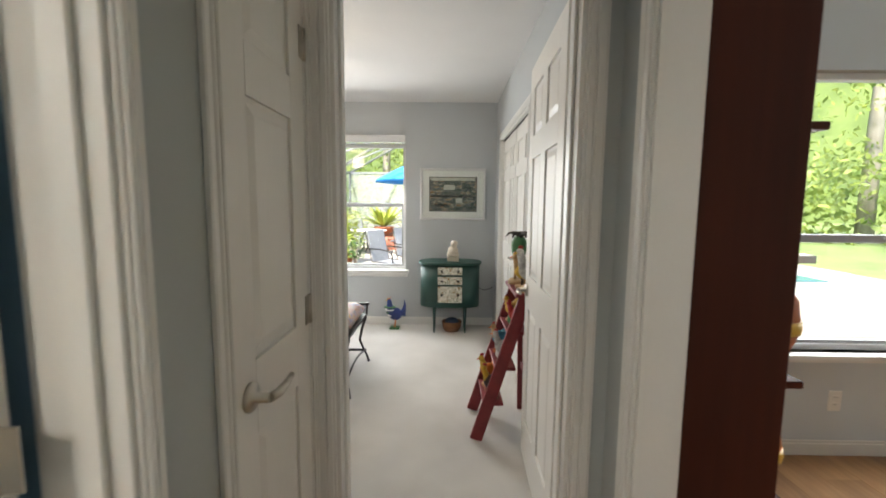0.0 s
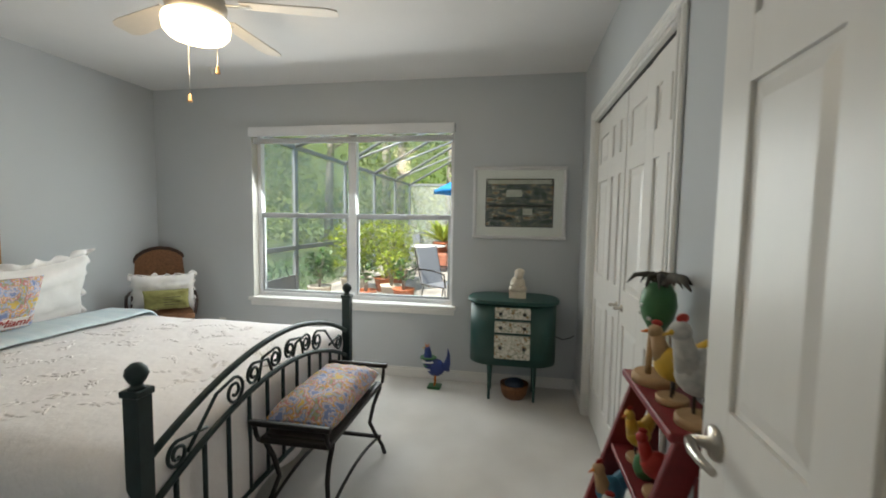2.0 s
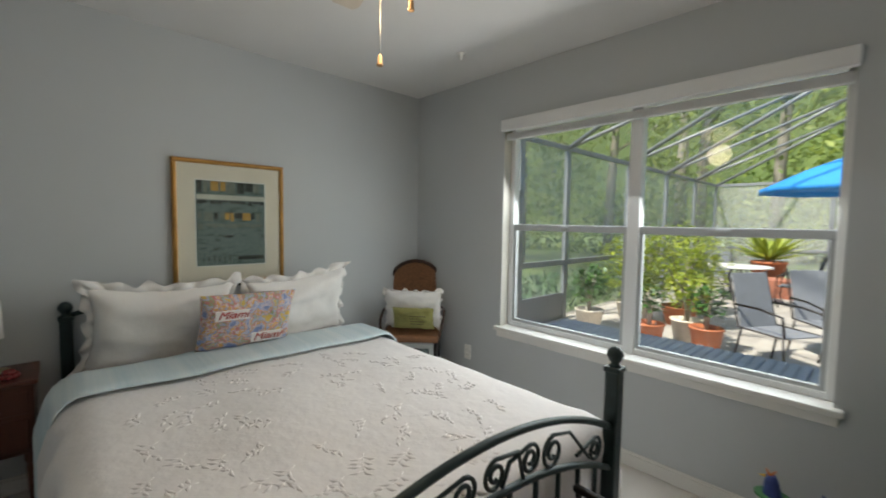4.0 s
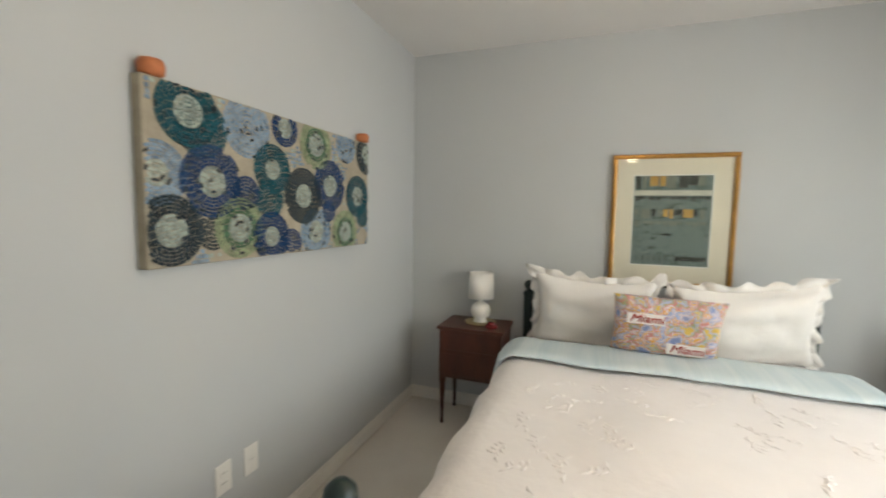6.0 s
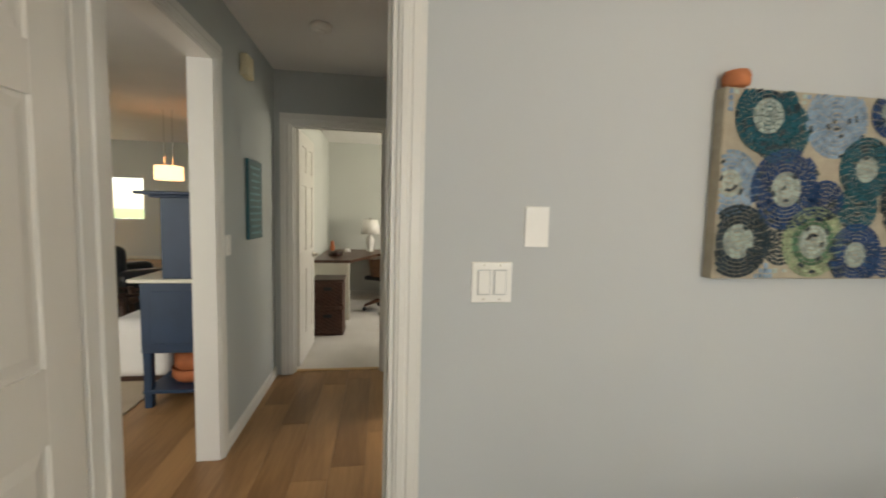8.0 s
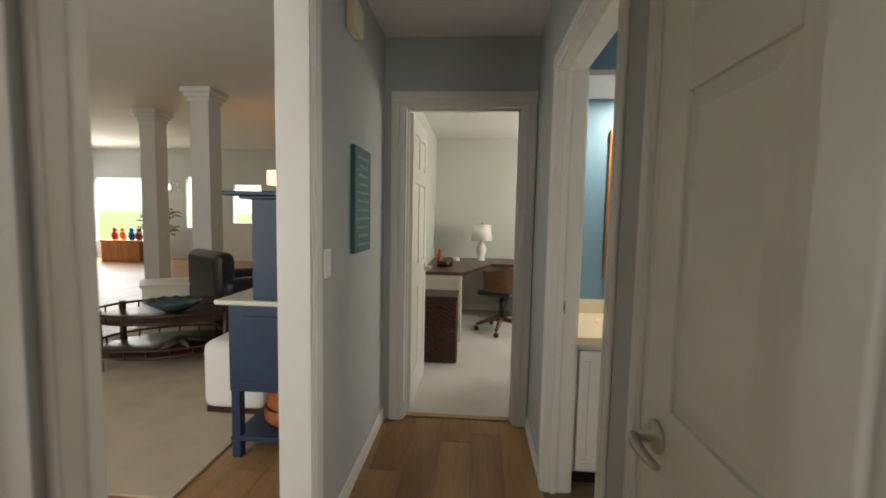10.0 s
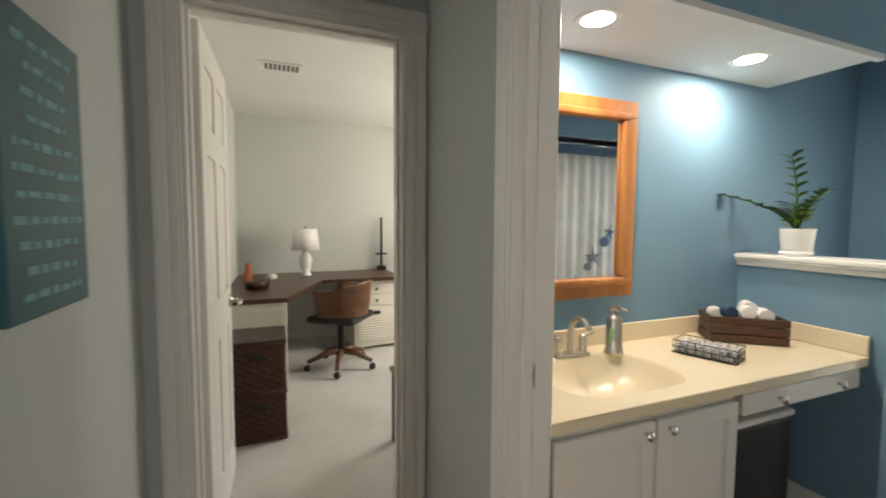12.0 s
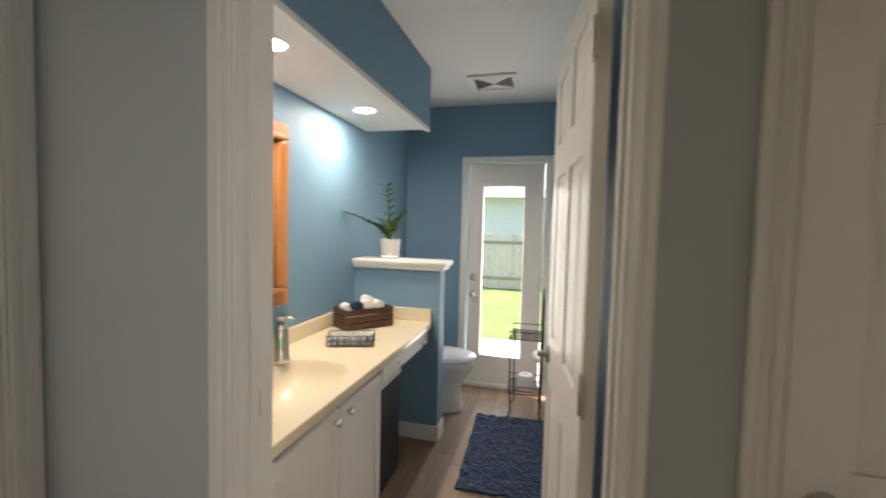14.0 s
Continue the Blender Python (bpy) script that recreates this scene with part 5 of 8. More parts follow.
FACE_N = lambda x, y, z: pose(x, y, z, 0, 0, 180)
wall_plate("white double rocker light switch", "switch", FACE_N(-0.80, 1.69, 1.168), 0.116, 0.115, 2)
wall_plate("white blank wall plate", "wall plate", FACE_N(-0.925, 1.69, 1.325), 0.072, 0.115)
wall_plate("white electrical outlet near the floor", "outlet", FACE_N(-1.72, 1.69, 0.385), 0.07, 0.115, 0, 2)
wall_plate("white cable outlet near the floor", "outlet", FACE_N(-1.85, 1.69, 0.385), 0.07, 0.115, 0, 1)
wall_plate("white electrical outlet below the window", "outlet", pose(-2.75, 4.885, 0.35), 0.07, 0.115, 0, 2)
wall_plate("white light switch in the hall", "switch", pose(0.35, 0.353, 1.155, 0, 0, -90), 0.07, 0.115, 1)
wall_plate("white electrical outlet near the floor", "outlet", pose(1.94, 2.46, 0.31), 0.07, 0.115, 0, 2)
tagged(part("sprinkler_cover", lathe(bm_new(), [(0.03, 0), (0.03, -0.008), (0.012, -0.012), (0.010, -0.04), (0.0001, -0.042)], n=16), PLASTIC, None, "", (-2.45, 4.45, 2.45)), "small white ceiling hook", "hook")

# ---------------------------------------------------------------- red step ladder with folk figures
lad = thing("step_ladder", "barn-red wooden step ladder used as a display stand", "ladder", (0.03, 0, 0))
Y0, Y1 = 2.545, 2.90
FRONT = lambda z: 0.0 + 0.27 * z / 0.86
for y in (Y0, Y1):
    m = Matrix.Translation((-0.03, y, 0)) @ Matrix.Rotation(math.atan2(0.27, 0.86), 4, "Y")
    part("rail", box(bm_new(), -0.035, 0.035, -0.011, 0.011, 0.006, 0.90, 0.003, 1, m), REDPAINT, lad)
    part("back_leg", box(bm_new(), -0.016, 0.016, -0.012, 0.012, 0.0, 0.84, 0.003, 1, Matrix.Translation((0.29, y + (0.03 if y == Y0 else 0.03), 0)) @ Matrix.Rotation(-0.02, 4, "Y")), REDPAINT, lad)
STEPS = (0.22, 0.43, 0.64)
for z in STEPS:
    part("step", box(bm_new(), FRONT(z) - 0.06, FRONT(z) + 0.06, Y0 + 0.012, Y1 - 0.012, z - 0.018, z, 0.003), REDPAINT, lad)
part("top_step", box(bm_new(), 0.175, 0.315, Y0 - 0.03, Y1 + 0.03, 0.845, 0.868, 0.004), REDPAINT, lad)
part("back_brace", box(bm_new(), 0.28, 0.295, Y0, Y1, 0.30, 0.34, 0.002), REDPAINT, lad)


def bird(name, label, at, s, body, head, beak, base=LIGHTWOOD, rz=0):
    b = thing(name, label, "figurine", at, rz)
    bm = bm_new()
    ball(bm, (0, 0, 0.10 * s), 0.05 * s, 0.035 * s, 0.045 * s)
    tube(bm, [(0.02 * s, 0, 0.11 * s), (0.07 * s, 0, 0.16 * s), (0.085 * s, 0, 0.19 * s)], [0.03 * s, 0.018 * s, 0.005 * s], 8)
    part("body", bm, body, b)
    part("head", ball(tube(bm_new(), [(-0.025 * s, 0, 0.11 * s), (-0.045 * s, 0, 0.17 * s)], [0.026 * s, 0.016 * s], 8), (-0.048 * s, 0, 0.18 * s), 0.019 * s), head, b)
    part("beak", tube(bm_new(), [(-0.06 * s, 0, 0.18 * s), (-0.085 * s, 0, 0.173 * s)], [0.007 * s, 0.001], 6), beak, b)
    part("comb", ball(bm_new(), (-0.045 * s, 0, 0.203 * s), 0.014 * s, 0.004 * s, 0.009 * s, 8), RED, b)
    for y in (-0.012, 0.012):
        part("leg", tube(bm_new(), [(0, y * s, 0.065 * s), (0, y * s, 0.012 * s)], 0.0035 * s, 6), DARKWOOD, b)
    part("base", lathe(bm_new(), [(0.04 * s, 0), (0.04 * s, 0.014 * s), (0.036 * s, 0.017 * s)], n=18), base, b)
    return b


WHITEBIRD = mat("speckled_white", (0.62, 0.60, 0.55), 0.7, second=(0.35, 0.34, 0.32), scale=40)
bird("hen_figure", "speckled white carved hen on a round base", (0.285, 2.57, 0.868), 1.25, WHITEBIRD, WHITEBIRD, YELLOW, rz=20)
bird("duck_figure", "slim yellow carved bird on a round base", (0.27, 2.69, 0.868), 1.0, YELLOW, LIGHTWOOD, ORANGE, rz=-30)
bird("yellow_bird", "small yellow carved bird on a step", (FRONT(0.64) + 0.025, 2.80, 0.64), 0.8, YELLOW, YELLOW, ORANGE, rz=30)
bird("red_bird", "red carved bird on a step", (FRONT(0.64) + 0.025, 2.64, 0.64), 0.8, RED, RED, YELLOW, rz=-20)
bird("blue_bird", "blue carved bird on a step", (FRONT(0.43) + 0.025, 2.82, 0.43), 0.95, mat("sky_paint", (0.05, 0.20, 0.30), 0.5, var=0.2), LIGHTWOOD, ORANGE, TERRACOTTA, rz=25)
bird("brown_hen", "white and brown carved hen on a step", (FRONT(0.43) + 0.025, 2.64, 0.43), 0.95, WHITEBIRD, WHITEBIRD, ORANGE, rz=-15)
bird("orange_bird", "orange and yellow carved bird on the lowest step", (FRONT(0.22) + 0.025, 2.80, 0.22), 1.0, ORANGE, YELLOW, RED, rz=15)
bird("toucan_figure", "dark carved bird with a yellow beak on the lowest step", (FRONT(0.22) + 0.025, 2.63, 0.22), 0.95, DARKWOOD, YELLOW, ORANGE, rz=-25)
for y, z, ms in ((2.72, 0.64, GREENGLAZE), (2.72, 0.43, LINEN), (2.72, 0.22, mat("rose_paint", (0.45, 0.18, 0.13), 0.6, var=0.2))):
    p = thing("painted_gourd", "small painted gourd figure on a ladder step", "figurine", (FRONT(z) + 0.02, y, z))
    part("body", lathe(bm_new(), [(0.02, 0), (0.03, 0.02), (0.026, 0.05), (0.012, 0.065), (0.018, 0.08), (0.012, 0.095), (0.0001, 0.098)], n=16), ms, p)
    part("stem", tube(bm_new(), [(0, 0, 0.095), (0.004, 0, 0.115)], 0.003, 6), DARKWOOD, p)
palm = thing("egg_lady_figure", "green egg-shaped carved figure with a dark feather crest on posts", "figurine", (0.27, 2.83, 0.868))
part("base", lathe(bm_new(), [(0.062, 0), (0.062, 0.02), (0.055, 0.028)], n=20), LIGHTWOOD, palm)
for x in (-0.022, 0.022):
    part("post", tube(bm_new(), [(x, x * 0.5, 0.025), (x * 0.8, x * 0.4, 0.17)], 0.009, 8), LIGHTWOOD, palm)
part("egg", lathe(bm_new(), [(0.0001, 0.145), (0.022, 0.155), (0.042, 0.19), (0.05, 0.23), (0.045, 0.265), (0.03, 0.29), (0.0001, 0.30)], n=20), GREENGLAZE, palm, "spotted green egg body")
bm = bm_new()
for k in range(12):
    a = k * 0.55
    L1 = 0.03 + 0.018 * (k % 3)
    tube(bm, [(0, 0, 0.285), (0.5 * L1 * math.cos(a), 0.5 * L1 * math.sin(a), 0.318), (L1 * math.cos(a), L1 * math.sin(a), 0.312), (1.35 * L1 * math.cos(a), 1.35 * L1 * math.sin(a), 0.285)], [0.006, 0.009, 0.007, 0.001], 6)
tube(bm, [(0, 0, 0.28), (0.01, -0.06, 0.315), (0.012, -0.13, 0.325), (0.012, -0.19, 0.30)], [0.008, 0.014, 0.011, 0.002], 8)
part("feathers", bm, mat("dark_feather", (0.035, 0.028, 0.024), 0.8, second=(0.09, 0.08, 0.06), scale=30), palm)
for a, z in ((2.6, 0.20), (3.3, 0.23), (3.9, 0.195)):
    part("spot", ball(bm_new(), (0.047 * math.cos(a), 0.047 * math.sin(a), z), 0.006, n=8), CERAMIC, palm)

# ---------------------------------------------------------------- hall things
sign = thing("wall_sign", "teal board sign lettered in pale lines", "sign", (0.349, -0.105, 1.165), -90)
part("board", box(bm_new(), -0.145, 0.145, -0.022, 0, 0, 0.51, 0.003), TEAL, sign)
rng = random.Random(5)
for i in range(11):
    w = rng.uniform(0.07, 0.12)
    x = -w
    while x < w:
        ww = rng.uniform(0.012, 0.045)
        part("word", box(bm_new(), x, min(x + ww, w), -0.0232, -0.021, 0.466 - 0.042 * i - rng.uniform(0.010, 0.014), 0.466 - 0.042 * i + rng.uniform(-0.002, 0.002)), SIGNTEXT, sign)
        x += ww + 0.009
chime = thing("door_chime", "cream plastic door chime box high on the wall", "chime", (0.348, 0.06, 2.15), -90)
part("cover", box(bm_new(), -0.065, 0.065, -0.05, 0, 0, 0.13, 0.012, 2), mat("aged_plastic", (0.62, 0.55, 0.38), 0.5, var=0.04), chime)
det = thing("smoke_detector", "round white smoke detector on the hall ceiling", "detector", (-0.13, 0.17, 2.45))
part("body", lathe(bm_new(), [(0.066, 0), (0.066, -0.012), (0.058, -0.03), (0.03, -0.036), (0.0001, -0.036)], n=28), PLASTIC, det)
part("sensor_ring", lathe(bm_new(), [(0.03, -0.034), (0.028, -0.041), (0.0001, -0.042)], n=20), PLASTIC, det)

# ---------------------------------------------------------------- bathroom
COUNTER = 0.785
van = thing("vanity_cabinet", "white vanity cabinet with two doors", "cabinet", (0, 0, 0))
part("body", box(bm_new(), -1.545, -0.74, -0.598, -0.085, 0.09, 0.62, 0.002), DOOR_WHITE, van)
part("face_rail", box(bm_new(), -1.545, -0.74, -0.11, -0.085, 0.62, 0.745, 0.002), DOOR_WHITE, van)
part("side_rail", box(bm_new(), -1.545, -1.525, -0.598, -0.11, 0.62, 0.745, 0.002), DOOR_WHITE, van)
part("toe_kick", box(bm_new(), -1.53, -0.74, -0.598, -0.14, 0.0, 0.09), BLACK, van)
for x0, x1, kx in ((-1.14, -0.755, -1.098), (-1.53, -1.15, -1.198)):
    bm = bm_new()
    box(bm, x0, x1, -0.083, -0.066, 0.11, 0.715, 0.003)
    bw, bars = 0.05, []
    for a in ((x0, x1, 0.665, 0.715), (x0, x1, 0.11, 0.16), (x0, x0 + bw, 0.16, 0.665), (x1 - bw, x1, 0.16, 0.665)):
        bars.append(box(bm_new(), a[0], a[1], -0.0665, -0.060, a[2], a[3], 0.003))
    dr = part("door", bm, DOOR_WHITE, van)
    for q in bars:
        part("door_rail", q, DOOR_WHITE, dr)
    part("knob", lathe(bm_new(), [(0.006, 0), (0.006, 0.012), (0.015, 0.018), (0.017, 0.026), (0.0001, 0.031)], n=16, m=Matrix.Translation((kx, -0.063, 0.682)) @ Matrix.Rotation(radians(-90), 4, "X")), CHROME, dr)
dw = thing("drawer_unit", "white shallow drawer over the knee space", "drawer", (0, 0, 0))
part("front", box(bm_new(), -2.29, -1.56, -0.083, -0.062, 0.655, 0.735, 0.004), DOOR_WHITE, dw)
part("box", box(bm_new(), -2.28, -1.57, -0.56, -0.083, 0.66, 0.745), DOOR_WHITE, dw)
for x in (-1.75, -2.13):
    part("knob", lathe(bm_new(), [(0.006, 0), (0.006, 0.012), (0.015, 0.018), (0.017, 0.026), (0.0001, 0.031)], n=16, m=Matrix.Translation((x, -0.062, 0.695)) @ Matrix.Rotation(radians(-90), 4, "X")), CHROME, dw)
bin_ = thing("laundry_hamper", "black hamper with a white liner edge under the counter", "hamper", (0, 0, 0))
part("body", box(bm_new(), -1.98, -1.60, -0.50, -0.13, 0, 0.56, 0.012, 2), BLACK, bin_)
part("liner", box(bm_new(), -1.985, -1.595, -0.505, -0.125, 0.56, 0.585, 0.006), LINEN, bin_)

# cream countertop with an oval bowl
top = thing("countertop", "cream cultured-marble vanity top with integral basin", "countertop", (0, 0, 0))
bm = bm_new()
cx, cy, rx, ry = -1.17, -0.30, 0.265, 0.185
BASIN = [(math.copysign(abs(math.cos(2 * math.pi * k / 48)) ** 0.6, math.cos(2 * math.pi * k / 48)), math.copysign(abs(math.sin(2 * math.pi * k / 48)) ** 0.6, math.sin(2 * math.pi * k / 48))) for k in range(48)]
x0, x1, y0, y1 = -2.31, -0.73, -0.598, -0.045
n = 48
rim, edge = [], []
for k in range(n):
    a = 2 * math.pi * k / n
    rim.append(bm.verts.new((cx + rx * BASIN[k][0], cy + ry * BASIN[k][1], COUNTER)))
    c, s = math.cos(a), math.sin(a)
    t = min(((x1 - cx) / c if c > 0 else (x0 - cx) / c) if abs(c) > 1e-6 else 9, ((y1 - cy) / s if s > 0 else (y0 - cy) / s) if abs(s) > 1e-6 else 9)
    edge.append(bm.verts.new((cx + t * c, cy + t * s, COUNTER)))
corners = {}
for k in range(n):
    a, b = edge[k], edge[(k + 1) % n]
    if abs(a.co.x - b.co.x) > 1e-5 and abs(a.co.y - b.co.y) > 1e-5:
        q = bm.verts.new((max(a.co.x, b.co.x) if a.co.x + b.co.x > 2 * cx else min(a.co.x, b.co.x), max(a.co.y, b.co.y) if a.co.y + b.co.y > 2 * cy else min(a.co.y, b.co.y), COUNTER))
        bm.faces.new((rim[k], a, q, b, rim[(k + 1) % n]))
    else:
        bm.faces.new((rim[k], a, b, rim[(k + 1) % n]))
prev = rim
for f, d in ((0.97, 0.012), (0.92, 0.04), (0.82, 0.08), (0.62, 0.115), (0.3, 0.135), (0.08, 0.14)):
    ring = [bm.verts.new((cx + rx * f * BASIN[k][0], cy + ry * f * BASIN[k][1], COUNTER - d)) for k in range(n)]
    for k in range(n):
        fc = bm.faces.new((prev[k], prev[(k + 1) % n], ring[(k + 1) % n], ring[k]))
        fc.smooth = True
    prev = ring
bm.faces.new(prev)
part("slab", bm, CREAM, top)
bm = bm_new()
box(bm, x0, x1, y1 - 0.012, y1, COUNTER - 0.04, COUNTER - 0.0005, 0.006, 2)
part("front_edge", bm, CREAM, top)
part("backsplash", box(bm_new(), x0, x1, -0.5985, -0.578, COUNTER + 0.0005, 0.868, 0.004, 2), CREAM, top)
part("side_splash", box(bm_new(), -2.328, -2.308, -0.577, -0.05, COUNTER + 0.0005, 0.868, 0.004, 2), CREAM, top)
part("drain", lathe(bm_new(), [(0.022, 0), (0.020, 0.003), (0.0001, 0.002)], (cx, cy, COUNTER - 0.139), 16), CHROME, top)
tap = thing("faucet", "brushed nickel widespread faucet with two levers", "faucet", (-1.165, -0.505, COUNTER))
part("base_plate", box(bm_new(), -0.085, 0.085, -0.025, 0.025, 0, 0.014, 0.008, 2), NICKEL, tap)
part("spout", tube(bm_new(), [(0, 0, 0.01), (0, 0, 0.10), (0, 0.01, 0.14), (0, 0.04, 0.165), (0, 0.08, 0.16), (0, 0.11, 0.135)], [0.014, 0.013, 0.013, 0.012, 0.011, 0.011], 12), NICKEL, tap)
for s in (-1, 1):
    part("handle", tube(lathe(bm_new(), [(0.016, 0.01), (0.015, 0.05), (0.017, 0.07), (0.012, 0.085)], (s * 0.062, 0, 0), 14), [(s * 0.062, 0, 0.078), (s * 0.115, 0.005, 0.088)], [0.007, 0.005]), NICKEL, tap)
soap = thing("soap_dispenser", "brushed steel soap pump by the basin", "dispenser", (-1.36, -0.47, COUNTER))
part("bottle", lathe(bm_new(), [(0.038, 0), (0.040, 0.006), (0.034, 0.02), (0.031, 0.14), (0.026, 0.155), (0.012, 0.16), (0.012, 0.185)], n=20), NICKEL, soap)
part("pump", tube(tube(bm_new(), [(0, 0, 0.18), (0, 0, 0.20)], 0.02, 14), [(0, 0, 0.195), (0.0, 0.065, 0.192)], [0.008, 0.005]), NICKEL, soap)
part("label", box(bm_new(), 0.020, 0.036, 0.012, 0.022, 0.06, 0.11), mat("green_label", (0.25, 0.55, 0.25), 0.6), soap)
wb = thing("wire_basket", "black wire basket holding folded grey hand towels", "basket", (-1.70, -0.30, COUNTER), -70)
bm = bm_new()
for z in (0.003, 0.028, 0.055):
    tube(bm, [(-0.115, -0.06, z), (0.115, -0.06, z), (0.115, 0.06, z), (-0.115, 0.06, z)], 0.002, 6, True)
for k in range(9):
    x = -0.115 + 0.23 * k / 8
    for y in (-0.06, 0.06):
        tube(bm, [(x, y, 0.003), (x, y, 0.055)], 0.0014, 5)
for k in range(5):
    for x in (-0.115, 0.115):
        tube(bm, [(x, -0.06 + 0.03 * k, 0.003), (x, -0.06 + 0.03 * k, 0.055)], 0.0014, 5)
part("wires", bm, BLACK, wb)
TOWEL = print_mat("patterned_towel", [(0.10, 0.12, 0.15), (0.42, 0.42, 0.42), (0.55, 0.55, 0.54), (0.16, 0.19, 0.22), (0.50, 0.50, 0.49)], 45)
for k in range(6):
    part("towel", box(bm_new(), -0.108 + 0.036 * k, -0.074 + 0.036 * k, -0.055, 0.055, 0.004, 0.048, 0.010, 3), TOWEL, wb)
crate = thing("wooden_crate", "brown slatted wooden crate holding rolled washcloths", "crate", (-2.08, -0.41, COUNTER), -38)
for z in (0.005, 0.045, 0.085):
    for y in (-0.085, 0.085):
        part("slat", box(bm_new(), -0.155, 0.155, y - 0.006, y + 0.006, z, z + 0.034, 0.002), DESKWOOD, crate)
    for x in (-0.149, 0.149):
        part("slat", box(bm_new(), x - 0.006, x + 0.006, -0.079, 0.079, z, z + 0.034, 0.002), DESKWOOD, crate)
part("bottom", box(bm_new(), -0.14, 0.14, -0.078, 0.078, 0.002, 0.01), DESKWOOD, crate)
for k, (x, y, z, dark) in enumerate(((-0.10, -0.03, 0.115, 0), (-0.03, -0.035, 0.12, 1), (0.04, -0.03, 0.115, 0), (0.105, -0.02, 0.115, 0), (-0.07, 0.04, 0.13, 0), (0.0, 0.04, 0.14, 0), (0.07, 0.04, 0.135, 1), (-0.02, 0.0, 0.155, 0))):
    part("rolled_washcloth", tube(bm_new(), [(x, y - 0.035, z), (x, y + 0.035, z)], 0.03, 12), NAVY if dark else LINEN, crate)

mir = thing("wall_mirror", "wall mirror in a moulded pine frame", "mirror", (-1.285, -0.598, 1.0))
bm = bm_new()
w, h = 0.56, 0.87
for a in ((-w / 2, w / 2, h - 0.075, h), (-w / 2, w / 2, 0, 0.075), (-w / 2, -w / 2 + 0.075, 0.075, h - 0.075), (w / 2 - 0.075, w / 2, 0.075, h - 0.075)):
    box(bm, a[0], a[1], 0, 0.022, a[2], a[3], 0.006, 2)
part("outer_frame", bm, PINE, mir)
bm = bm_new()
w2, h2 = w - 0.11, h - 0.11
for a in ((-w2 / 2, w2 / 2, h - 0.09, h - 0.055), (-w2 / 2, w2 / 2, 0.055, 0.09), (-w2 / 2, -w2 / 2 + 0.035, 0.09, h - 0.09), (w2 / 2 - 0.035, w2 / 2, 0.09, h - 0.09)):
    box(bm, a[0], a[1], 0.012, 0.04, a[2], a[3], 0.012, 3)
part("inner_moulding", bm, PINE, mir)
part("glass", box(bm_new(), -w2 / 2 + 0.02, w2 / 2 - 0.02, 0.008, 0.014, 0.07, h - 0.07), MIRROR, mir)

bm = bm_new()
box(bm, -2.49, -0.72, -0.60, -0.14, 2.05, 2.46)
so = part("bath_soffit", bm, [BLUE_WALL, CEIL])
for p in so.data.polygons:
    p.material_index = 1 if p.normal.z < -0.5 else 0
structure(so, "boxed soffit over the vanity, blue sides and white underside", "soffit")
slab("soffit_trim", -2.49, -0.72, -0.165, -0.138, 2.035, 2.06, TRIM, "white trim along the soffit edge", "trim")
for x, y in ((-1.12, -0.35), (-1.99, -0.38)):
    c = thing("recessed_light", "lit round recessed ceiling light with white ring", "light", (x, y, 2.05), 0, "bathroom recessed lights")
    part("ring", lathe(bm_new(), [(0.055, -0.001), (0.078, -0.003), (0.08, -0.001), (0.08, 0.0)], n=28), PLASTIC, c)
    part("lens", lathe(bm_new(), [(0.0001, -0.004), (0.05, -0.004), (0.056, -0.002)], n=28), CANGLOW, c)
    lamp("recessed_bulb", "AREA", pose(x, y, 2.04), 2.75, (1.0, 0.92, 0.79), w=0.12, h=0.12)
bm = bm_new()
box(bm, -2.45, -2.33, -0.599, 0.0, 0, 1.115)
structure(part("half_wall", bm, BLUE_WALL), "slate-blue half wall between vanity and toilet", "half wall")
bm = bm_new()
box(bm, -2.475, -2.305, -0.598, 0.025, 1.115, 1.15, 0.008, 2)
box(bm, -2.495, -2.285, -0.598, 0.045, 1.15, 1.178, 0.008, 2)
box(bm, -2.49, -2.29, -0.598, 0.04, 1.14, 1.152, 0.004)
structure(part("half_wall_cap", bm, TRIM), "white moulded cap on the half wall", "trim")
structure(part("half_wall_base", box(box(bm_new(), -2.464, -2.318, -0.02, 0.014, 0, 0.10, 0.004), -2.33, -2.317, -0.5, 0.014, 0, 0.10, 0.003), TRIM), "white baseboard on the half wall", "baseboard")


def leaf_shape(v, f, base, d, up, L, w):
    """A pointed leaf of two folded halves along d."""
    o = len(v)
    side = d.cross(up).normalized()
    for t, k in ((0, 0), (0.3, 0.8), (0.6, 1.0), (1, 0)):
        c = base + d * (L * t) - up * (0.1 * L * t * t)
        v.extend([tuple(c - side * w * k + up * w * 0.3 * k), tuple(c), tuple(c + side * w * k + up * w * 0.3 * k)])
    for i in range(3):
        a = o + 3 * i
        f.extend([(a, a + 1, a + 4, a + 3), (a + 1, a + 2, a + 5, a + 4)])


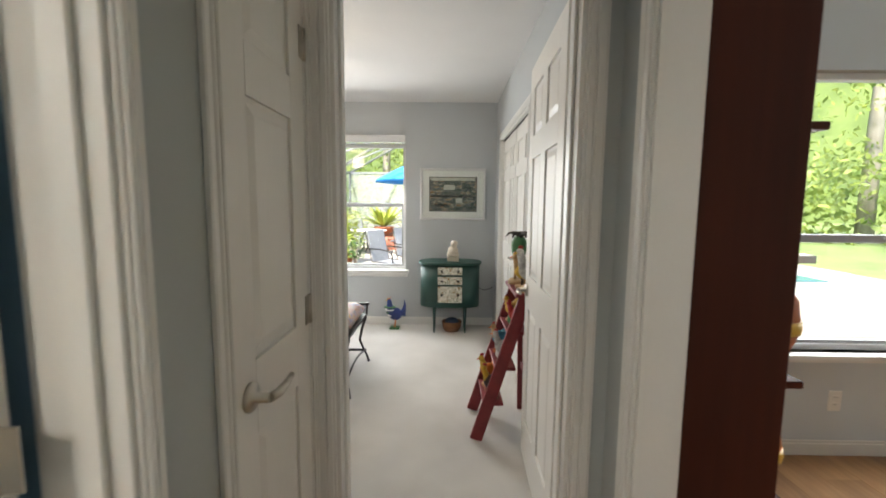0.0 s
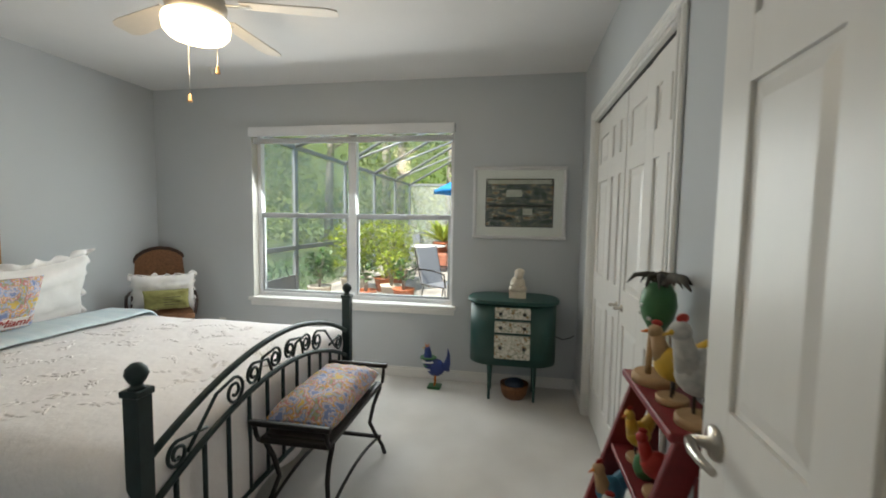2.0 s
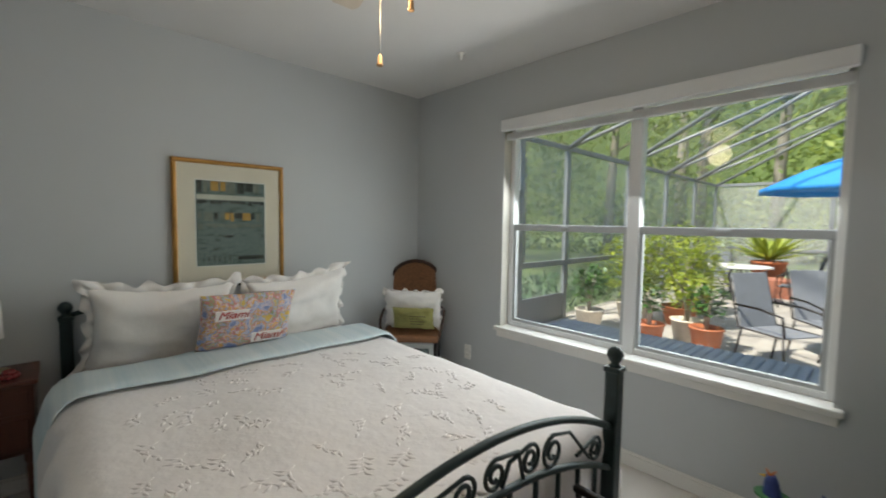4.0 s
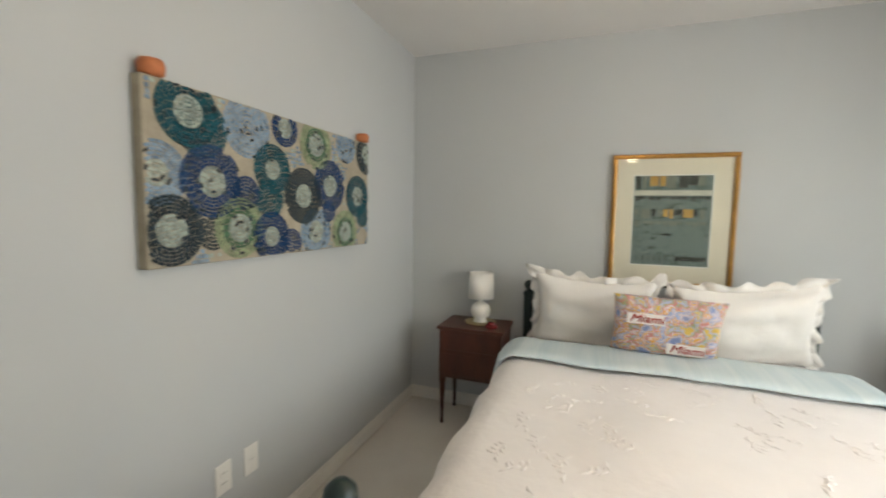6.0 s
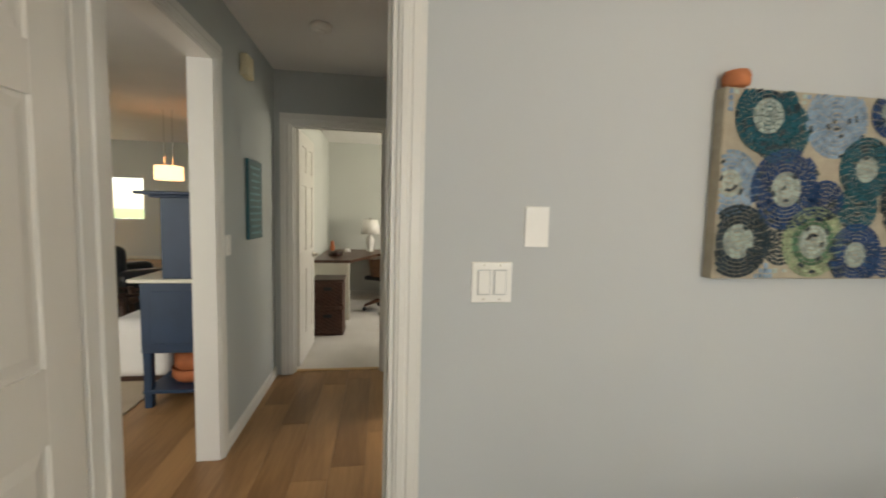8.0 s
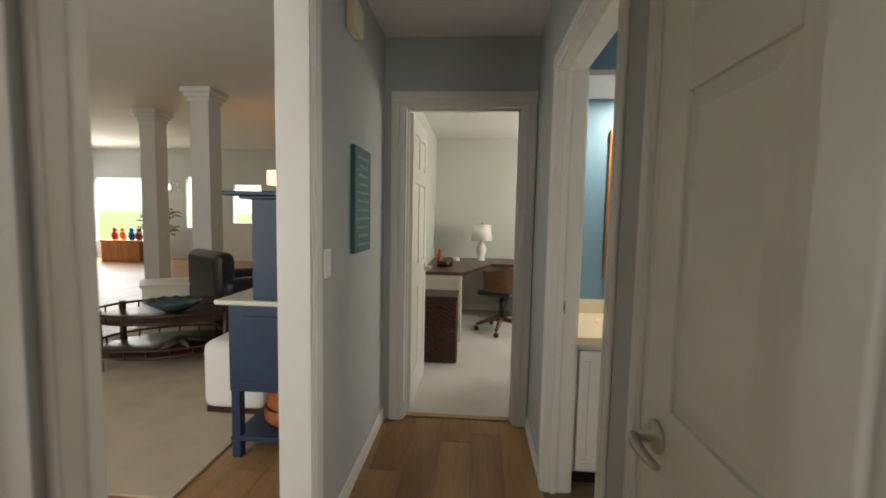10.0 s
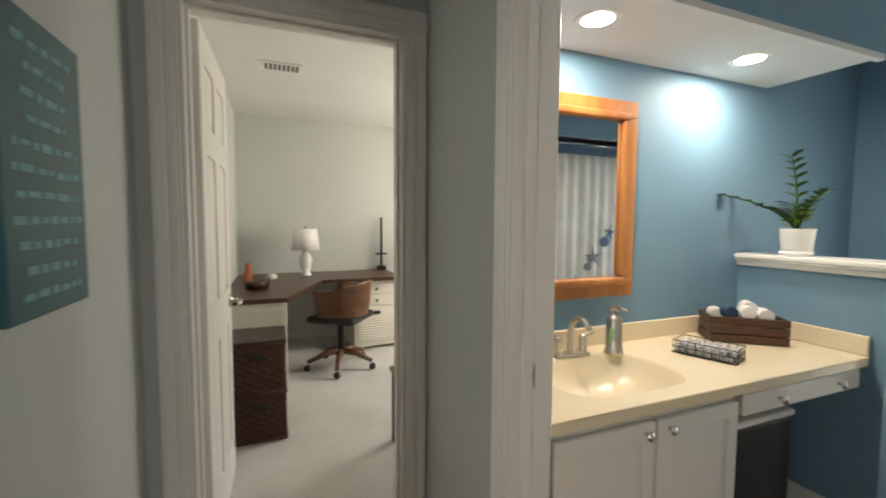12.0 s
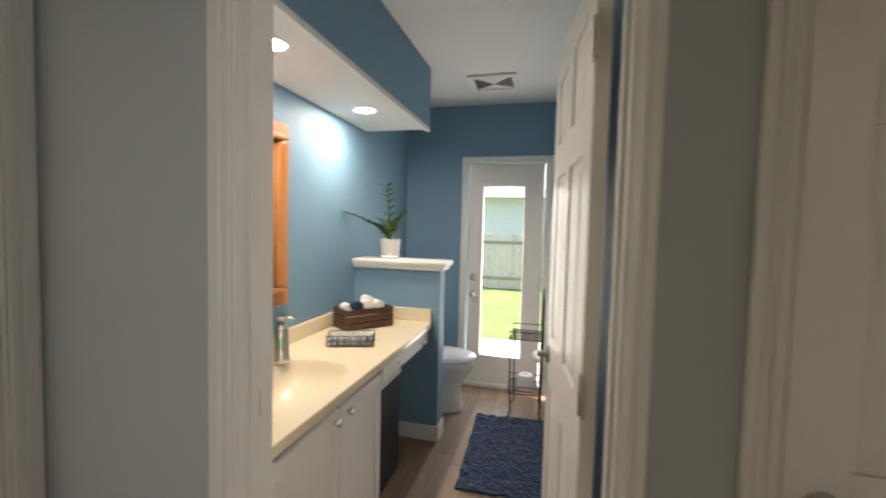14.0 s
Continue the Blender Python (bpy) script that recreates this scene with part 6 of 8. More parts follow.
zz = thing("zz_plant", "green glossy-leaved plant in a white square-rimmed pot", "plant", (-2.39, -0.37, 1.178))
part("pot", lathe(bm_new(), [(0.055, 0), (0.06, 0.006), (0.072, 0.125), (0.074, 0.13), (0.066, 0.13), (0.062, 0.11), (0.0001, 0.108)], n=28), PORCELAIN, zz)
part("soil", lathe(bm_new(), [(0.061, 0.109), (0.03, 0.116), (0.0001, 0.116)], n=20), DARKWOOD, zz)
part("saucer", lathe(bm_new(), [(0.06, 0), (0.066, 0.002), (0.068, 0.022), (0.064, 0.022)], n=28), PORCELAIN, zz)
rng = random.Random(3)
for k, (a, r, hh) in enumerate(((-0.85, 0.30, 0.22), (-0.3, 0.05, 0.42), (-2.4, 0.10, 0.17), (4.2, 0.12, 0.14), (1.5, 0.10, 0.22), (5.2, 0.14, 0.15))):
    d = Vector((math.cos(a), math.sin(a), 0))
    pts = [Vector((0, 0, 0.11)) + d * (r * t * (0.4 + 0.6 * t)) + Vector((0, 0, hh * (1.2 * t - 0.35 * t * t))) for t in np.linspace(0, 1, 9)]
    st = part("stem", tube(bm_new(), pts, [0.006 - 0.0004 * i for i in range(9)], 6), LEAF, zz)
    v, f = [], []
    for i in range(2, 9):
        ax = (pts[i] - pts[i - 1]).normalized()
        sd = ax.cross(Vector((0, 0, 1))).normalized()
        for s in (-1, 1):
            leaf_shape(v, f, pts[i], (ax * 0.6 + sd * s).normalized(), Vector((0, 0, 1)), rng.uniform(0.06, 0.085), 0.017)
    quads("leaflet_spray", v, f, LEAF, st, True)
v, f = [], []
for k in range(40):
    a, rr = rng.random() * 6.28, rng.random() * 0.045
    leaf_shape(v, f, Vector((rr * math.cos(a), rr * math.sin(a), 0.115 + rng.random() * 0.1)), Vector((math.cos(a), math.sin(a), 0.6)).normalized(), Vector((0, 0, 1)), 0.05, 0.01)
quads("lower_foliage", v, f, LEAF_LIGHT, zz, True)

wc = thing("toilet", "white porcelain toilet with its lid closed", "toilet", (-2.84, -0.08, 0))
part("bowl", lathe(bm_new(), [(0.11, 0), (0.115, 0.02), (0.10, 0.12), (0.11, 0.22), (0.16, 0.32), (0.18, 0.375), (0.175, 0.39), (0.0001, 0.392)], n=32, sy=1.3), PORCELAIN, wc)
part("pedestal", box(bm_new(), -0.11, 0.11, -0.28, 0.02, 0, 0.38, 0.03, 3), PORCELAIN, wc)
part("seat_lid", lathe(bm_new(), [(0.18, 0.393), (0.187, 0.40), (0.185, 0.425), (0.15, 0.438), (0.0001, 0.442)], n=32, sy=1.3), PORCELAIN, wc)
part("tank", box(bm_new(), -0.20, 0.20, -0.43, -0.25, 0.38, 0.73, 0.02, 2), PORCELAIN, wc)
part("tank_lid", box(bm_new(), -0.21, 0.21, -0.435, -0.24, 0.73, 0.765, 0.01, 2), PORCELAIN, wc)
rug = bm_new()
bmesh.ops.create_grid(rug, x_segments=110, y_segments=70, size=0.5, matrix=Matrix.LocRotScale((-2.34, 0.47, 0.014), Euler((0, 0, 0.04)), (0.92, 0.52, 1)))
for v in rug.verts:
    e = noise.noise(v.co * 16)
    v.co += Vector((0.006 * noise.noise(v.co * 40), 0.006 * noise.noise(v.co * 37), 0.010 * e + 0.008 * noise.noise(v.co * 70)))
ro = tagged(part("bath_mat", rug, NAVY_RUG), "navy shag bath mat on the plank floor", "mat")
ro.modifiers.new("thick", "SOLIDIFY").thickness = 0.012

stand = thing("wire_stand", "black wire shelf stand with a paper roll on its lower tier", "stand", (-2.93, 0.53, 0))
for x, y in ((-0.14, -0.10), (0.13, -0.11), (-0.13, 0.11), (0.14, 0.12)):
    part("leg", tube(bm_new(), [(x * 1.1, y * 1.1, 0.0), (x * 0.9, y * 0.9, 0.05), (x, y, 0.3), (x, y, 0.86 if y > 0 else 0.62)], 0.006, 6), BLACKIRON, stand)
part("back_arch", tube(bm_new(), [(-0.13, 0.11, 0.86), (-0.08, 0.115, 0.93), (0.0, 0.115, 0.955), (0.08, 0.115, 0.93), (0.14, 0.12, 0.86)], 0.006, 6), BLACKIRON, stand)
for z in (0.20, 0.60):
    bm = bm_new()
    tube(bm, [(-0.15, -0.12, z), (0.15, -0.12, z), (0.15, 0.12, z), (-0.15, 0.12, z)], 0.005, 6, True)
    tube(bm, [(-0.15, -0.12, z + 0.05), (0.15, -0.12, z + 0.05), (0.15, 0.12, z + 0.05), (-0.15, 0.12, z + 0.05)], 0.004, 6, True)
    for k in range(10):
        x = -0.14 + 0.28 * k / 9
        tube(bm, [(x, -0.12, z), (x, 0.12, z)], 0.0025, 5)
    part("shelf", bm, BLACKIRON, stand)
roll = thing("toilet_paper_roll", "white paper roll on the wire stand", "paper roll", (-2.91, 0.53, 0.206))
part("paper", lathe(bm_new(), [(0.022, 0), (0.056, 0), (0.058, 0.005), (0.058, 0.095), (0.056, 0.1), (0.022, 0.1), (0.022, 0.0)], n=24), LINEN, roll)

# shower curtain, printed with sea creatures
cur = thing("shower_curtain", "white shower curtain printed with starfish and shells", "curtain", (0, 0, 0))
vs, fs = [], []
nx, nz = 150, 10
for i in range(nx + 1):
    x = -3.33 + 1.44 * i / nx
    for k in range(nz + 1):
        z = 0.12 + 1.85 * k / nz
        vs.append((x, 0.825 + 0.016 * math.sin(i * 0.55 + 0.3 * math.sin(i * 0.17)) * (1 - 0.35 * k / nz), z))
for i in range(nx):
    for k in range(nz):
        a = i * (nz + 1) + k
        fs.append((a, a + 1, a + nz + 2, a + nz + 1))
CURTAIN = mat("curtain_cloth", (0.72, 0.72, 0.70), 0.85, second=(0.58, 0.58, 0.57), scale=5, bump=0.2)
sheet = quads("cloth", vs, fs, CURTAIN, cur, True)
sheet.modifiers.new("thick", "SOLIDIFY").thickness = 0.003
BLUEPRINT = mat("sea_blue_print", (0.07, 0.12, 0.20), 0.8)
TAUPE = mat("shell_grey_print", (0.16, 0.17, 0.19), 0.8)
rng = random.Random(8)
for k in range(14):
    x, z, R, ph = -3.22 + 1.22 * ((k * 0.381) % 1), 0.35 + 1.45 * ((k * 0.618) % 1), rng.uniform(0.07, 0.12), rng.random() * 6
    bm = bm_new()
    pts = [(x + (R if i % 2 == 0 else R * 0.26) * math.cos(ph + i * math.pi / 5), z + (R if i % 2 == 0 else R * 0.26) * math.sin(ph + i * math.pi / 5)) for i in range(10)] if k % 3 else [(x + R * 0.6 * math.cos(i * 0.63), z + R * 0.5 * math.sin(i * 0.63)) for i in range(10)]
    front, back = [bm.verts.new((a, 0.8045, b)) for a, b in pts], [bm.verts.new((a, 0.807, b)) for a, b in pts]
    bm.faces.new(front)
    bm.faces.new(back[::-1])
    for i in range(10):
        bm.faces.new((front[i], back[i], back[(i + 1) % 10], front[(i + 1) % 10]))
    part("printed_starfish" if k % 3 else "printed_shell", bm, BLUEPRINT if k % 2 else TAUPE, cur)
part("top_band", box(bm_new(), -3.33, -1.89, 0.80, 0.85, 1.90, 1.97, 0.01), BLUEPRINT, cur)
tagged(part("curtain_rod", tube(bm_new(), [(-3.36, 0.825, 1.985), (-1.87, 0.825, 1.985)], 0.012, 12), CHROME), "chrome shower curtain rod", "rod")
tub = thing("bathtub", "white bathtub behind the shower curtain", "bathtub", (0, 0, 0))
part("apron", box(bm_new(), -3.355, -1.56, 0.87, 1.565, 0, 0.42, 0.02, 2), PORCELAIN, tub)
hk = thing("curtain_holdback", "dark iron curtain holdback with two pale knobs", "holdback", (-1.93, 0.80, 1.10))
part("arm", tube(bm_new(), [(-0.16, -0.07, 0.09), (-0.10, -0.075, 0.055), (0.0, -0.06, 0.035), (0.035, -0.04, 0.0), (0.02, -0.05, -0.045), (-0.05, -0.065, -0.055), (-0.11, -0.07, -0.055)], 0.006, 8), BLACKIRON, hk)
part("mount", tube(bm_new(), [(0.035, 0.0, 0), (0.035, -0.045, 0)], [0.018, 0.008], 10), BLACKIRON, hk)
for p in ((-0.165, -0.07, 0.092), (-0.115, -0.07, -0.055)):
    part("knob", ball(bm_new(), p, 0.02), CERAMIC, hk)
vent = thing("exhaust_fan_grille", "white bathroom exhaust fan cover with sunk centre", "vent", (-2.82, 0.24, 2.45))
for a in ((-0.17, 0.17, -0.17, -0.135), (-0.17, 0.17, 0.135, 0.17), (-0.17, -0.12, -0.135, 0.135), (0.12, 0.17, -0.135, 0.135)):
    part("frame_bar", box(bm_new(), a[0], a[1], a[2], a[3], -0.018, 0, 0.004, 2), PLASTIC, vent)
for k, (x, y) in enumerate(((1, 0), (0, 1), (-1, 0), (0, -1))):
    bm = bm_new()
    c = [(-0.12, -0.135), (0.12, -0.135), (0.12, 0.135), (-0.12, 0.135)]
    e = [q for q in c if (q[0] > 0) == (x > 0)] if x else [q for q in c if (q[1] > 0) == (y > 0)]
    lo = [bm.verts.new((*q, -0.004)) for q in e] + [bm.verts.new((0, 0, -0.016))]
    hi = [bm.verts.new((*q, -0.001)) for q in e] + [bm.verts.new((0, 0, -0.003))]
    bm.faces.new(lo)
    bm.faces.new(hi[::-1])
    for q in range(3):
        bm.faces.new((lo[q], lo[(q + 1) % 3], hi[(q + 1) % 3], hi[q]))
    # two facets take a dark colour for the shade in the sunk centre
    part("deflector", bm, PLASTIC if x else BRONZE, vent)

# ---------------------------------------------------------------- office
def woven(bm, x0, x1, y0, y1, z0, z1, cell=0.034, row=0.019, amp=0.005):
    """A basket's four woven sides and its rim, strand over strand."""
    per = [(x0, y0), (x1, y0), (x1, y1), (x0, y1)]
    nz = int((z1 - z0) / row) * 3
    for (ax, ay), (bx, by) in zip(per, per[1:] + per[:1]):
        length = math.hypot(bx - ax, by - ay)
        nx_, ny_ = (by - ay) / length, -(bx - ax) / length
        nu = int(length / cell) * 4
        grid = []
        for i in range(nu + 1):
            u = i / nu
            col = []
            for k in range(nz + 1):
                z = z0 + (z1 - z0) * k / nz
                d = amp * math.sin(math.pi * u * length / cell + (math.pi if (k // 3) % 2 else 0)) * (0.25 if k % 3 == 0 else 1) * (0 if i in (0, nu) else 1)
                col.append(bm.verts.new((ax + (bx - ax) * u + nx_ * d, ay + (by - ay) * u + ny_ * d, z)))
            grid.append(col)
        for i in range(nu):
            for k in range(nz):
                bm.faces.new((grid[i][k], grid[i + 1][k], grid[i + 1][k + 1], grid[i][k + 1]))
        tube(bm, [(ax, ay, z1), (bx, by, z1)], 0.011, 6)
        tube(bm, [(ax, ay, z0 + 0.011), (bx, by, z0 + 0.011)], 0.010, 6)
    box(bm, x0 + 0.004, x1 - 0.004, y0 + 0.004, y1 - 0.004, z1 - 0.02, z1 - 0.004)
    return bm


desk = thing("desk", "large desk with brown top and antique-white panels", "desk", (0, 0, 0))
bm = bm_new()
ctrs = [(0.33, -2.42), (-0.12, -2.42), (-0.45, -3.30), (-1.25, -3.30), (-1.25, -4.02), (0.33, -4.02)]
lo, hi = [bm.verts.new((x, y, 0.725)) for x, y in ctrs], [bm.verts.new((x, y, 0.76)) for x, y in ctrs]
bm.faces.new(lo)
bm.faces.new(hi)
for k in range(6):
    bm.faces.new((lo[k], lo[(k + 1) % 6], hi[(k + 1) % 6], hi[k]))
part("top", bm, DESKWOOD, desk)
part("end_panel", box(bm_new(), -0.08, 0.31, -2.50, -2.45, 0.06, 0.725, 0.006), OFFWHITE, desk)
part("back_panel", box(bm_new(), 0.30, 0.325, -4.0, -2.50, 0.1, 0.725), OFFWHITE, desk)
part("apron", box(bm_new(), -0.09, 0.32, -2.455, -2.435, 0.66, 0.725, 0.003), OFFWHITE, desk)
part("leg", box(bm_new(), -0.11, -0.06, -2.505, -2.445, 0, 0.725, 0.006), OFFWHITE, desk)
fc = thing("file_cabinet", "antique-white file cabinet with dark cup pulls under the desk", "cabinet", (-0.98, -3.62, 0), 6)
part("body", box(bm_new(), -0.235, 0.235, -0.24, 0.24, 0.03, 0.722, 0.004), OFFWHITE, fc)
for z0, z1 in ((0.58, 0.69), (0.46, 0.565), (0.08, 0.445)):
    dr = part("drawer", box(bm_new(), -0.20, 0.20, 0.24, 0.252, z0, z1, 0.004), OFFWHITE, fc)
    if z1 - z0 > 0.2:
        for k in range(9):
            part("louvre", box(bm_new(), -0.17, 0.17, 0.250, 0.257, z0 + 0.03 + 0.026 * k, z0 + 0.05 + 0.026 * k, 0.003), OFFWHITE, dr)
        part("pull", lathe(bm_new(), [(0.045, 0), (0.04, 0.012), (0.02, 0.02), (0.0001, 0.022)], n=16, m=Matrix.Translation((0.0, 0.252, z1 - 0.06)) @ Matrix.Rotation(radians(-90), 4, "X") @ Matrix.Diagonal((1, 0.45, 1, 1))), BLACK, dr)
    else:
        part("pull", ball(bm_new(), (0, 0.262, (z0 + z1) / 2), 0.013), BLACK, dr)
oc = thing("swivel_chair", "curved brown wooden swivel desk chair on casters", "chair", (-0.58, -2.95, 0), 55)
part("seat", box(bm_new(), -0.23, 0.23, -0.22, 0.23, 0.44, 0.50, 0.025, 3), LEATHER, oc, "dark leather seat pad")
bm = bm_new()
n = 24
rows = []
for r, z in ((0.245, 0.50), (0.262, 0.60), (0.278, 0.72), (0.283, 0.735), (0.258, 0.735), (0.243, 0.60), (0.225, 0.50)):
    rows.append([])
    for k in range(n + 1):
        a = radians(-28 + 236 * k / n)
        zz_ = z + (0.07 * max(0, math.sin(a)) if z > 0.7 else 0)
        rows[-1].append(bm.verts.new((r * math.cos(a), r * math.sin(a), zz_)))
for a, b in zip(rows, rows[1:]):
    for k in range(n):
        bm.faces.new((a[k], a[k + 1], b[k + 1], b[k])).smooth = True
bm.faces.new([r[0] for r in rows])
bm.faces.new([r[-1] for r in rows])
BENTWOOD = mat("walnut_bentwood", (0.17, 0.075, 0.032), 0.35, second=(0.08, 0.03, 0.013), scale=7, stretch=(1, 1, 4))
part("back_shell", bm, BENTWOOD, oc)
part("column", tube(bm_new(), [(0, 0, 0.12), (0, 0, 0.44)], 0.03, 12), BLACKIRON, oc)
for k in range(5):
    a = radians(72 * k + 20)
    lg = part("leg", tube(bm_new(), [(0, 0, 0.15), (0.14 * math.cos(a), 0.14 * math.sin(a), 0.14), (0.30 * math.cos(a), 0.30 * math.sin(a), 0.08)], [0.03, 0.028, 0.018], 8), BENTWOOD, oc)
    part("caster", ball(bm_new(), (0.30 * math.cos(a), 0.30 * math.sin(a), 0.03), 0.03), BLACK, lg)
for y, hh in ((-1.96, 0.62),):
    bk = thing("wicker_chest", "dark brown woven storage chest of two stacked boxes", "chest", (0.075, y, 0))
    for z0, z1 in ((0, 0.30), (0.305, hh - 0.02)):
        bx = part("box", woven(bm_new(), -0.16, 0.16, -0.175, 0.175, z0, z1), WICKER, bk)
        part("handle_slot", box(bm_new(), -0.045, 0.045, 0.179, 0.183, z1 - 0.10, z1 - 0.065, 0.001), BLACK, bx)
    part("lid", box(bm_new(), -0.17, 0.17, -0.185, 0.185, hh - 0.02, hh, 0.008, 2), DARKWOOD, bk)
table_lamp((-0.33, -3.72, 0.76), 1.0, False)
for nm, lb, cat, x, y, prof, mm in (("carved_figure", "small dark carved wooden figure on the desk", "figurine", 0.20, -3.35, [(0.04, 0), (0.04, 0.02), (0.025, 0.04), (0.04, 0.09), (0.022, 0.12), (0.03, 0.15), (0.012, 0.18), (0.0001, 0.185)], TERRACOTTA),
                               ("pen_box", "dark wooden desk box", "box", 0.11, -2.95, [(0.09, 0), (0.09, 0.06), (0.085, 0.065), (0.0001, 0.066)], DARKWOOD),
                               ("card_holder", "small white card holder on the desk", "holder", 0.0, -3.55, [(0.045, 0), (0.045, 0.03), (0.03, 0.05), (0.0001, 0.05)], CERAMIC)):
    o = part(nm, lathe(bm_new(), prof, n=4 if "box" in nm or "card" in nm else 16), mm, None, "", (x, y, 0.76))
    tagged(o, lb, cat)
tb = thing("tall_basket", "tall brown wicker basket holding walking sticks", "basket", (-1.48, -3.72, 0))
part("lower", woven(bm_new(), -0.22, 0.16, -0.18, 0.18, 0, 0.285), TAN_WICKER, tb)
part("middle", woven(bm_new(), -0.22, 0.16, -0.18, 0.18, 0.30, 0.59), TAN_WICKER, tb)
part("upper", lathe(bm_new(), [(0.10, 0.60), (0.115, 0.66), (0.12, 0.72), (0.105, 0.72), (0.09, 0.62)], n=20), TAN_WICKER, tb)
for x, y, h0, r, mm in ((-0.03, 0.02, 1.20, 0.014, DARKWOOD), (0.05, -0.02, 1.12, 0.03, PINE), (0.0, 0.06, 1.36, 0.016, DARKWOOD), (-0.06, -0.03, 1.05, 0.018, LIGHTWOOD)):
    part("walking_stick", tube(bm_new(), [(x, y, 0.1), (x * 1.4, y, 0.6), (x * 1.8, y, h0)], [r, r, r * 1.1], 8), mm, tb)
sw = thing("display_sword", "dark wooden sword standing behind the file cabinet", "sword", (-1.20, -3.98, 0.76))
part("blade", box(bm_new(), -0.014, 0.014, -0.006, 0.006, 0.05, 0.62, 0.003), BLACK, sw)
part("guard", box(bm_new(), -0.07, 0.07, -0.012, 0.012, 0.18, 0.20, 0.004), BLACK, sw)
part("foot", box(bm_new(), -0.05, 0.05, -0.03, 0.03, 0, 0.05, 0.004), DARKWOOD, sw)
ov = thing("ceiling_vent", "white louvred office ceiling vent", "vent", (-0.10, -2.45, 2.45))
part("frame", box(bm_new(), -0.15, 0.15, -0.09, 0.09, -0.01, 0, 0.003), PLASTIC, ov)
# black bars on the white plate draw the shaded gaps between louvres
for k in range(8):
    part("slat", box(bm_new(), -0.12 + 0.03 * k, -0.105 + 0.03 * k, -0.06, 0.06, -0.012, -0.009), BLACK, ov)
dk = thing("dark_side_table", "dark wooden side table inside the office doorway", "table", (-0.87, -1.25, 0))
part("top", box(bm_new(), -0.20, 0.20, -0.3, 0.3, 0.43, 0.46, 0.006, 2), MAHOGANY, dk)
for x in (-0.17, 0.17):
    for y in (-0.27, 0.27):
        part("leg", box(bm_new(), x - 0.02, x + 0.02, y - 0.02, y + 0.02, 0, 0.43, 0.003), MAHOGANY, dk)
hg = part("wall_hanging", box(bm_new(), 0.325, 0.339, -2.05, -1.95, 1.25, 1.75, 0.006, 2), DARKWOOD)
tagged(hg, "narrow dark wooden wall hanging", "wall art")

# ---------------------------------------------------------------- great room
bc = thing("bookcase", "tall red-brown wooden bookcase of folk pottery", "bookcase", (0.475, 1.39, 0))
part("side", box(bm_new(), 0, 0.30, 0, 0.025, 0, 2.40, 0.003), REDWOOD, bc)
part("side", box(bm_new(), 0, 0.30, 0.875, 0.90, 0, 2.40, 0.003), REDWOOD, bc)
part("back", box(bm_new(), 0.002, 0.015, 0.025, 0.875, 0.02, 2.38), REDWOOD, bc)
part("crown", box(box(bm_new(), 0, 0.33, -0.03, 0.93, 2.40, 2.45, 0.01, 2), 0, 0.35, -0.05, 0.95, 2.43, 2.46, 0.008), REDWOOD, bc)
for z in (0.08, 0.48, 0.86, 1.22, 1.58, 1.95):
    part("shelf", box(bm_new(), 0.015, 0.37, 0.025, 0.875, z - 0.022, z, 0.003), REDWOOD if z != 1.22 else PLASTIC, bc)
for k, (z, mm, s) in enumerate(((0.08, ORANGE, 1.0), (0.48, ORANGE, 0.95), (0.86, TERRACOTTA, 1.1), (1.22, ORANGE, 0.55), (1.58, DARKWOOD, 0.8), (1.95, CERAMIC, 0.9))):
    for j in range(3):
        vz = thing("folk_pot", "brightly painted folk pottery jar on the bookcase", "jar", (0.78 + 0.02 * (j % 2), 1.525 + 0.24 * j, z), 0, "bookcase pottery")
        part("jar", lathe(bm_new(), [(0.05 * s, 0), (0.065 * s, 0.03 * s), (0.095 * s, 0.12 * s), (0.085 * s, 0.2 * s), (0.05 * s, 0.25 * s), (0.06 * s, 0.275 * s), (0.05 * s, 0.275 * s), (0.04 * s, 0.25 * s)], n=20), (mm, CERAMIC, TERRACOTTA)[j % 3] if j else mm, vz)
        part("painted_band", lathe(bm_new(), [(0.0955 * s, 0.115 * s), (0.0975 * s, 0.125 * s), (0.0955 * s, 0.15 * s)], n=20), RED if j % 2 else YELLOW, vz)
hutch = thing("blue_hutch", "navy painted hutch with a white top and open lower shelf", "cabinet", (0.475, -0.15, 0))
part("body", box(bm_new(), 0, 0.60, -0.95, 0, 0.38, 0.86, 0.004), NAVY, hutch)
part("side_panel", box(bm_new(), 0.07, 0.53, 0.0, 0.006, 0.44, 0.80, 0.003), NAVY, hutch)
part("counter", box(bm_new(), 0, 0.66, -0.98, 0.03, 0.86, 0.885, 0.006, 2), OFFWHITE, hutch)
for x in (0.03, 0.57):
    for y in (-0.03, -0.92):
        part("leg", box(bm_new(), x - 0.025, x + 0.025, y - 0.025, y + 0.025, 0, 0.38, 0.003), NAVY, hutch)
part("lower_shelf", box(bm_new(), 0.0, 0.60, -0.95, 0.0, 0.10, 0.125, 0.003), NAVY, hutch)
part("upper_side", box(bm_new(), 0.0, 0.46, -0.03, 0, 0.885, 1.42, 0.003), NAVY, hutch)
part("upper_side", box(bm_new(), 0.0, 0.46, -0.95, -0.92, 0.885, 1.42, 0.003), NAVY, hutch)
part("upper_back", box(bm_new(), 0.0, 0.02, -0.92, -0.03, 0.885, 1.42), NAVY, hutch)
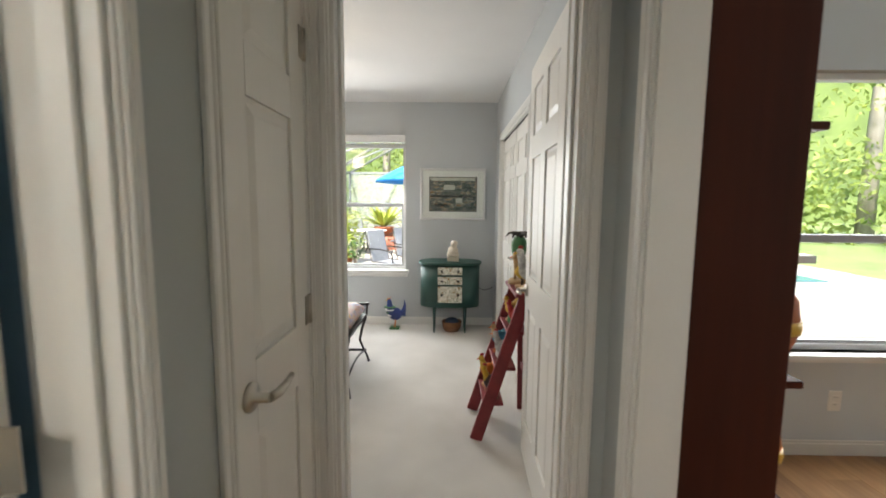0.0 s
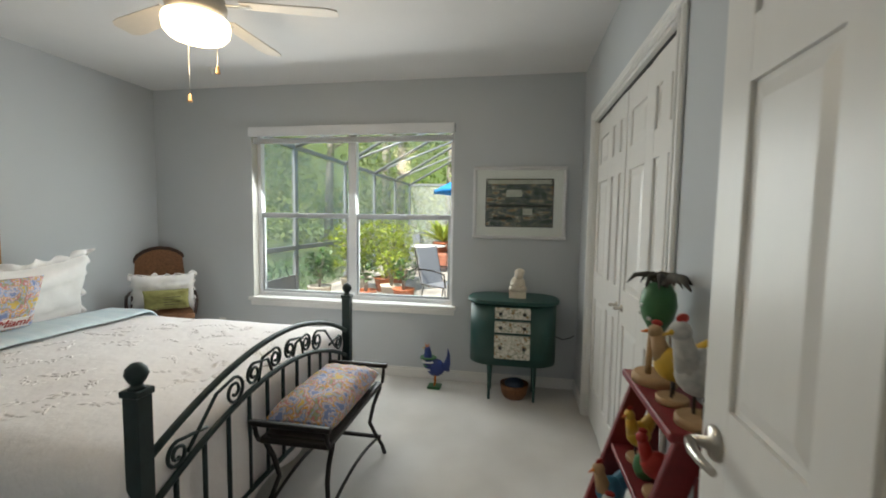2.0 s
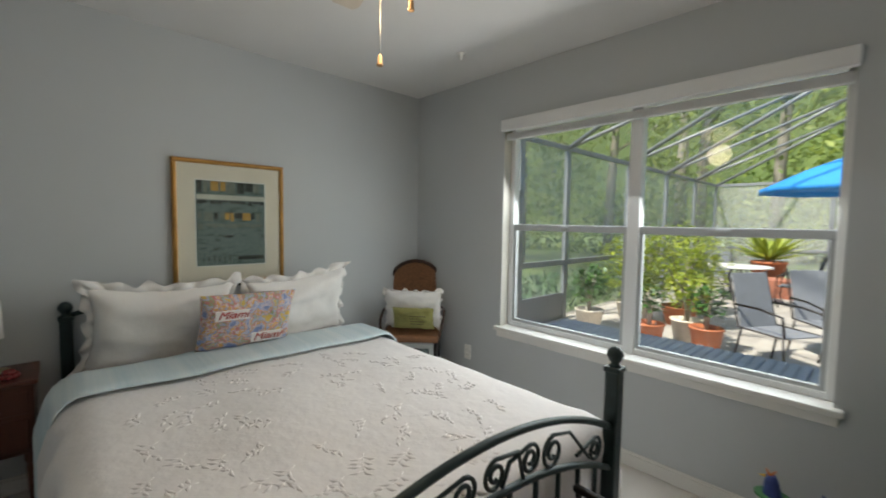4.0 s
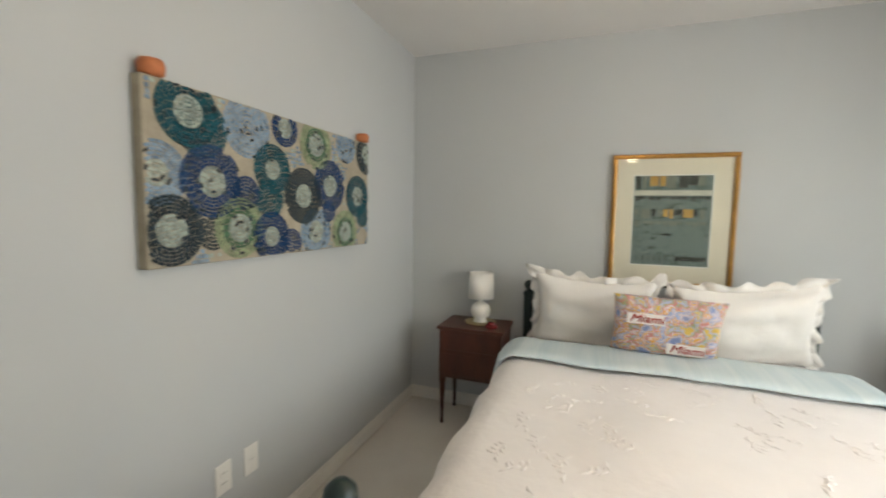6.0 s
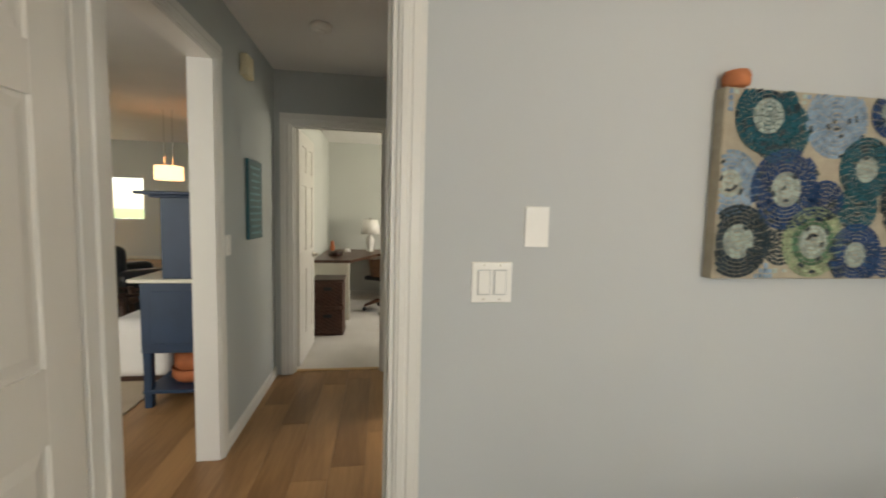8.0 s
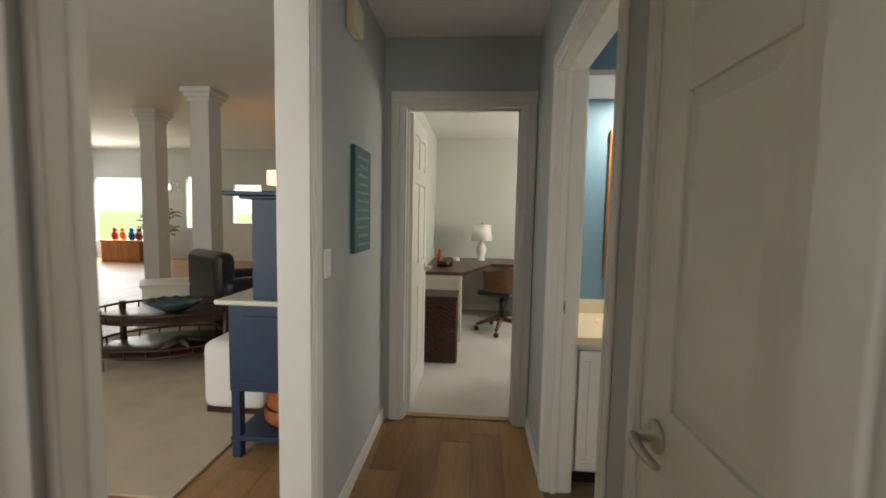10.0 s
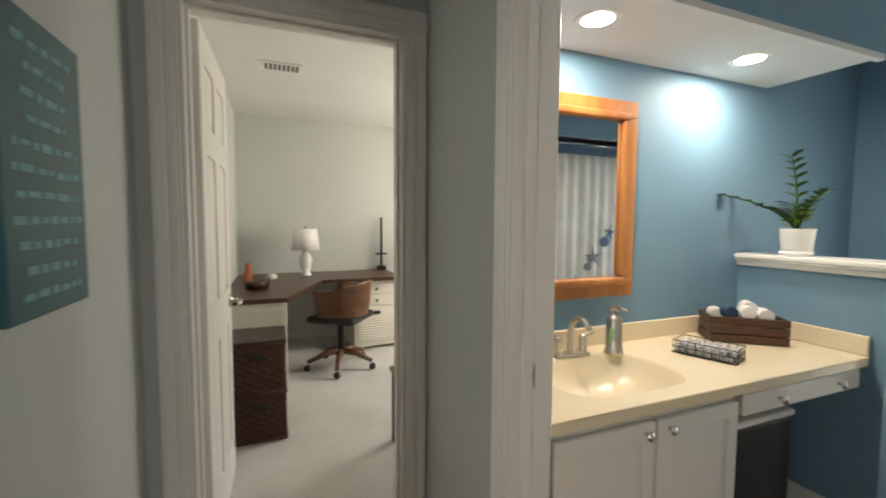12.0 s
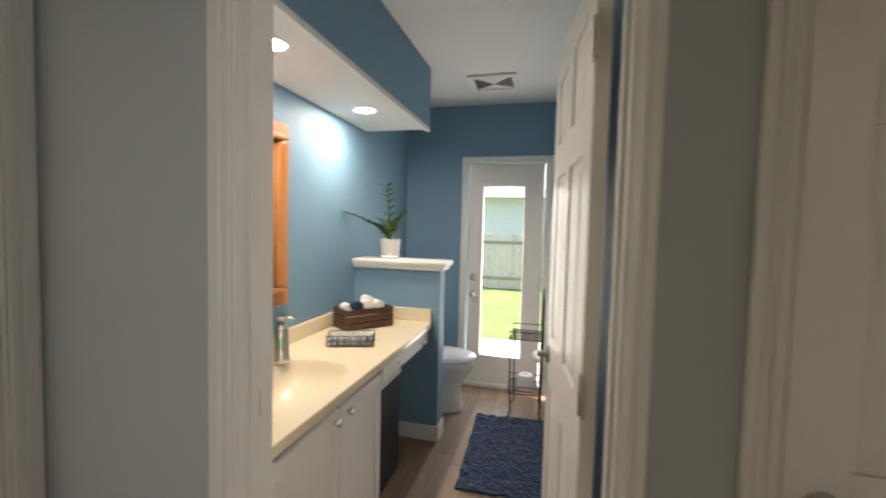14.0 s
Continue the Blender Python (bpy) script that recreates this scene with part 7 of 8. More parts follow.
part("cornice", box(box(bm_new(), -0.005, 0.60, -1.0, 0.04, 1.437, 1.46, 0.006), 0, 0.52, -0.98, 0.02, 1.418, 1.438, 0.006), NAVY, hutch)
hb = thing("round_basket", "two stacked round copper-brown baskets on the hutch shelf", "basket", (0.845, -0.40, 0.125))
part("lower", lathe(bm_new(), [(0.13, 0), (0.15, 0.03), (0.15, 0.09), (0.14, 0.09), (0.13, 0.02)], n=24), TERRACOTTA, hb)
part("upper", lathe(bm_new(), [(0.11, 0.075), (0.135, 0.10), (0.13, 0.215), (0.12, 0.215), (0.10, 0.1)], n=24), TERRACOTTA, hb)
ct = thing("oval_table", "two-tier oval dark wood coffee table with gallery rails", "table", (2.45, -1.55, 0), 20)
for z in (0.14, 0.42):
    tier = part("tier", lathe(bm_new(), [(0.0001, z), (0.60, z), (0.605, z + 0.012), (0.60, z + 0.022), (0.0001, z + 0.022)], n=40, sy=0.68), DARKWOOD, ct)
    part("gallery_rail", tube(bm_new(), [(0.60 * math.cos(a), 0.41 * math.sin(a), z + 0.075) for a in np.linspace(0, 2 * math.pi, 41)[:-1]], 0.011, 8, True), DARKWOOD, tier)
    for k in range(22):
        a = 2 * math.pi * k / 22
        part("gallery_post", tube(bm_new(), [(0.60 * math.cos(a), 0.41 * math.sin(a), z + 0.02), (0.60 * math.cos(a), 0.41 * math.sin(a), z + 0.075)], 0.007, 6), DARKWOOD, tier)
for a in (0.6, 2.5, 3.8, 5.7):
    part("leg", tube(bm_new(), [(0.585 * math.cos(a), 0.40 * math.sin(a), 0), (0.585 * math.cos(a), 0.40 * math.sin(a), 0.52)], 0.028, 10), DARKWOOD, ct)
bw = bm_new()
n = 28
rings = []
for r, z in ((0.07, 0), (0.16, 0.05), (0.26, 0.10), (0.25, 0.105), (0.15, 0.062), (0.06, 0.015)):
    rings.append([bw.verts.new((r * math.cos(2 * math.pi * k / n), 0.75 * r * math.sin(2 * math.pi * k / n), z + (0.012 * (k % 2) if r > 0.2 else 0))) for k in range(n)])
for a, b in zip(rings, rings[1:]):
    for k in range(n):
        bw.faces.new((a[k], a[(k + 1) % n], b[(k + 1) % n], b[k])).smooth = True
bw.faces.new(rings[0])
bw.faces.new(rings[-1])
tagged(part("leaf_bowl", bw, mat("teal_glaze", (0.035, 0.075, 0.085), 0.2, var=0.4, scale=12), None, "", (2.45, -1.55, 0.442)), "wide teal leaf-shaped glazed bowl", "bowl")
bm = bm_new()
for k in range(5):
    tube(bm, [(0, 0, 0.04), (0.1 * math.cos(k * 1.257), 0.1 * math.sin(k * 1.257), 0.03), (0.2 * math.cos(k * 1.257), 0.2 * math.sin(k * 1.257), 0.008)], [0.045, 0.03, 0.006], 8)
tagged(part("starfish_ornament", bm, BRONZE, None, "", (2.35, -1.5, 0.162)), "bronze starfish ornament on the lower tier", "ornament")
arm = thing("leather_armchair", "black leather club armchair", "armchair", (2.50, -2.75, 0), -35)
part("seat", box(bm_new(), -0.36, 0.36, -0.36, 0.36, 0.12, 0.45, 0.06, 3), LEATHER, arm)
for s in (-1, 1):
    part("arm", box(bm_new(), s * 0.40 - 0.11, s * 0.40 + 0.11, -0.42, 0.40, 0.06, 0.64, 0.09, 4), LEATHER, arm)
part("backrest", box(bm_new(), -0.42, 0.42, 0.25, 0.46, 0.10, 0.92, 0.09, 4), LEATHER, arm)
sofa = thing("cream_ottoman", "cream upholstered ottoman with rounded edges", "ottoman", (1.33, -0.99, 0))
part("cushion", box(bm_new(), -0.22, 0.22, -0.40, 0.40, 0.04, 0.50, 0.07, 4), LINEN, sofa)
part("base", box(bm_new(), -0.20, 0.20, -0.37, 0.37, 0, 0.05), DARKWOOD, sofa)
st_ = thing("white_side_table", "white slatted side table", "table", (3.35, -2.62, 0), 40)
part("top", box(bm_new(), -0.26, 0.26, -0.26, 0.26, 0.50, 0.53, 0.006, 2), OFFWHITE, st_)
part("drawer_box", box(bm_new(), -0.24, 0.24, -0.24, 0.24, 0.36, 0.50, 0.003), OFFWHITE, st_)
for x in (-0.22, 0.22):
    for y in (-0.22, 0.22):
        part("leg", box(bm_new(), x - 0.02, x + 0.02, y - 0.02, y + 0.02, 0, 0.36), OFFWHITE, st_)
    for k in range(6):
        part("slat", box(bm_new(), x - 0.006, x + 0.006, -0.17 + 0.06 * k, -0.15 + 0.06 * k, 0.08, 0.36), OFFWHITE, st_)
for x, y in ((5.34, -4.95), (3.62, -3.80)):
    bm = bm_new()
    box(bm, x - 0.14, x + 0.14, y - 0.14, y + 0.14, 0, 2.9, 0.004)
    box(bm, x - 0.16, x + 0.16, y - 0.16, y + 0.16, 0, 0.14, 0.006)
    for k in range(3):
        box(bm, x - 0.16 - 0.03 * k, x + 0.16 + 0.03 * k, y - 0.16 - 0.03 * k, y + 0.16 + 0.03 * k, 2.86 + 0.06 * k, 2.93 + 0.06 * k, 0.008)
    structure(part("column", bm, CEIL), "white square column with a moulded capital", "column")
slab("great_room_rug", 1.15, 3.6, -3.3, 0.2, -0.003, 0.012, mat("cream_rug", (0.60, 0.50, 0.37), 0.95, second=(0.50, 0.41, 0.30), scale=5, bump=0.8, bscale=160), "cream low pile area rug", "rug")
ch = thing("wooden_chest", "orange pine chest below the entry window", "chest", (9.0, -8.5, 0))
part("box", box(bm_new(), -0.55, 0.55, -0.28, 0.28, 0, 0.50, 0.01), PINE, ch)
part("lid", box(bm_new(), -0.57, 0.57, -0.30, 0.30, 0.50, 0.56, 0.012), PINE, ch)
for k, (x, mm) in enumerate(((-0.3, RED), (-0.1, BLUE_CLOTH), (0.15, ORANGE), (0.38, RED))):
    o = part("parrot_figure", ball(lathe(bm_new(), [(0.06, 0), (0.09, 0.08), (0.08, 0.18), (0.03, 0.26)], n=14), (0, 0, 0.27), 0.06), mm, None, "", (9.0 + x, -8.5, 0.56))
    tagged(o, "brightly painted bird figure on the chest", "figurine")


def potted(name, label, at, pot_r, pot_h, potm, leaves, spread, height, size, leafm, seed, trunk=0.0, fronds=False):
    t = thing(name, label, "plant", at)
    part("pot", lathe(bm_new(), [(pot_r * 0.7, 0), (pot_r * 0.75, 0.01), (pot_r, pot_h * 0.92), (pot_r * 1.05, pot_h * 0.93), (pot_r * 1.05, pot_h), (pot_r * 0.92, pot_h), (pot_r * 0.88, pot_h * 0.85), (0.0001, pot_h * 0.84)], n=22), potm, t)
    r = random.Random(seed)
    bm = bm_new()
    for k in range(5 if trunk else 3):
        a = r.random() * 6.28
        tube(bm, [(0, 0, pot_h * 0.8), (0.2 * spread * math.cos(a), 0.2 * spread * math.sin(a), pot_h + trunk + height * 0.3), (0.6 * spread * math.cos(a), 0.6 * spread * math.sin(a), pot_h + trunk + height * 0.75)], [0.018, 0.012, 0.005], 6)
    part("stem", bm, BARK, t)
    v, f = [], []
    for k in range(leaves):
        a, u, w = r.random() * 6.28, r.random() ** 0.5, r.random()
        if fronds:
            d = Vector((math.cos(a), math.sin(a), r.uniform(0.3, 1.6))).normalized()
            leaf_shape(v, f, Vector((0, 0, pot_h + trunk)), d, Vector((0, 0, 1)), size * r.uniform(0.7, 1.2), size * 0.05)
        else:
            lump = 0.75 + 0.35 * noise.noise(Vector((math.cos(a) * 1.5, math.sin(a) * 1.5, w * 3 + seed)))
            c = Vector((spread * u * lump * math.cos(a), spread * u * lump * math.sin(a), pot_h + trunk + height * w * (1.05 - 0.3 * u)))
            d = Vector((math.cos(a) + r.uniform(-0.6, 0.6), math.sin(a) + r.uniform(-0.6, 0.6), r.uniform(-0.3, 0.9))).normalized()
            leaf_shape(v, f, c, d, Vector((0, 0, 1)), size * r.uniform(0.7, 1.3), size * 0.33)
    quads("foliage", v, f, leafm, t)
    return t


potted("fiddle_leaf_plant", "large-leaved fig plant in a blue pot", (8.0, -8.3, 0), 0.22, 0.42, mat("blue_pot", (0.03, 0.22, 0.33), 0.3), 60, 0.45, 0.9, 0.26, LEAF, 31, 0.2)
ps = thing("folding_screen", "folding screen of woven tan panels", "screen", (5.9, -3.9, 0), 40)
for k in range(3):
    m = Matrix.Translation((0.45 * k, 0.06 * (k % 2), 0)) @ Matrix.Rotation(0.25 if k % 2 else -0.25, 4, "Z")
    part("panel", box(bm_new(), 0, 0.44, -0.012, 0.012, 0.08, 1.70, 0.003, 1, m), mat("woven_tan", (0.40, 0.28, 0.17), 0.8, second=(0.26, 0.17, 0.10), scale=30, bump=0.8, stretch=(1, 1, 4)), ps)
potted("palm_plant", "tall arching palm in a blue pot", (5.2, -2.9, 0.0), 0.18, 0.75, BLUE_CLOTH, 26, 0.5, 0.6, 0.6, LEAF, 5, 0.05, True)
bm = bm_new()
for k in range(10):
    a = 2 * math.pi * k / 10
    tube(bm, [(0.19 * math.cos(a), 0.19 * math.sin(a), 1.78), (0.19 * math.cos(a), 0.19 * math.sin(a), 1.98)], 0.008, 6)
tube(bm, [(0, 0, 1.98), (0, 0, 3.05)], 0.006, 6)
pend = thing("pendant_light", "drum pendant lamp with glass drops hung over the entry", "lamp", (6.6, -6.9, 0))
part("drum", bm, CHROME, pend)
part("bulb", ball(bm_new(), (0, 0, 1.88), 0.06), ORANGEGLOW, pend)
pn = thing("drum_pendant", "lit drum pendant with an amber shade on two rods", "lamp", (3.2, -5.2, 0))
part("shade", lathe(bm_new(), [(0.21, 1.84), (0.22, 1.85), (0.22, 2.07), (0.21, 2.08), (0.205, 2.06), (0.205, 1.86)], n=28), glow("amber_shade", (1.0, 0.62, 0.30), 0.9), pn)
for x in (-0.07, 0.07):
    part("rod", tube(bm_new(), [(x, 0, 2.0), (x, 0, 3.05)], 0.006, 6), CHROME, pn)
gf = thing("great_room_fan", "white ceiling fan of the great room", "fan", (2.4, 1.55, 0))
part("motor", lathe(bm_new(), [(0.09, 2.45), (0.11, 2.5), (0.10, 2.58), (0.02, 2.62), (0.02, 3.05)], n=20), BLACKIRON, gf)
for k in range(5):
    part("blade", box(bm_new(), 0.12, 0.62, -0.06, 0.06, 2.50, 2.508, 0.002, 1, Matrix.Rotation(radians(72 * k), 4, "Z")), PALE_WALL, gf)

# ---------------------------------------------------------------- outside
tagged(part("ground", box(bm_new(), -400, 400, -400, 400, -0.5, -0.22), GRASS), "mown green lawn reaching the trees", "ground", "", "structure")
patio = slab("patio", -4.2, 9.0, 5.035, 17.0, -0.3, -0.13, mat("paver_joint", (0.30, 0.27, 0.23), 0.9), "pale paver patio", "pavement")
slab("bath_step", -5.2, -3.49, -0.4, 1.1, -0.3, -0.06, mat("white_concrete", (0.62, 0.60, 0.56), 0.9, var=0.06, bump=0.2), "pale concrete step outside the bathroom door", "step")
bench_o = thing("deck_box", "long grey slatted outdoor bench outside the window", "bench", (-1.7, 5.75, -0.13))
for k in range(30):
    part("slat", box(bm_new(), -0.95 + 0.0635 * k, -0.892 + 0.0635 * k, -0.55, 0.45, 0.545, 0.575, 0.008), GREY_SLAT, bench_o)
part("body", box(bm_new(), -0.93, 0.93, -0.53, 0.43, 0.03, 0.545, 0.01), GREY_SLAT, bench_o)

cage = thing("screen_enclosure", "grey aluminium pool cage frame with a sloping roof", "enclosure", (0, 0, 0))
XW, YN, ZT = -4.0, 16.5, 2.55
for y in (5.15, 7.2, 8.4, 10.6, 12.6, 14.6, 16.5):
    part("post", box(bm_new(), XW - 0.03, XW + 0.03, y - 0.05, y + 0.05, -0.13, ZT, 0.004), CAGE, cage)
for x in (-1.5, 1.0, 3.5, 6.0, 8.5):
    part("post", box(bm_new(), x - 0.05, x + 0.05, YN - 0.03, YN + 0.03, -0.13, ZT, 0.004), CAGE, cage)
for z in (0.78, ZT):
    part("rail", box(bm_new(), XW - 0.025, XW + 0.025, 5.1, YN, z - 0.04, z + 0.04, 0.004), CAGE, cage)
    part("rail", box(bm_new(), XW, 8.5, YN - 0.025, YN + 0.025, z - 0.04, z + 0.04, 0.004), CAGE, cage)
part("door_rail", box(bm_new(), XW - 0.03, XW + 0.03, 5.15, 7.2, 1.75, 1.83, 0.004), CAGE, cage)
part("kick_panel", box(bm_new(), XW - 0.015, XW + 0.015, 7.2, 8.4, -0.13, 0.3), CAGE, cage)
for y in (7.2, 8.4, 10.6, 12.6, 14.6, 16.5):
    part("roof_beam", tube(bm_new(), [(XW, y, ZT), (-1.2, y, 4.1), (4.5, y, 4.1)], 0.04, 6), CAGE, cage)
for y in (8.4, 10.6, 12.6, 14.6):
    part("roof_brace", tube(bm_new(), [(XW, y, ZT), (-1.2, y + 2.0, 4.1)], 0.03, 6), CAGE, cage)
for x, z in ((-1.2, 4.1), (1.6, 4.1), (4.4, 4.1)):
    part("purlin", tube(bm_new(), [(x, 5.1, z), (x, 16.5, z)], 0.035, 6), CAGE, cage)

for y0, y1 in ((5.2, 7.15), (7.25, 8.35), (8.45, 10.55), (10.65, 12.55), (12.65, 14.55), (14.65, 16.45)):
    g = part("screen", box(bm_new(), XW - 0.002, XW + 0.002, y0, y1, -0.1, ZT), SCREEN, cage, "fine insect screen")
    g.visible_shadow = False
    bm = bm_new()
    c = [bm.verts.new(q) for q in ((XW, y0, ZT), (XW, y1, ZT), (-1.2, y1, 4.1), (-1.2, y0, 4.1), (4.4, y0, 4.1), (4.4, y1, 4.1))]
    bm.faces.new(c[:4])
    bm.faces.new((c[3], c[2], c[5], c[4]))
    g = part("roof_screen", bm, SCREEN, cage, "fine insect screen")
    g.visible_shadow = False
for x0, x1 in ((-4.0, -1.55), (-1.45, 0.95), (1.05, 3.45), (3.55, 5.95), (6.05, 8.45)):
    g = part("screen", box(bm_new(), x0, x1, YN - 0.002, YN + 0.002, -0.1, ZT), SCREEN, cage, "fine insect screen")
    g.visible_shadow = False

for k, (x, y, s, lm, n) in enumerate(((-3.25, 9.2, 0.78, LEAF_LIGHT, 1000), (-2.62, 9.4, 0.88, LEAF_LIGHT, 1200), (-2.75, 10.6, 0.65, LEAF_LIGHT, 700), (-2.25, 8.5, 0.38, LEAF_LIGHT, 200), (-1.95, 8.2, 0.30, LEAF, 160), (-2.5, 7.9, 0.25, LEAF, 120), (-3.4, 8.1, 0.4, LEAF, 300))):
    potted("potted_shrub", "leafy shrub in a terracotta pot on the patio" if s > 0.5 else "small green plant in a clay pot on the patio", (x, y, -0.13), 0.24 * (0.6 + 0.5 * s), 0.30, TERRACOTTA if k % 3 else STONE, n, s * 0.75, s * 1.25, 0.085, lm, 40 + k, 0.15)
potted("spiky_plant", "bright green spiky plant in a raised pot", (-2.45, 15.0, -0.13), 0.35, 0.7, TERRACOTTA, 90, 0.5, 0.6, 1.0, LEAF_LIGHT, 61, 0.0, True)
potted("spiky_plant", "bright green spiky plant by the pool", (5.0, 9.0, -0.13), 0.35, 0.6, TERRACOTTA, 90, 0.5, 0.6, 0.9, LEAF_LIGHT, 62, 0.0, True)
um = thing("patio_umbrella", "bright blue canvas patio umbrella, open", "umbrella", (-0.85, 12.0, -0.13))
part("pole", tube(bm_new(), [(0, 0, 0), (0, 0, 2.77)], 0.022, 10), LIGHTWOOD, um)
part("canopy", lathe(bm_new(), [(1.35, 2.19), (1.36, 2.09), (1.33, 2.09), (1.33, 2.19), (0.7, 2.50), (0.0001, 2.77)], n=8), BLUE_CLOTH, um)
ot = thing("patio_table", "round white metal patio table on scrolled black legs", "table", (-2.55, 12.6, -0.13))
part("top", lathe(bm_new(), [(0.55, 0.70), (0.56, 0.715), (0.55, 0.73), (0.0001, 0.73)], n=28), TRIM, ot)
for k in range(4):
    a = k * math.pi / 2 + 0.4
    part("leg", tube(bm_new(), [(0.1 * math.cos(a), 0.1 * math.sin(a), 0.70), (0.2 * math.cos(a), 0.2 * math.sin(a), 0.4), (0.12 * math.cos(a), 0.12 * math.sin(a), 0.2), (0.4 * math.cos(a), 0.4 * math.sin(a), 0.0)], 0.018, 6), BLACKIRON, ot)


def patio_chair(at, rz):
    c = thing("patio_chair", "grey sling patio chair with metal arms", "chair", at, rz, "patio chairs")
    SLING = mat("grey_sling", (0.17, 0.18, 0.20), 0.7, var=0.1, scale=10, bump=0.3)
    part("seat", box(bm_new(), -0.24, 0.24, -0.24, 0.22, 0.40, 0.415, 0.004), SLING, c)
    part("backrest", box(bm_new(), -0.24, 0.24, -0.008, 0.008, 0.0, 0.60, 0.004, 1, Matrix.Translation((0, 0.23, 0.41)) @ Matrix.Rotation(-0.25, 4, "X")), SLING, c)
    for s in (-1, 1):
        part("side_frame", tube(bm_new(), [(s * 0.26, 0.40, 1.0), (s * 0.26, 0.24, 0.42), (s * 0.26, -0.24, 0.41), (s * 0.27, -0.27, 0.2), (s * 0.27, -0.20, 0.0)], 0.012, 8), BLACKIRON, c)
        part("arm", tube(bm_new(), [(s * 0.27, 0.30, 0.66), (s * 0.28, 0.0, 0.66), (s * 0.28, -0.24, 0.62), (s * 0.27, -0.26, 0.42)], 0.013, 8), BLACKIRON, c)
        part("back_leg", tube(bm_new(), [(s * 0.26, 0.20, 0.41), (s * 0.27, 0.28, 0.0)], 0.012, 8), BLACKIRON, c)
    return c


patio_chair((-1.25, 8.05, -0.13), 60)
patio_chair((-0.9, 8.95, -0.13), 40)
patio_chair((2.55, 4.1, -0.13), -60)
for k in range(3):
    patio_chair((-2.55 + 0.9 * math.cos(2.1 * k), 12.6 + 0.9 * math.sin(2.1 * k), -0.13), math.degrees(2.1 * k) - 90)
rb = slab("brick_edging", -2.6, 3.0, 13.6, 14.4, -0.13, 0.25, mat("brick_red", (0.34, 0.13, 0.08), 0.9, var=0.3, scale=12, bump=0.5), "low red brick planter edge", "edging")
slab("pool_water", 3.2, 7.5, 8.6, 12.5, -0.117, -0.105, mat("pool_blue", (0.07, 0.20, 0.25), 0.08, var=0.1, scale=2, bump=0.4, bscale=5), "pale blue swimming pool water", "water")
slab("patio_east", 0.9, 9.0, 2.60, 5.03, -0.3, -0.132, mat("grey_paver", (0.14, 0.135, 0.13), 0.85, var=0.15, scale=4, bump=0.4), "pale paver patio by the great room", "pavement")

# wooded edge of the lawn
rng = random.Random(21)


def tree(at, h, r, seed, leaves, low=0.25):
    t = thing("tree", "tall leafy tree with a pale trunk at the lawn's edge", "tree", at, 0, "woods behind the lawn")
    q = random.Random(seed)
    lean = q.uniform(-0.5, 0.5)
    bm = bm_new()
    tube(bm, [(0, 0, -0.1), (lean * 0.2, 0.05, h * 0.3), (lean * 0.6, 0.1, h * 0.6), (lean, 0.0, h * 0.95)], [0.24 * h / 12, 0.19 * h / 12, 0.13 * h / 12, 0.03], 8)
    for k in range(7):
        a, z = q.random() * 6.28, h * q.uniform(0.35, 0.8)
        tube(bm, [(lean * z / h, 0.05, z), (lean + r * 0.5 * math.cos(a), r * 0.5 * math.sin(a), z + 0.1 * h), (lean + r * 0.9 * math.cos(a), r * 0.9 * math.sin(a), z + 0.13 * h)], [0.07, 0.045, 0.015], 5)
    part("trunk", bm, BARK, t)
    v, f = [], []
    clumps = [(lean + r * 0.75 * q.uniform(-1, 1), r * 0.75 * q.uniform(-1, 1), h * q.uniform(low, 1.0), r * q.uniform(0.25, 0.5)) for _ in range(22)]
    for k in range(leaves):
        c = q.choice(clumps)
        d = Vector((q.gauss(0, 1), q.gauss(0, 1), q.gauss(0, 0.8)))
        p = Vector(c[:3]) + d * c[3] * 0.55
        a, b = Vector((q.uniform(-1, 1), q.uniform(-1, 1), q.uniform(-1, 1))).normalized(), Vector((q.uniform(-1, 1), q.uniform(-1, 1), q.uniform(-1, 1))).normalized()
        s = q.uniform(0.09, 0.20)
        o = len(v)
        v.extend([tuple(p - a * s), tuple(p + b * s * 0.5), tuple(p + a * s), tuple(p - b * s * 0.5)])
        f.append((o, o + 1, o + 2, o + 3))
    quads("crown", v, f, TREE_LEAF, t)


k = 0
for x, y, h in ((-16, 14, 14), (-13, 19, 15), (-10, 22, 13), (-6.5, 24, 15), (-3.5, 25, 14), (-0.5, 24, 15), (3, 24, 14), (6.5, 23, 15), (10, 22, 14), (14, 20, 15), (-20, 8, 15), (-9, 30, 19), (-2, 31, 20), (5, 31, 19), (13, 29, 20), (-18, 26, 19), (18, 12, 15), (20, 20, 18), (-26, 16, 20), (-10.5, 15.5, 12), (-9.2, 9.6, 15), (-8.6, 11.2, 16)):
    k += 1
    tree((x + rng.uniform(-0.7, 0.7), y, -0.22), h, 2.6 if k > 20 else 3.6 if h < 16 else 5.0, 100 + k, 2600 if k > 20 else 3400, 0.45 if k > 20 else 0.12 if h < 16 else 0.05)
v, f = [], []
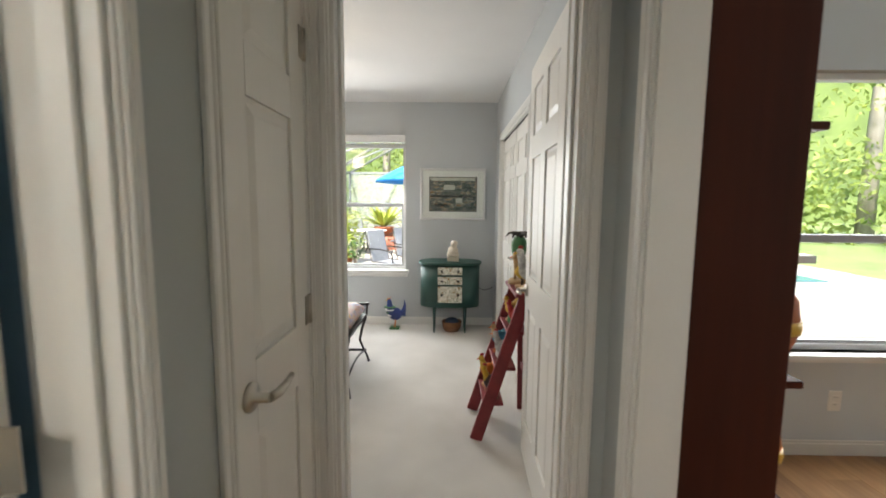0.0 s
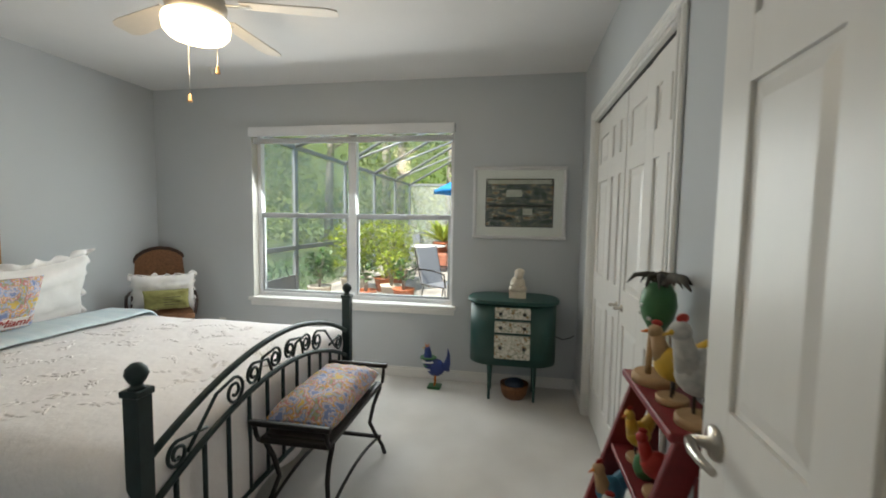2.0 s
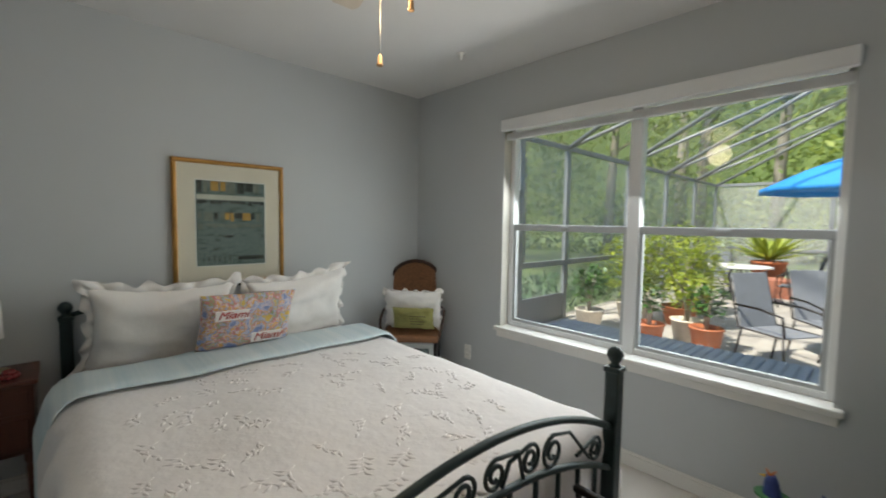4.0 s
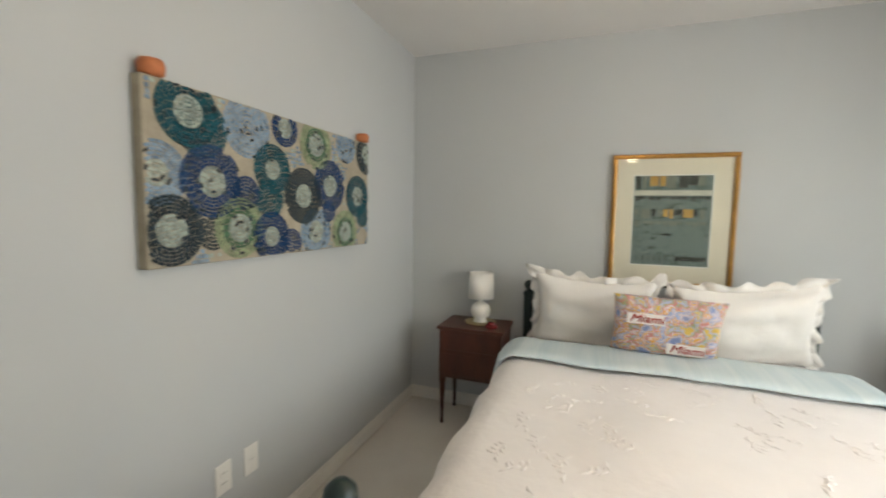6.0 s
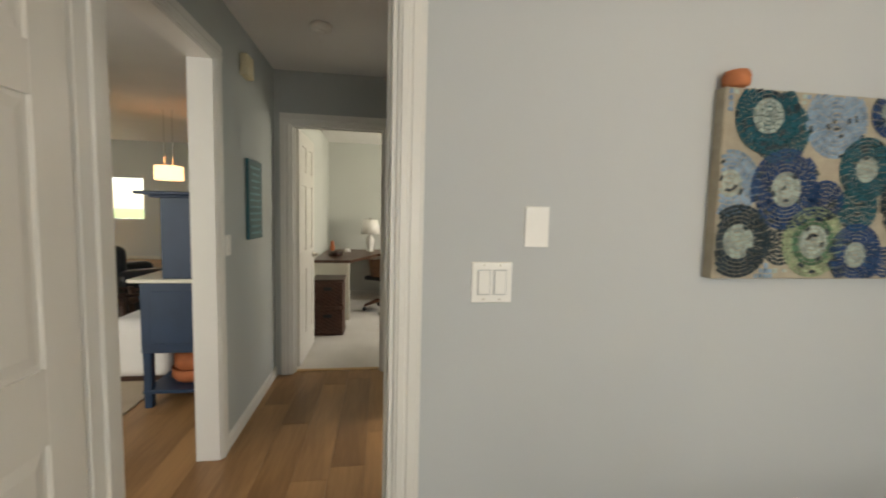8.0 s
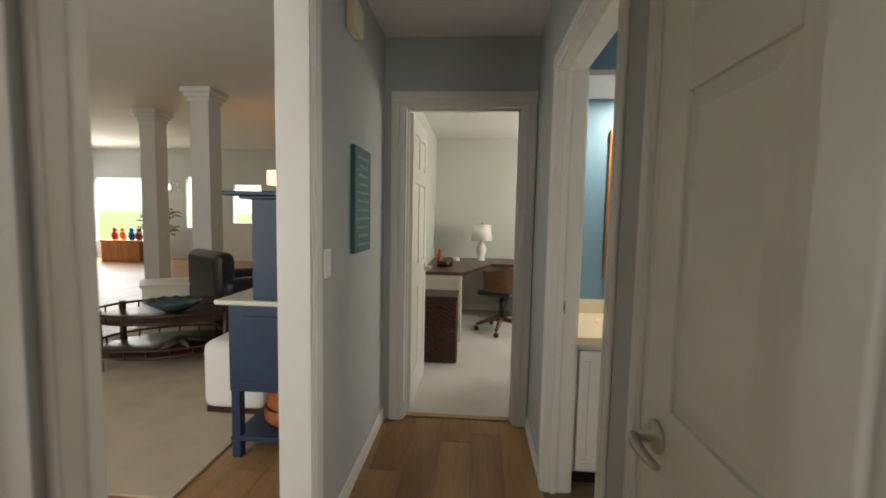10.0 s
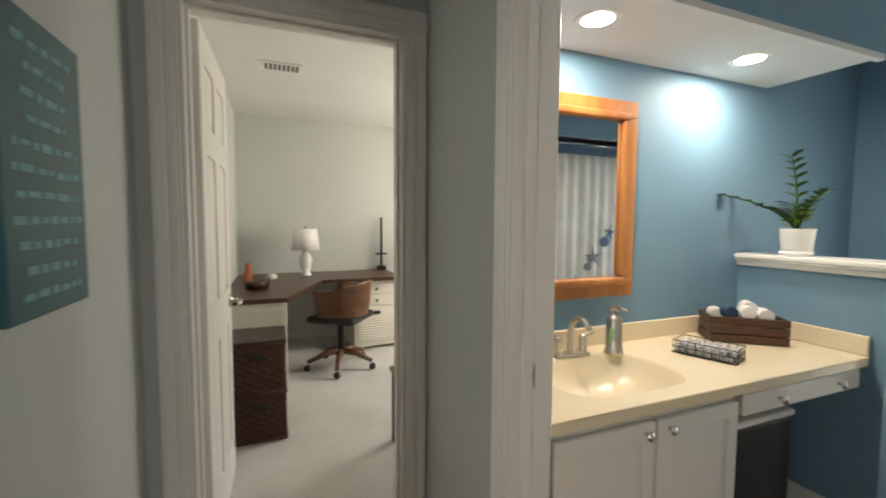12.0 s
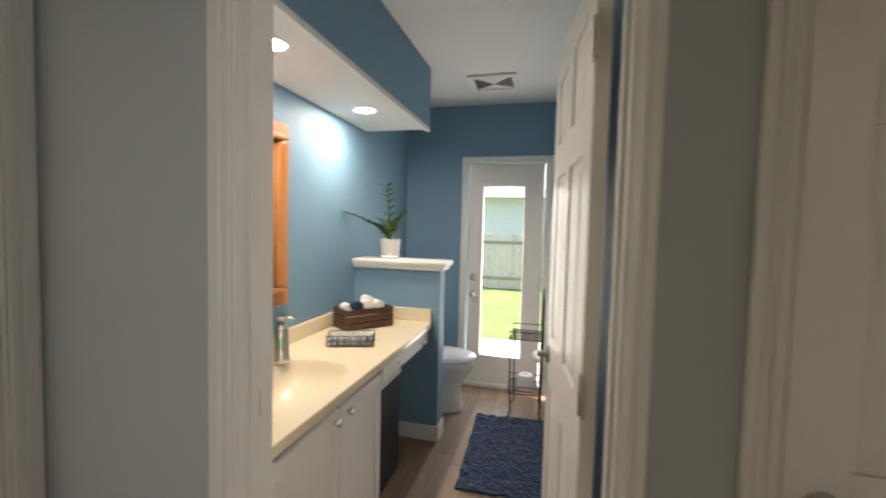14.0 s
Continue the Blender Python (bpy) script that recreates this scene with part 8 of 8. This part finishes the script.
for i in range(14000):
    a = rng.uniform(-2.6, 1.5)
    R = 27 + rng.uniform(-2.5, 2.5)
    p = Vector((-1 + R * math.sin(a), 2 + R * math.cos(a) * 1.0, -0.2 + 3.4 * rng.random() ** 1.6))
    d, e = Vector((rng.uniform(-1, 1), rng.uniform(-1, 1), rng.uniform(-1, 1))).normalized(), Vector((rng.uniform(-1, 1), rng.uniform(-1, 1), rng.uniform(-1, 1))).normalized()
    s = rng.uniform(0.15, 0.32)
    o = len(v)
    v.extend([tuple(p - d * s), tuple(p + e * s * 0.5), tuple(p + d * s), tuple(p - e * s * 0.5)])
    f.append((o, o + 1, o + 2, o + 3))
tagged(quads("undergrowth", v, f, TREE_LEAF), "dense green undergrowth below the trees", "undergrowth", "", "stuff")
v, f = [], []
for i in range(2600):
    p = Vector((rng.uniform(-6.4, -4.25), rng.uniform(6.0, 13.0), -0.22))
    leaf_shape(v, f, p + Vector((0, 0, 0.35 * rng.random())), Vector((rng.uniform(-1, 1), rng.uniform(-1, 1), rng.uniform(0.4, 1.5))).normalized(), Vector((0, 0, 1)), rng.uniform(0.12, 0.26), 0.022)
tagged(quads("border_plants", v, f, LEAF), "low green border plants outside the cage", "plants", "", "stuff")
fence = thing("fence", "pale wooden board fence beyond the bathroom door", "fence", (-11.0, 0.5, -0.22))
for k in range(60):
    part("board", box(bm_new(), -0.012, 0.012, -5.0 + 0.16 * k, -4.85 + 0.16 * k, 0, 1.45 + 0.02 * (k % 3), 0.004), mat("weathered_board", (0.64, 0.59, 0.52), 0.9, var=0.15, scale=8, per=0.2), fence)
for k in range(5):
    part("rail", box(bm_new(), 0.012, 0.05, -5.0, 4.6, 0.25 + 0.24 * k, 0.32 + 0.24 * k), BARK, fence) if k in (0, 4) else None

hs = thing("neighbour_house", "pale blue house with grey roof behind the fence", "house", (-15.5, 0.5, -0.22))
part("wall", box(bm_new(), -6.0, 0.0, -6.0, 6.5, 0, 2.9), mat("pale_blue_siding", (0.70, 0.76, 0.80), 0.8, var=0.05, scale=3), hs)
for k in range(18):
    part("siding_board", box(bm_new(), 0.0, 0.018, -6.0, 6.5, 0.02 + 0.16 * k, 0.16 + 0.16 * k, 0.004), MATS["pale_blue_siding"], hs)
bm = bm_new()
rv = [bm.verts.new(q) for q in ((0.6, -6.5, 2.75), (0.6, 7.0, 2.75), (-3.0, 7.0, 4.6), (-3.0, -6.5, 4.6), (-6.6, -6.5, 2.75), (-6.6, 7.0, 2.75))]
for q in ((0, 1, 2, 3), (3, 2, 5, 4), (0, 3, 4), (1, 5, 2), (0, 4, 5, 1)):
    bm.faces.new([rv[i] for i in q])
part("roof", bm, mat("grey_shingle", (0.34, 0.36, 0.38), 0.9, var=0.15, scale=6, bump=0.4), hs)

bm = bm_new()
R = 62
pts = [(R * math.sin(a), R * math.cos(a)) for a in np.linspace(-2.9, 2.3, 70)]
lo, hi = [bm.verts.new((x, y, -0.5)) for x, y in pts], [bm.verts.new((x, y, 17 + 3.5 * noise.noise(Vector((x * 0.07, y * 0.07, 0))))) for x, y in pts]
for k in range(69):
    bm.faces.new((lo[k], lo[k + 1], hi[k + 1], hi[k]))
FARWOOD = mat("far_woods", (0.16, 0.21, 0.06), 0.95, second=(0.07, 0.11, 0.03), scale=0.35, bscale=3.0)
structure(part("backdrop", bm, FARWOOD), "hazy green line of distant woods", "backdrop")

# ---------------------------------------------------------------- floor planks and pavers
def planks(parent, x0, x1, y0, y1, w, L, along, material, seed, z0=-0.011, z1=0.0):
    r = random.Random(seed)
    cache = {}
    a0, a1, b0, b1 = (y0, y1, x0, x1) if along == "y" else (x0, x1, y0, y1)
    b = b0
    while b < b1 - 0.01:
        bw_ = min(w, b1 - b)
        a = a0 - r.random() * L
        while a < a1:
            s, e = max(a, a0), min(a + L, a1)
            if e - s > 0.02:
                key = (round(e - s, 2), round(bw_, 2))
                if key not in cache:
                    bm = bm_new()
                    l_, w_ = key[0] - 0.0015, key[1] - 0.0015
                    box(bm, *((-w_ / 2, w_ / 2, -l_ / 2, l_ / 2) if along == "y" else (-l_ / 2, l_ / 2, -w_ / 2, w_ / 2)), z0, z1)
                    me = bpy.data.meshes.new("plank")
                    bm.to_mesh(me)
                    bm.free()
                    me.materials.append(material)
                    cache[key] = me
                ob = new("plank", cache[key])
                ob.parent = parent
                m_, n_ = (s + e) / 2, b + bw_ / 2
                ob.location = (n_, m_, 0) if along == "y" else (m_, n_, 0)
            a += L
        b += w


planks(fl_hall, -0.60, 0.47, -0.735, 1.62, 0.18, 1.2, "y", OAK, 1)
planks(fl_bath, -3.36, -0.60, -0.60, 0.83, 0.15, 1.0, "x", GREYOAK, 2)
planks(fl_great, 0.47, 5.0, -4.0, 2.46, 0.18, 1.5, "y", OAK, 3)
slab("floor_great_far", 0.47, 10.6, -9.05, -4.0, -0.012, -0.001, OAK, "pale oak floor of the far great room", "floor")
slab("floor_great_side", 5.0, 10.6, -4.0, 2.46, -0.012, -0.001, OAK, "pale oak floor of the great room's far side", "floor")
planks(patio, -4.0, 1.4, 6.3, 9.7, 0.30, 0.30, "y", PAVER, 4, -0.13, -0.112)
slab("patio_far", -4.0, 9.0, 9.7, 16.4, -0.13, -0.118, PAVER, "pale paver patio, farther part", "pavement")
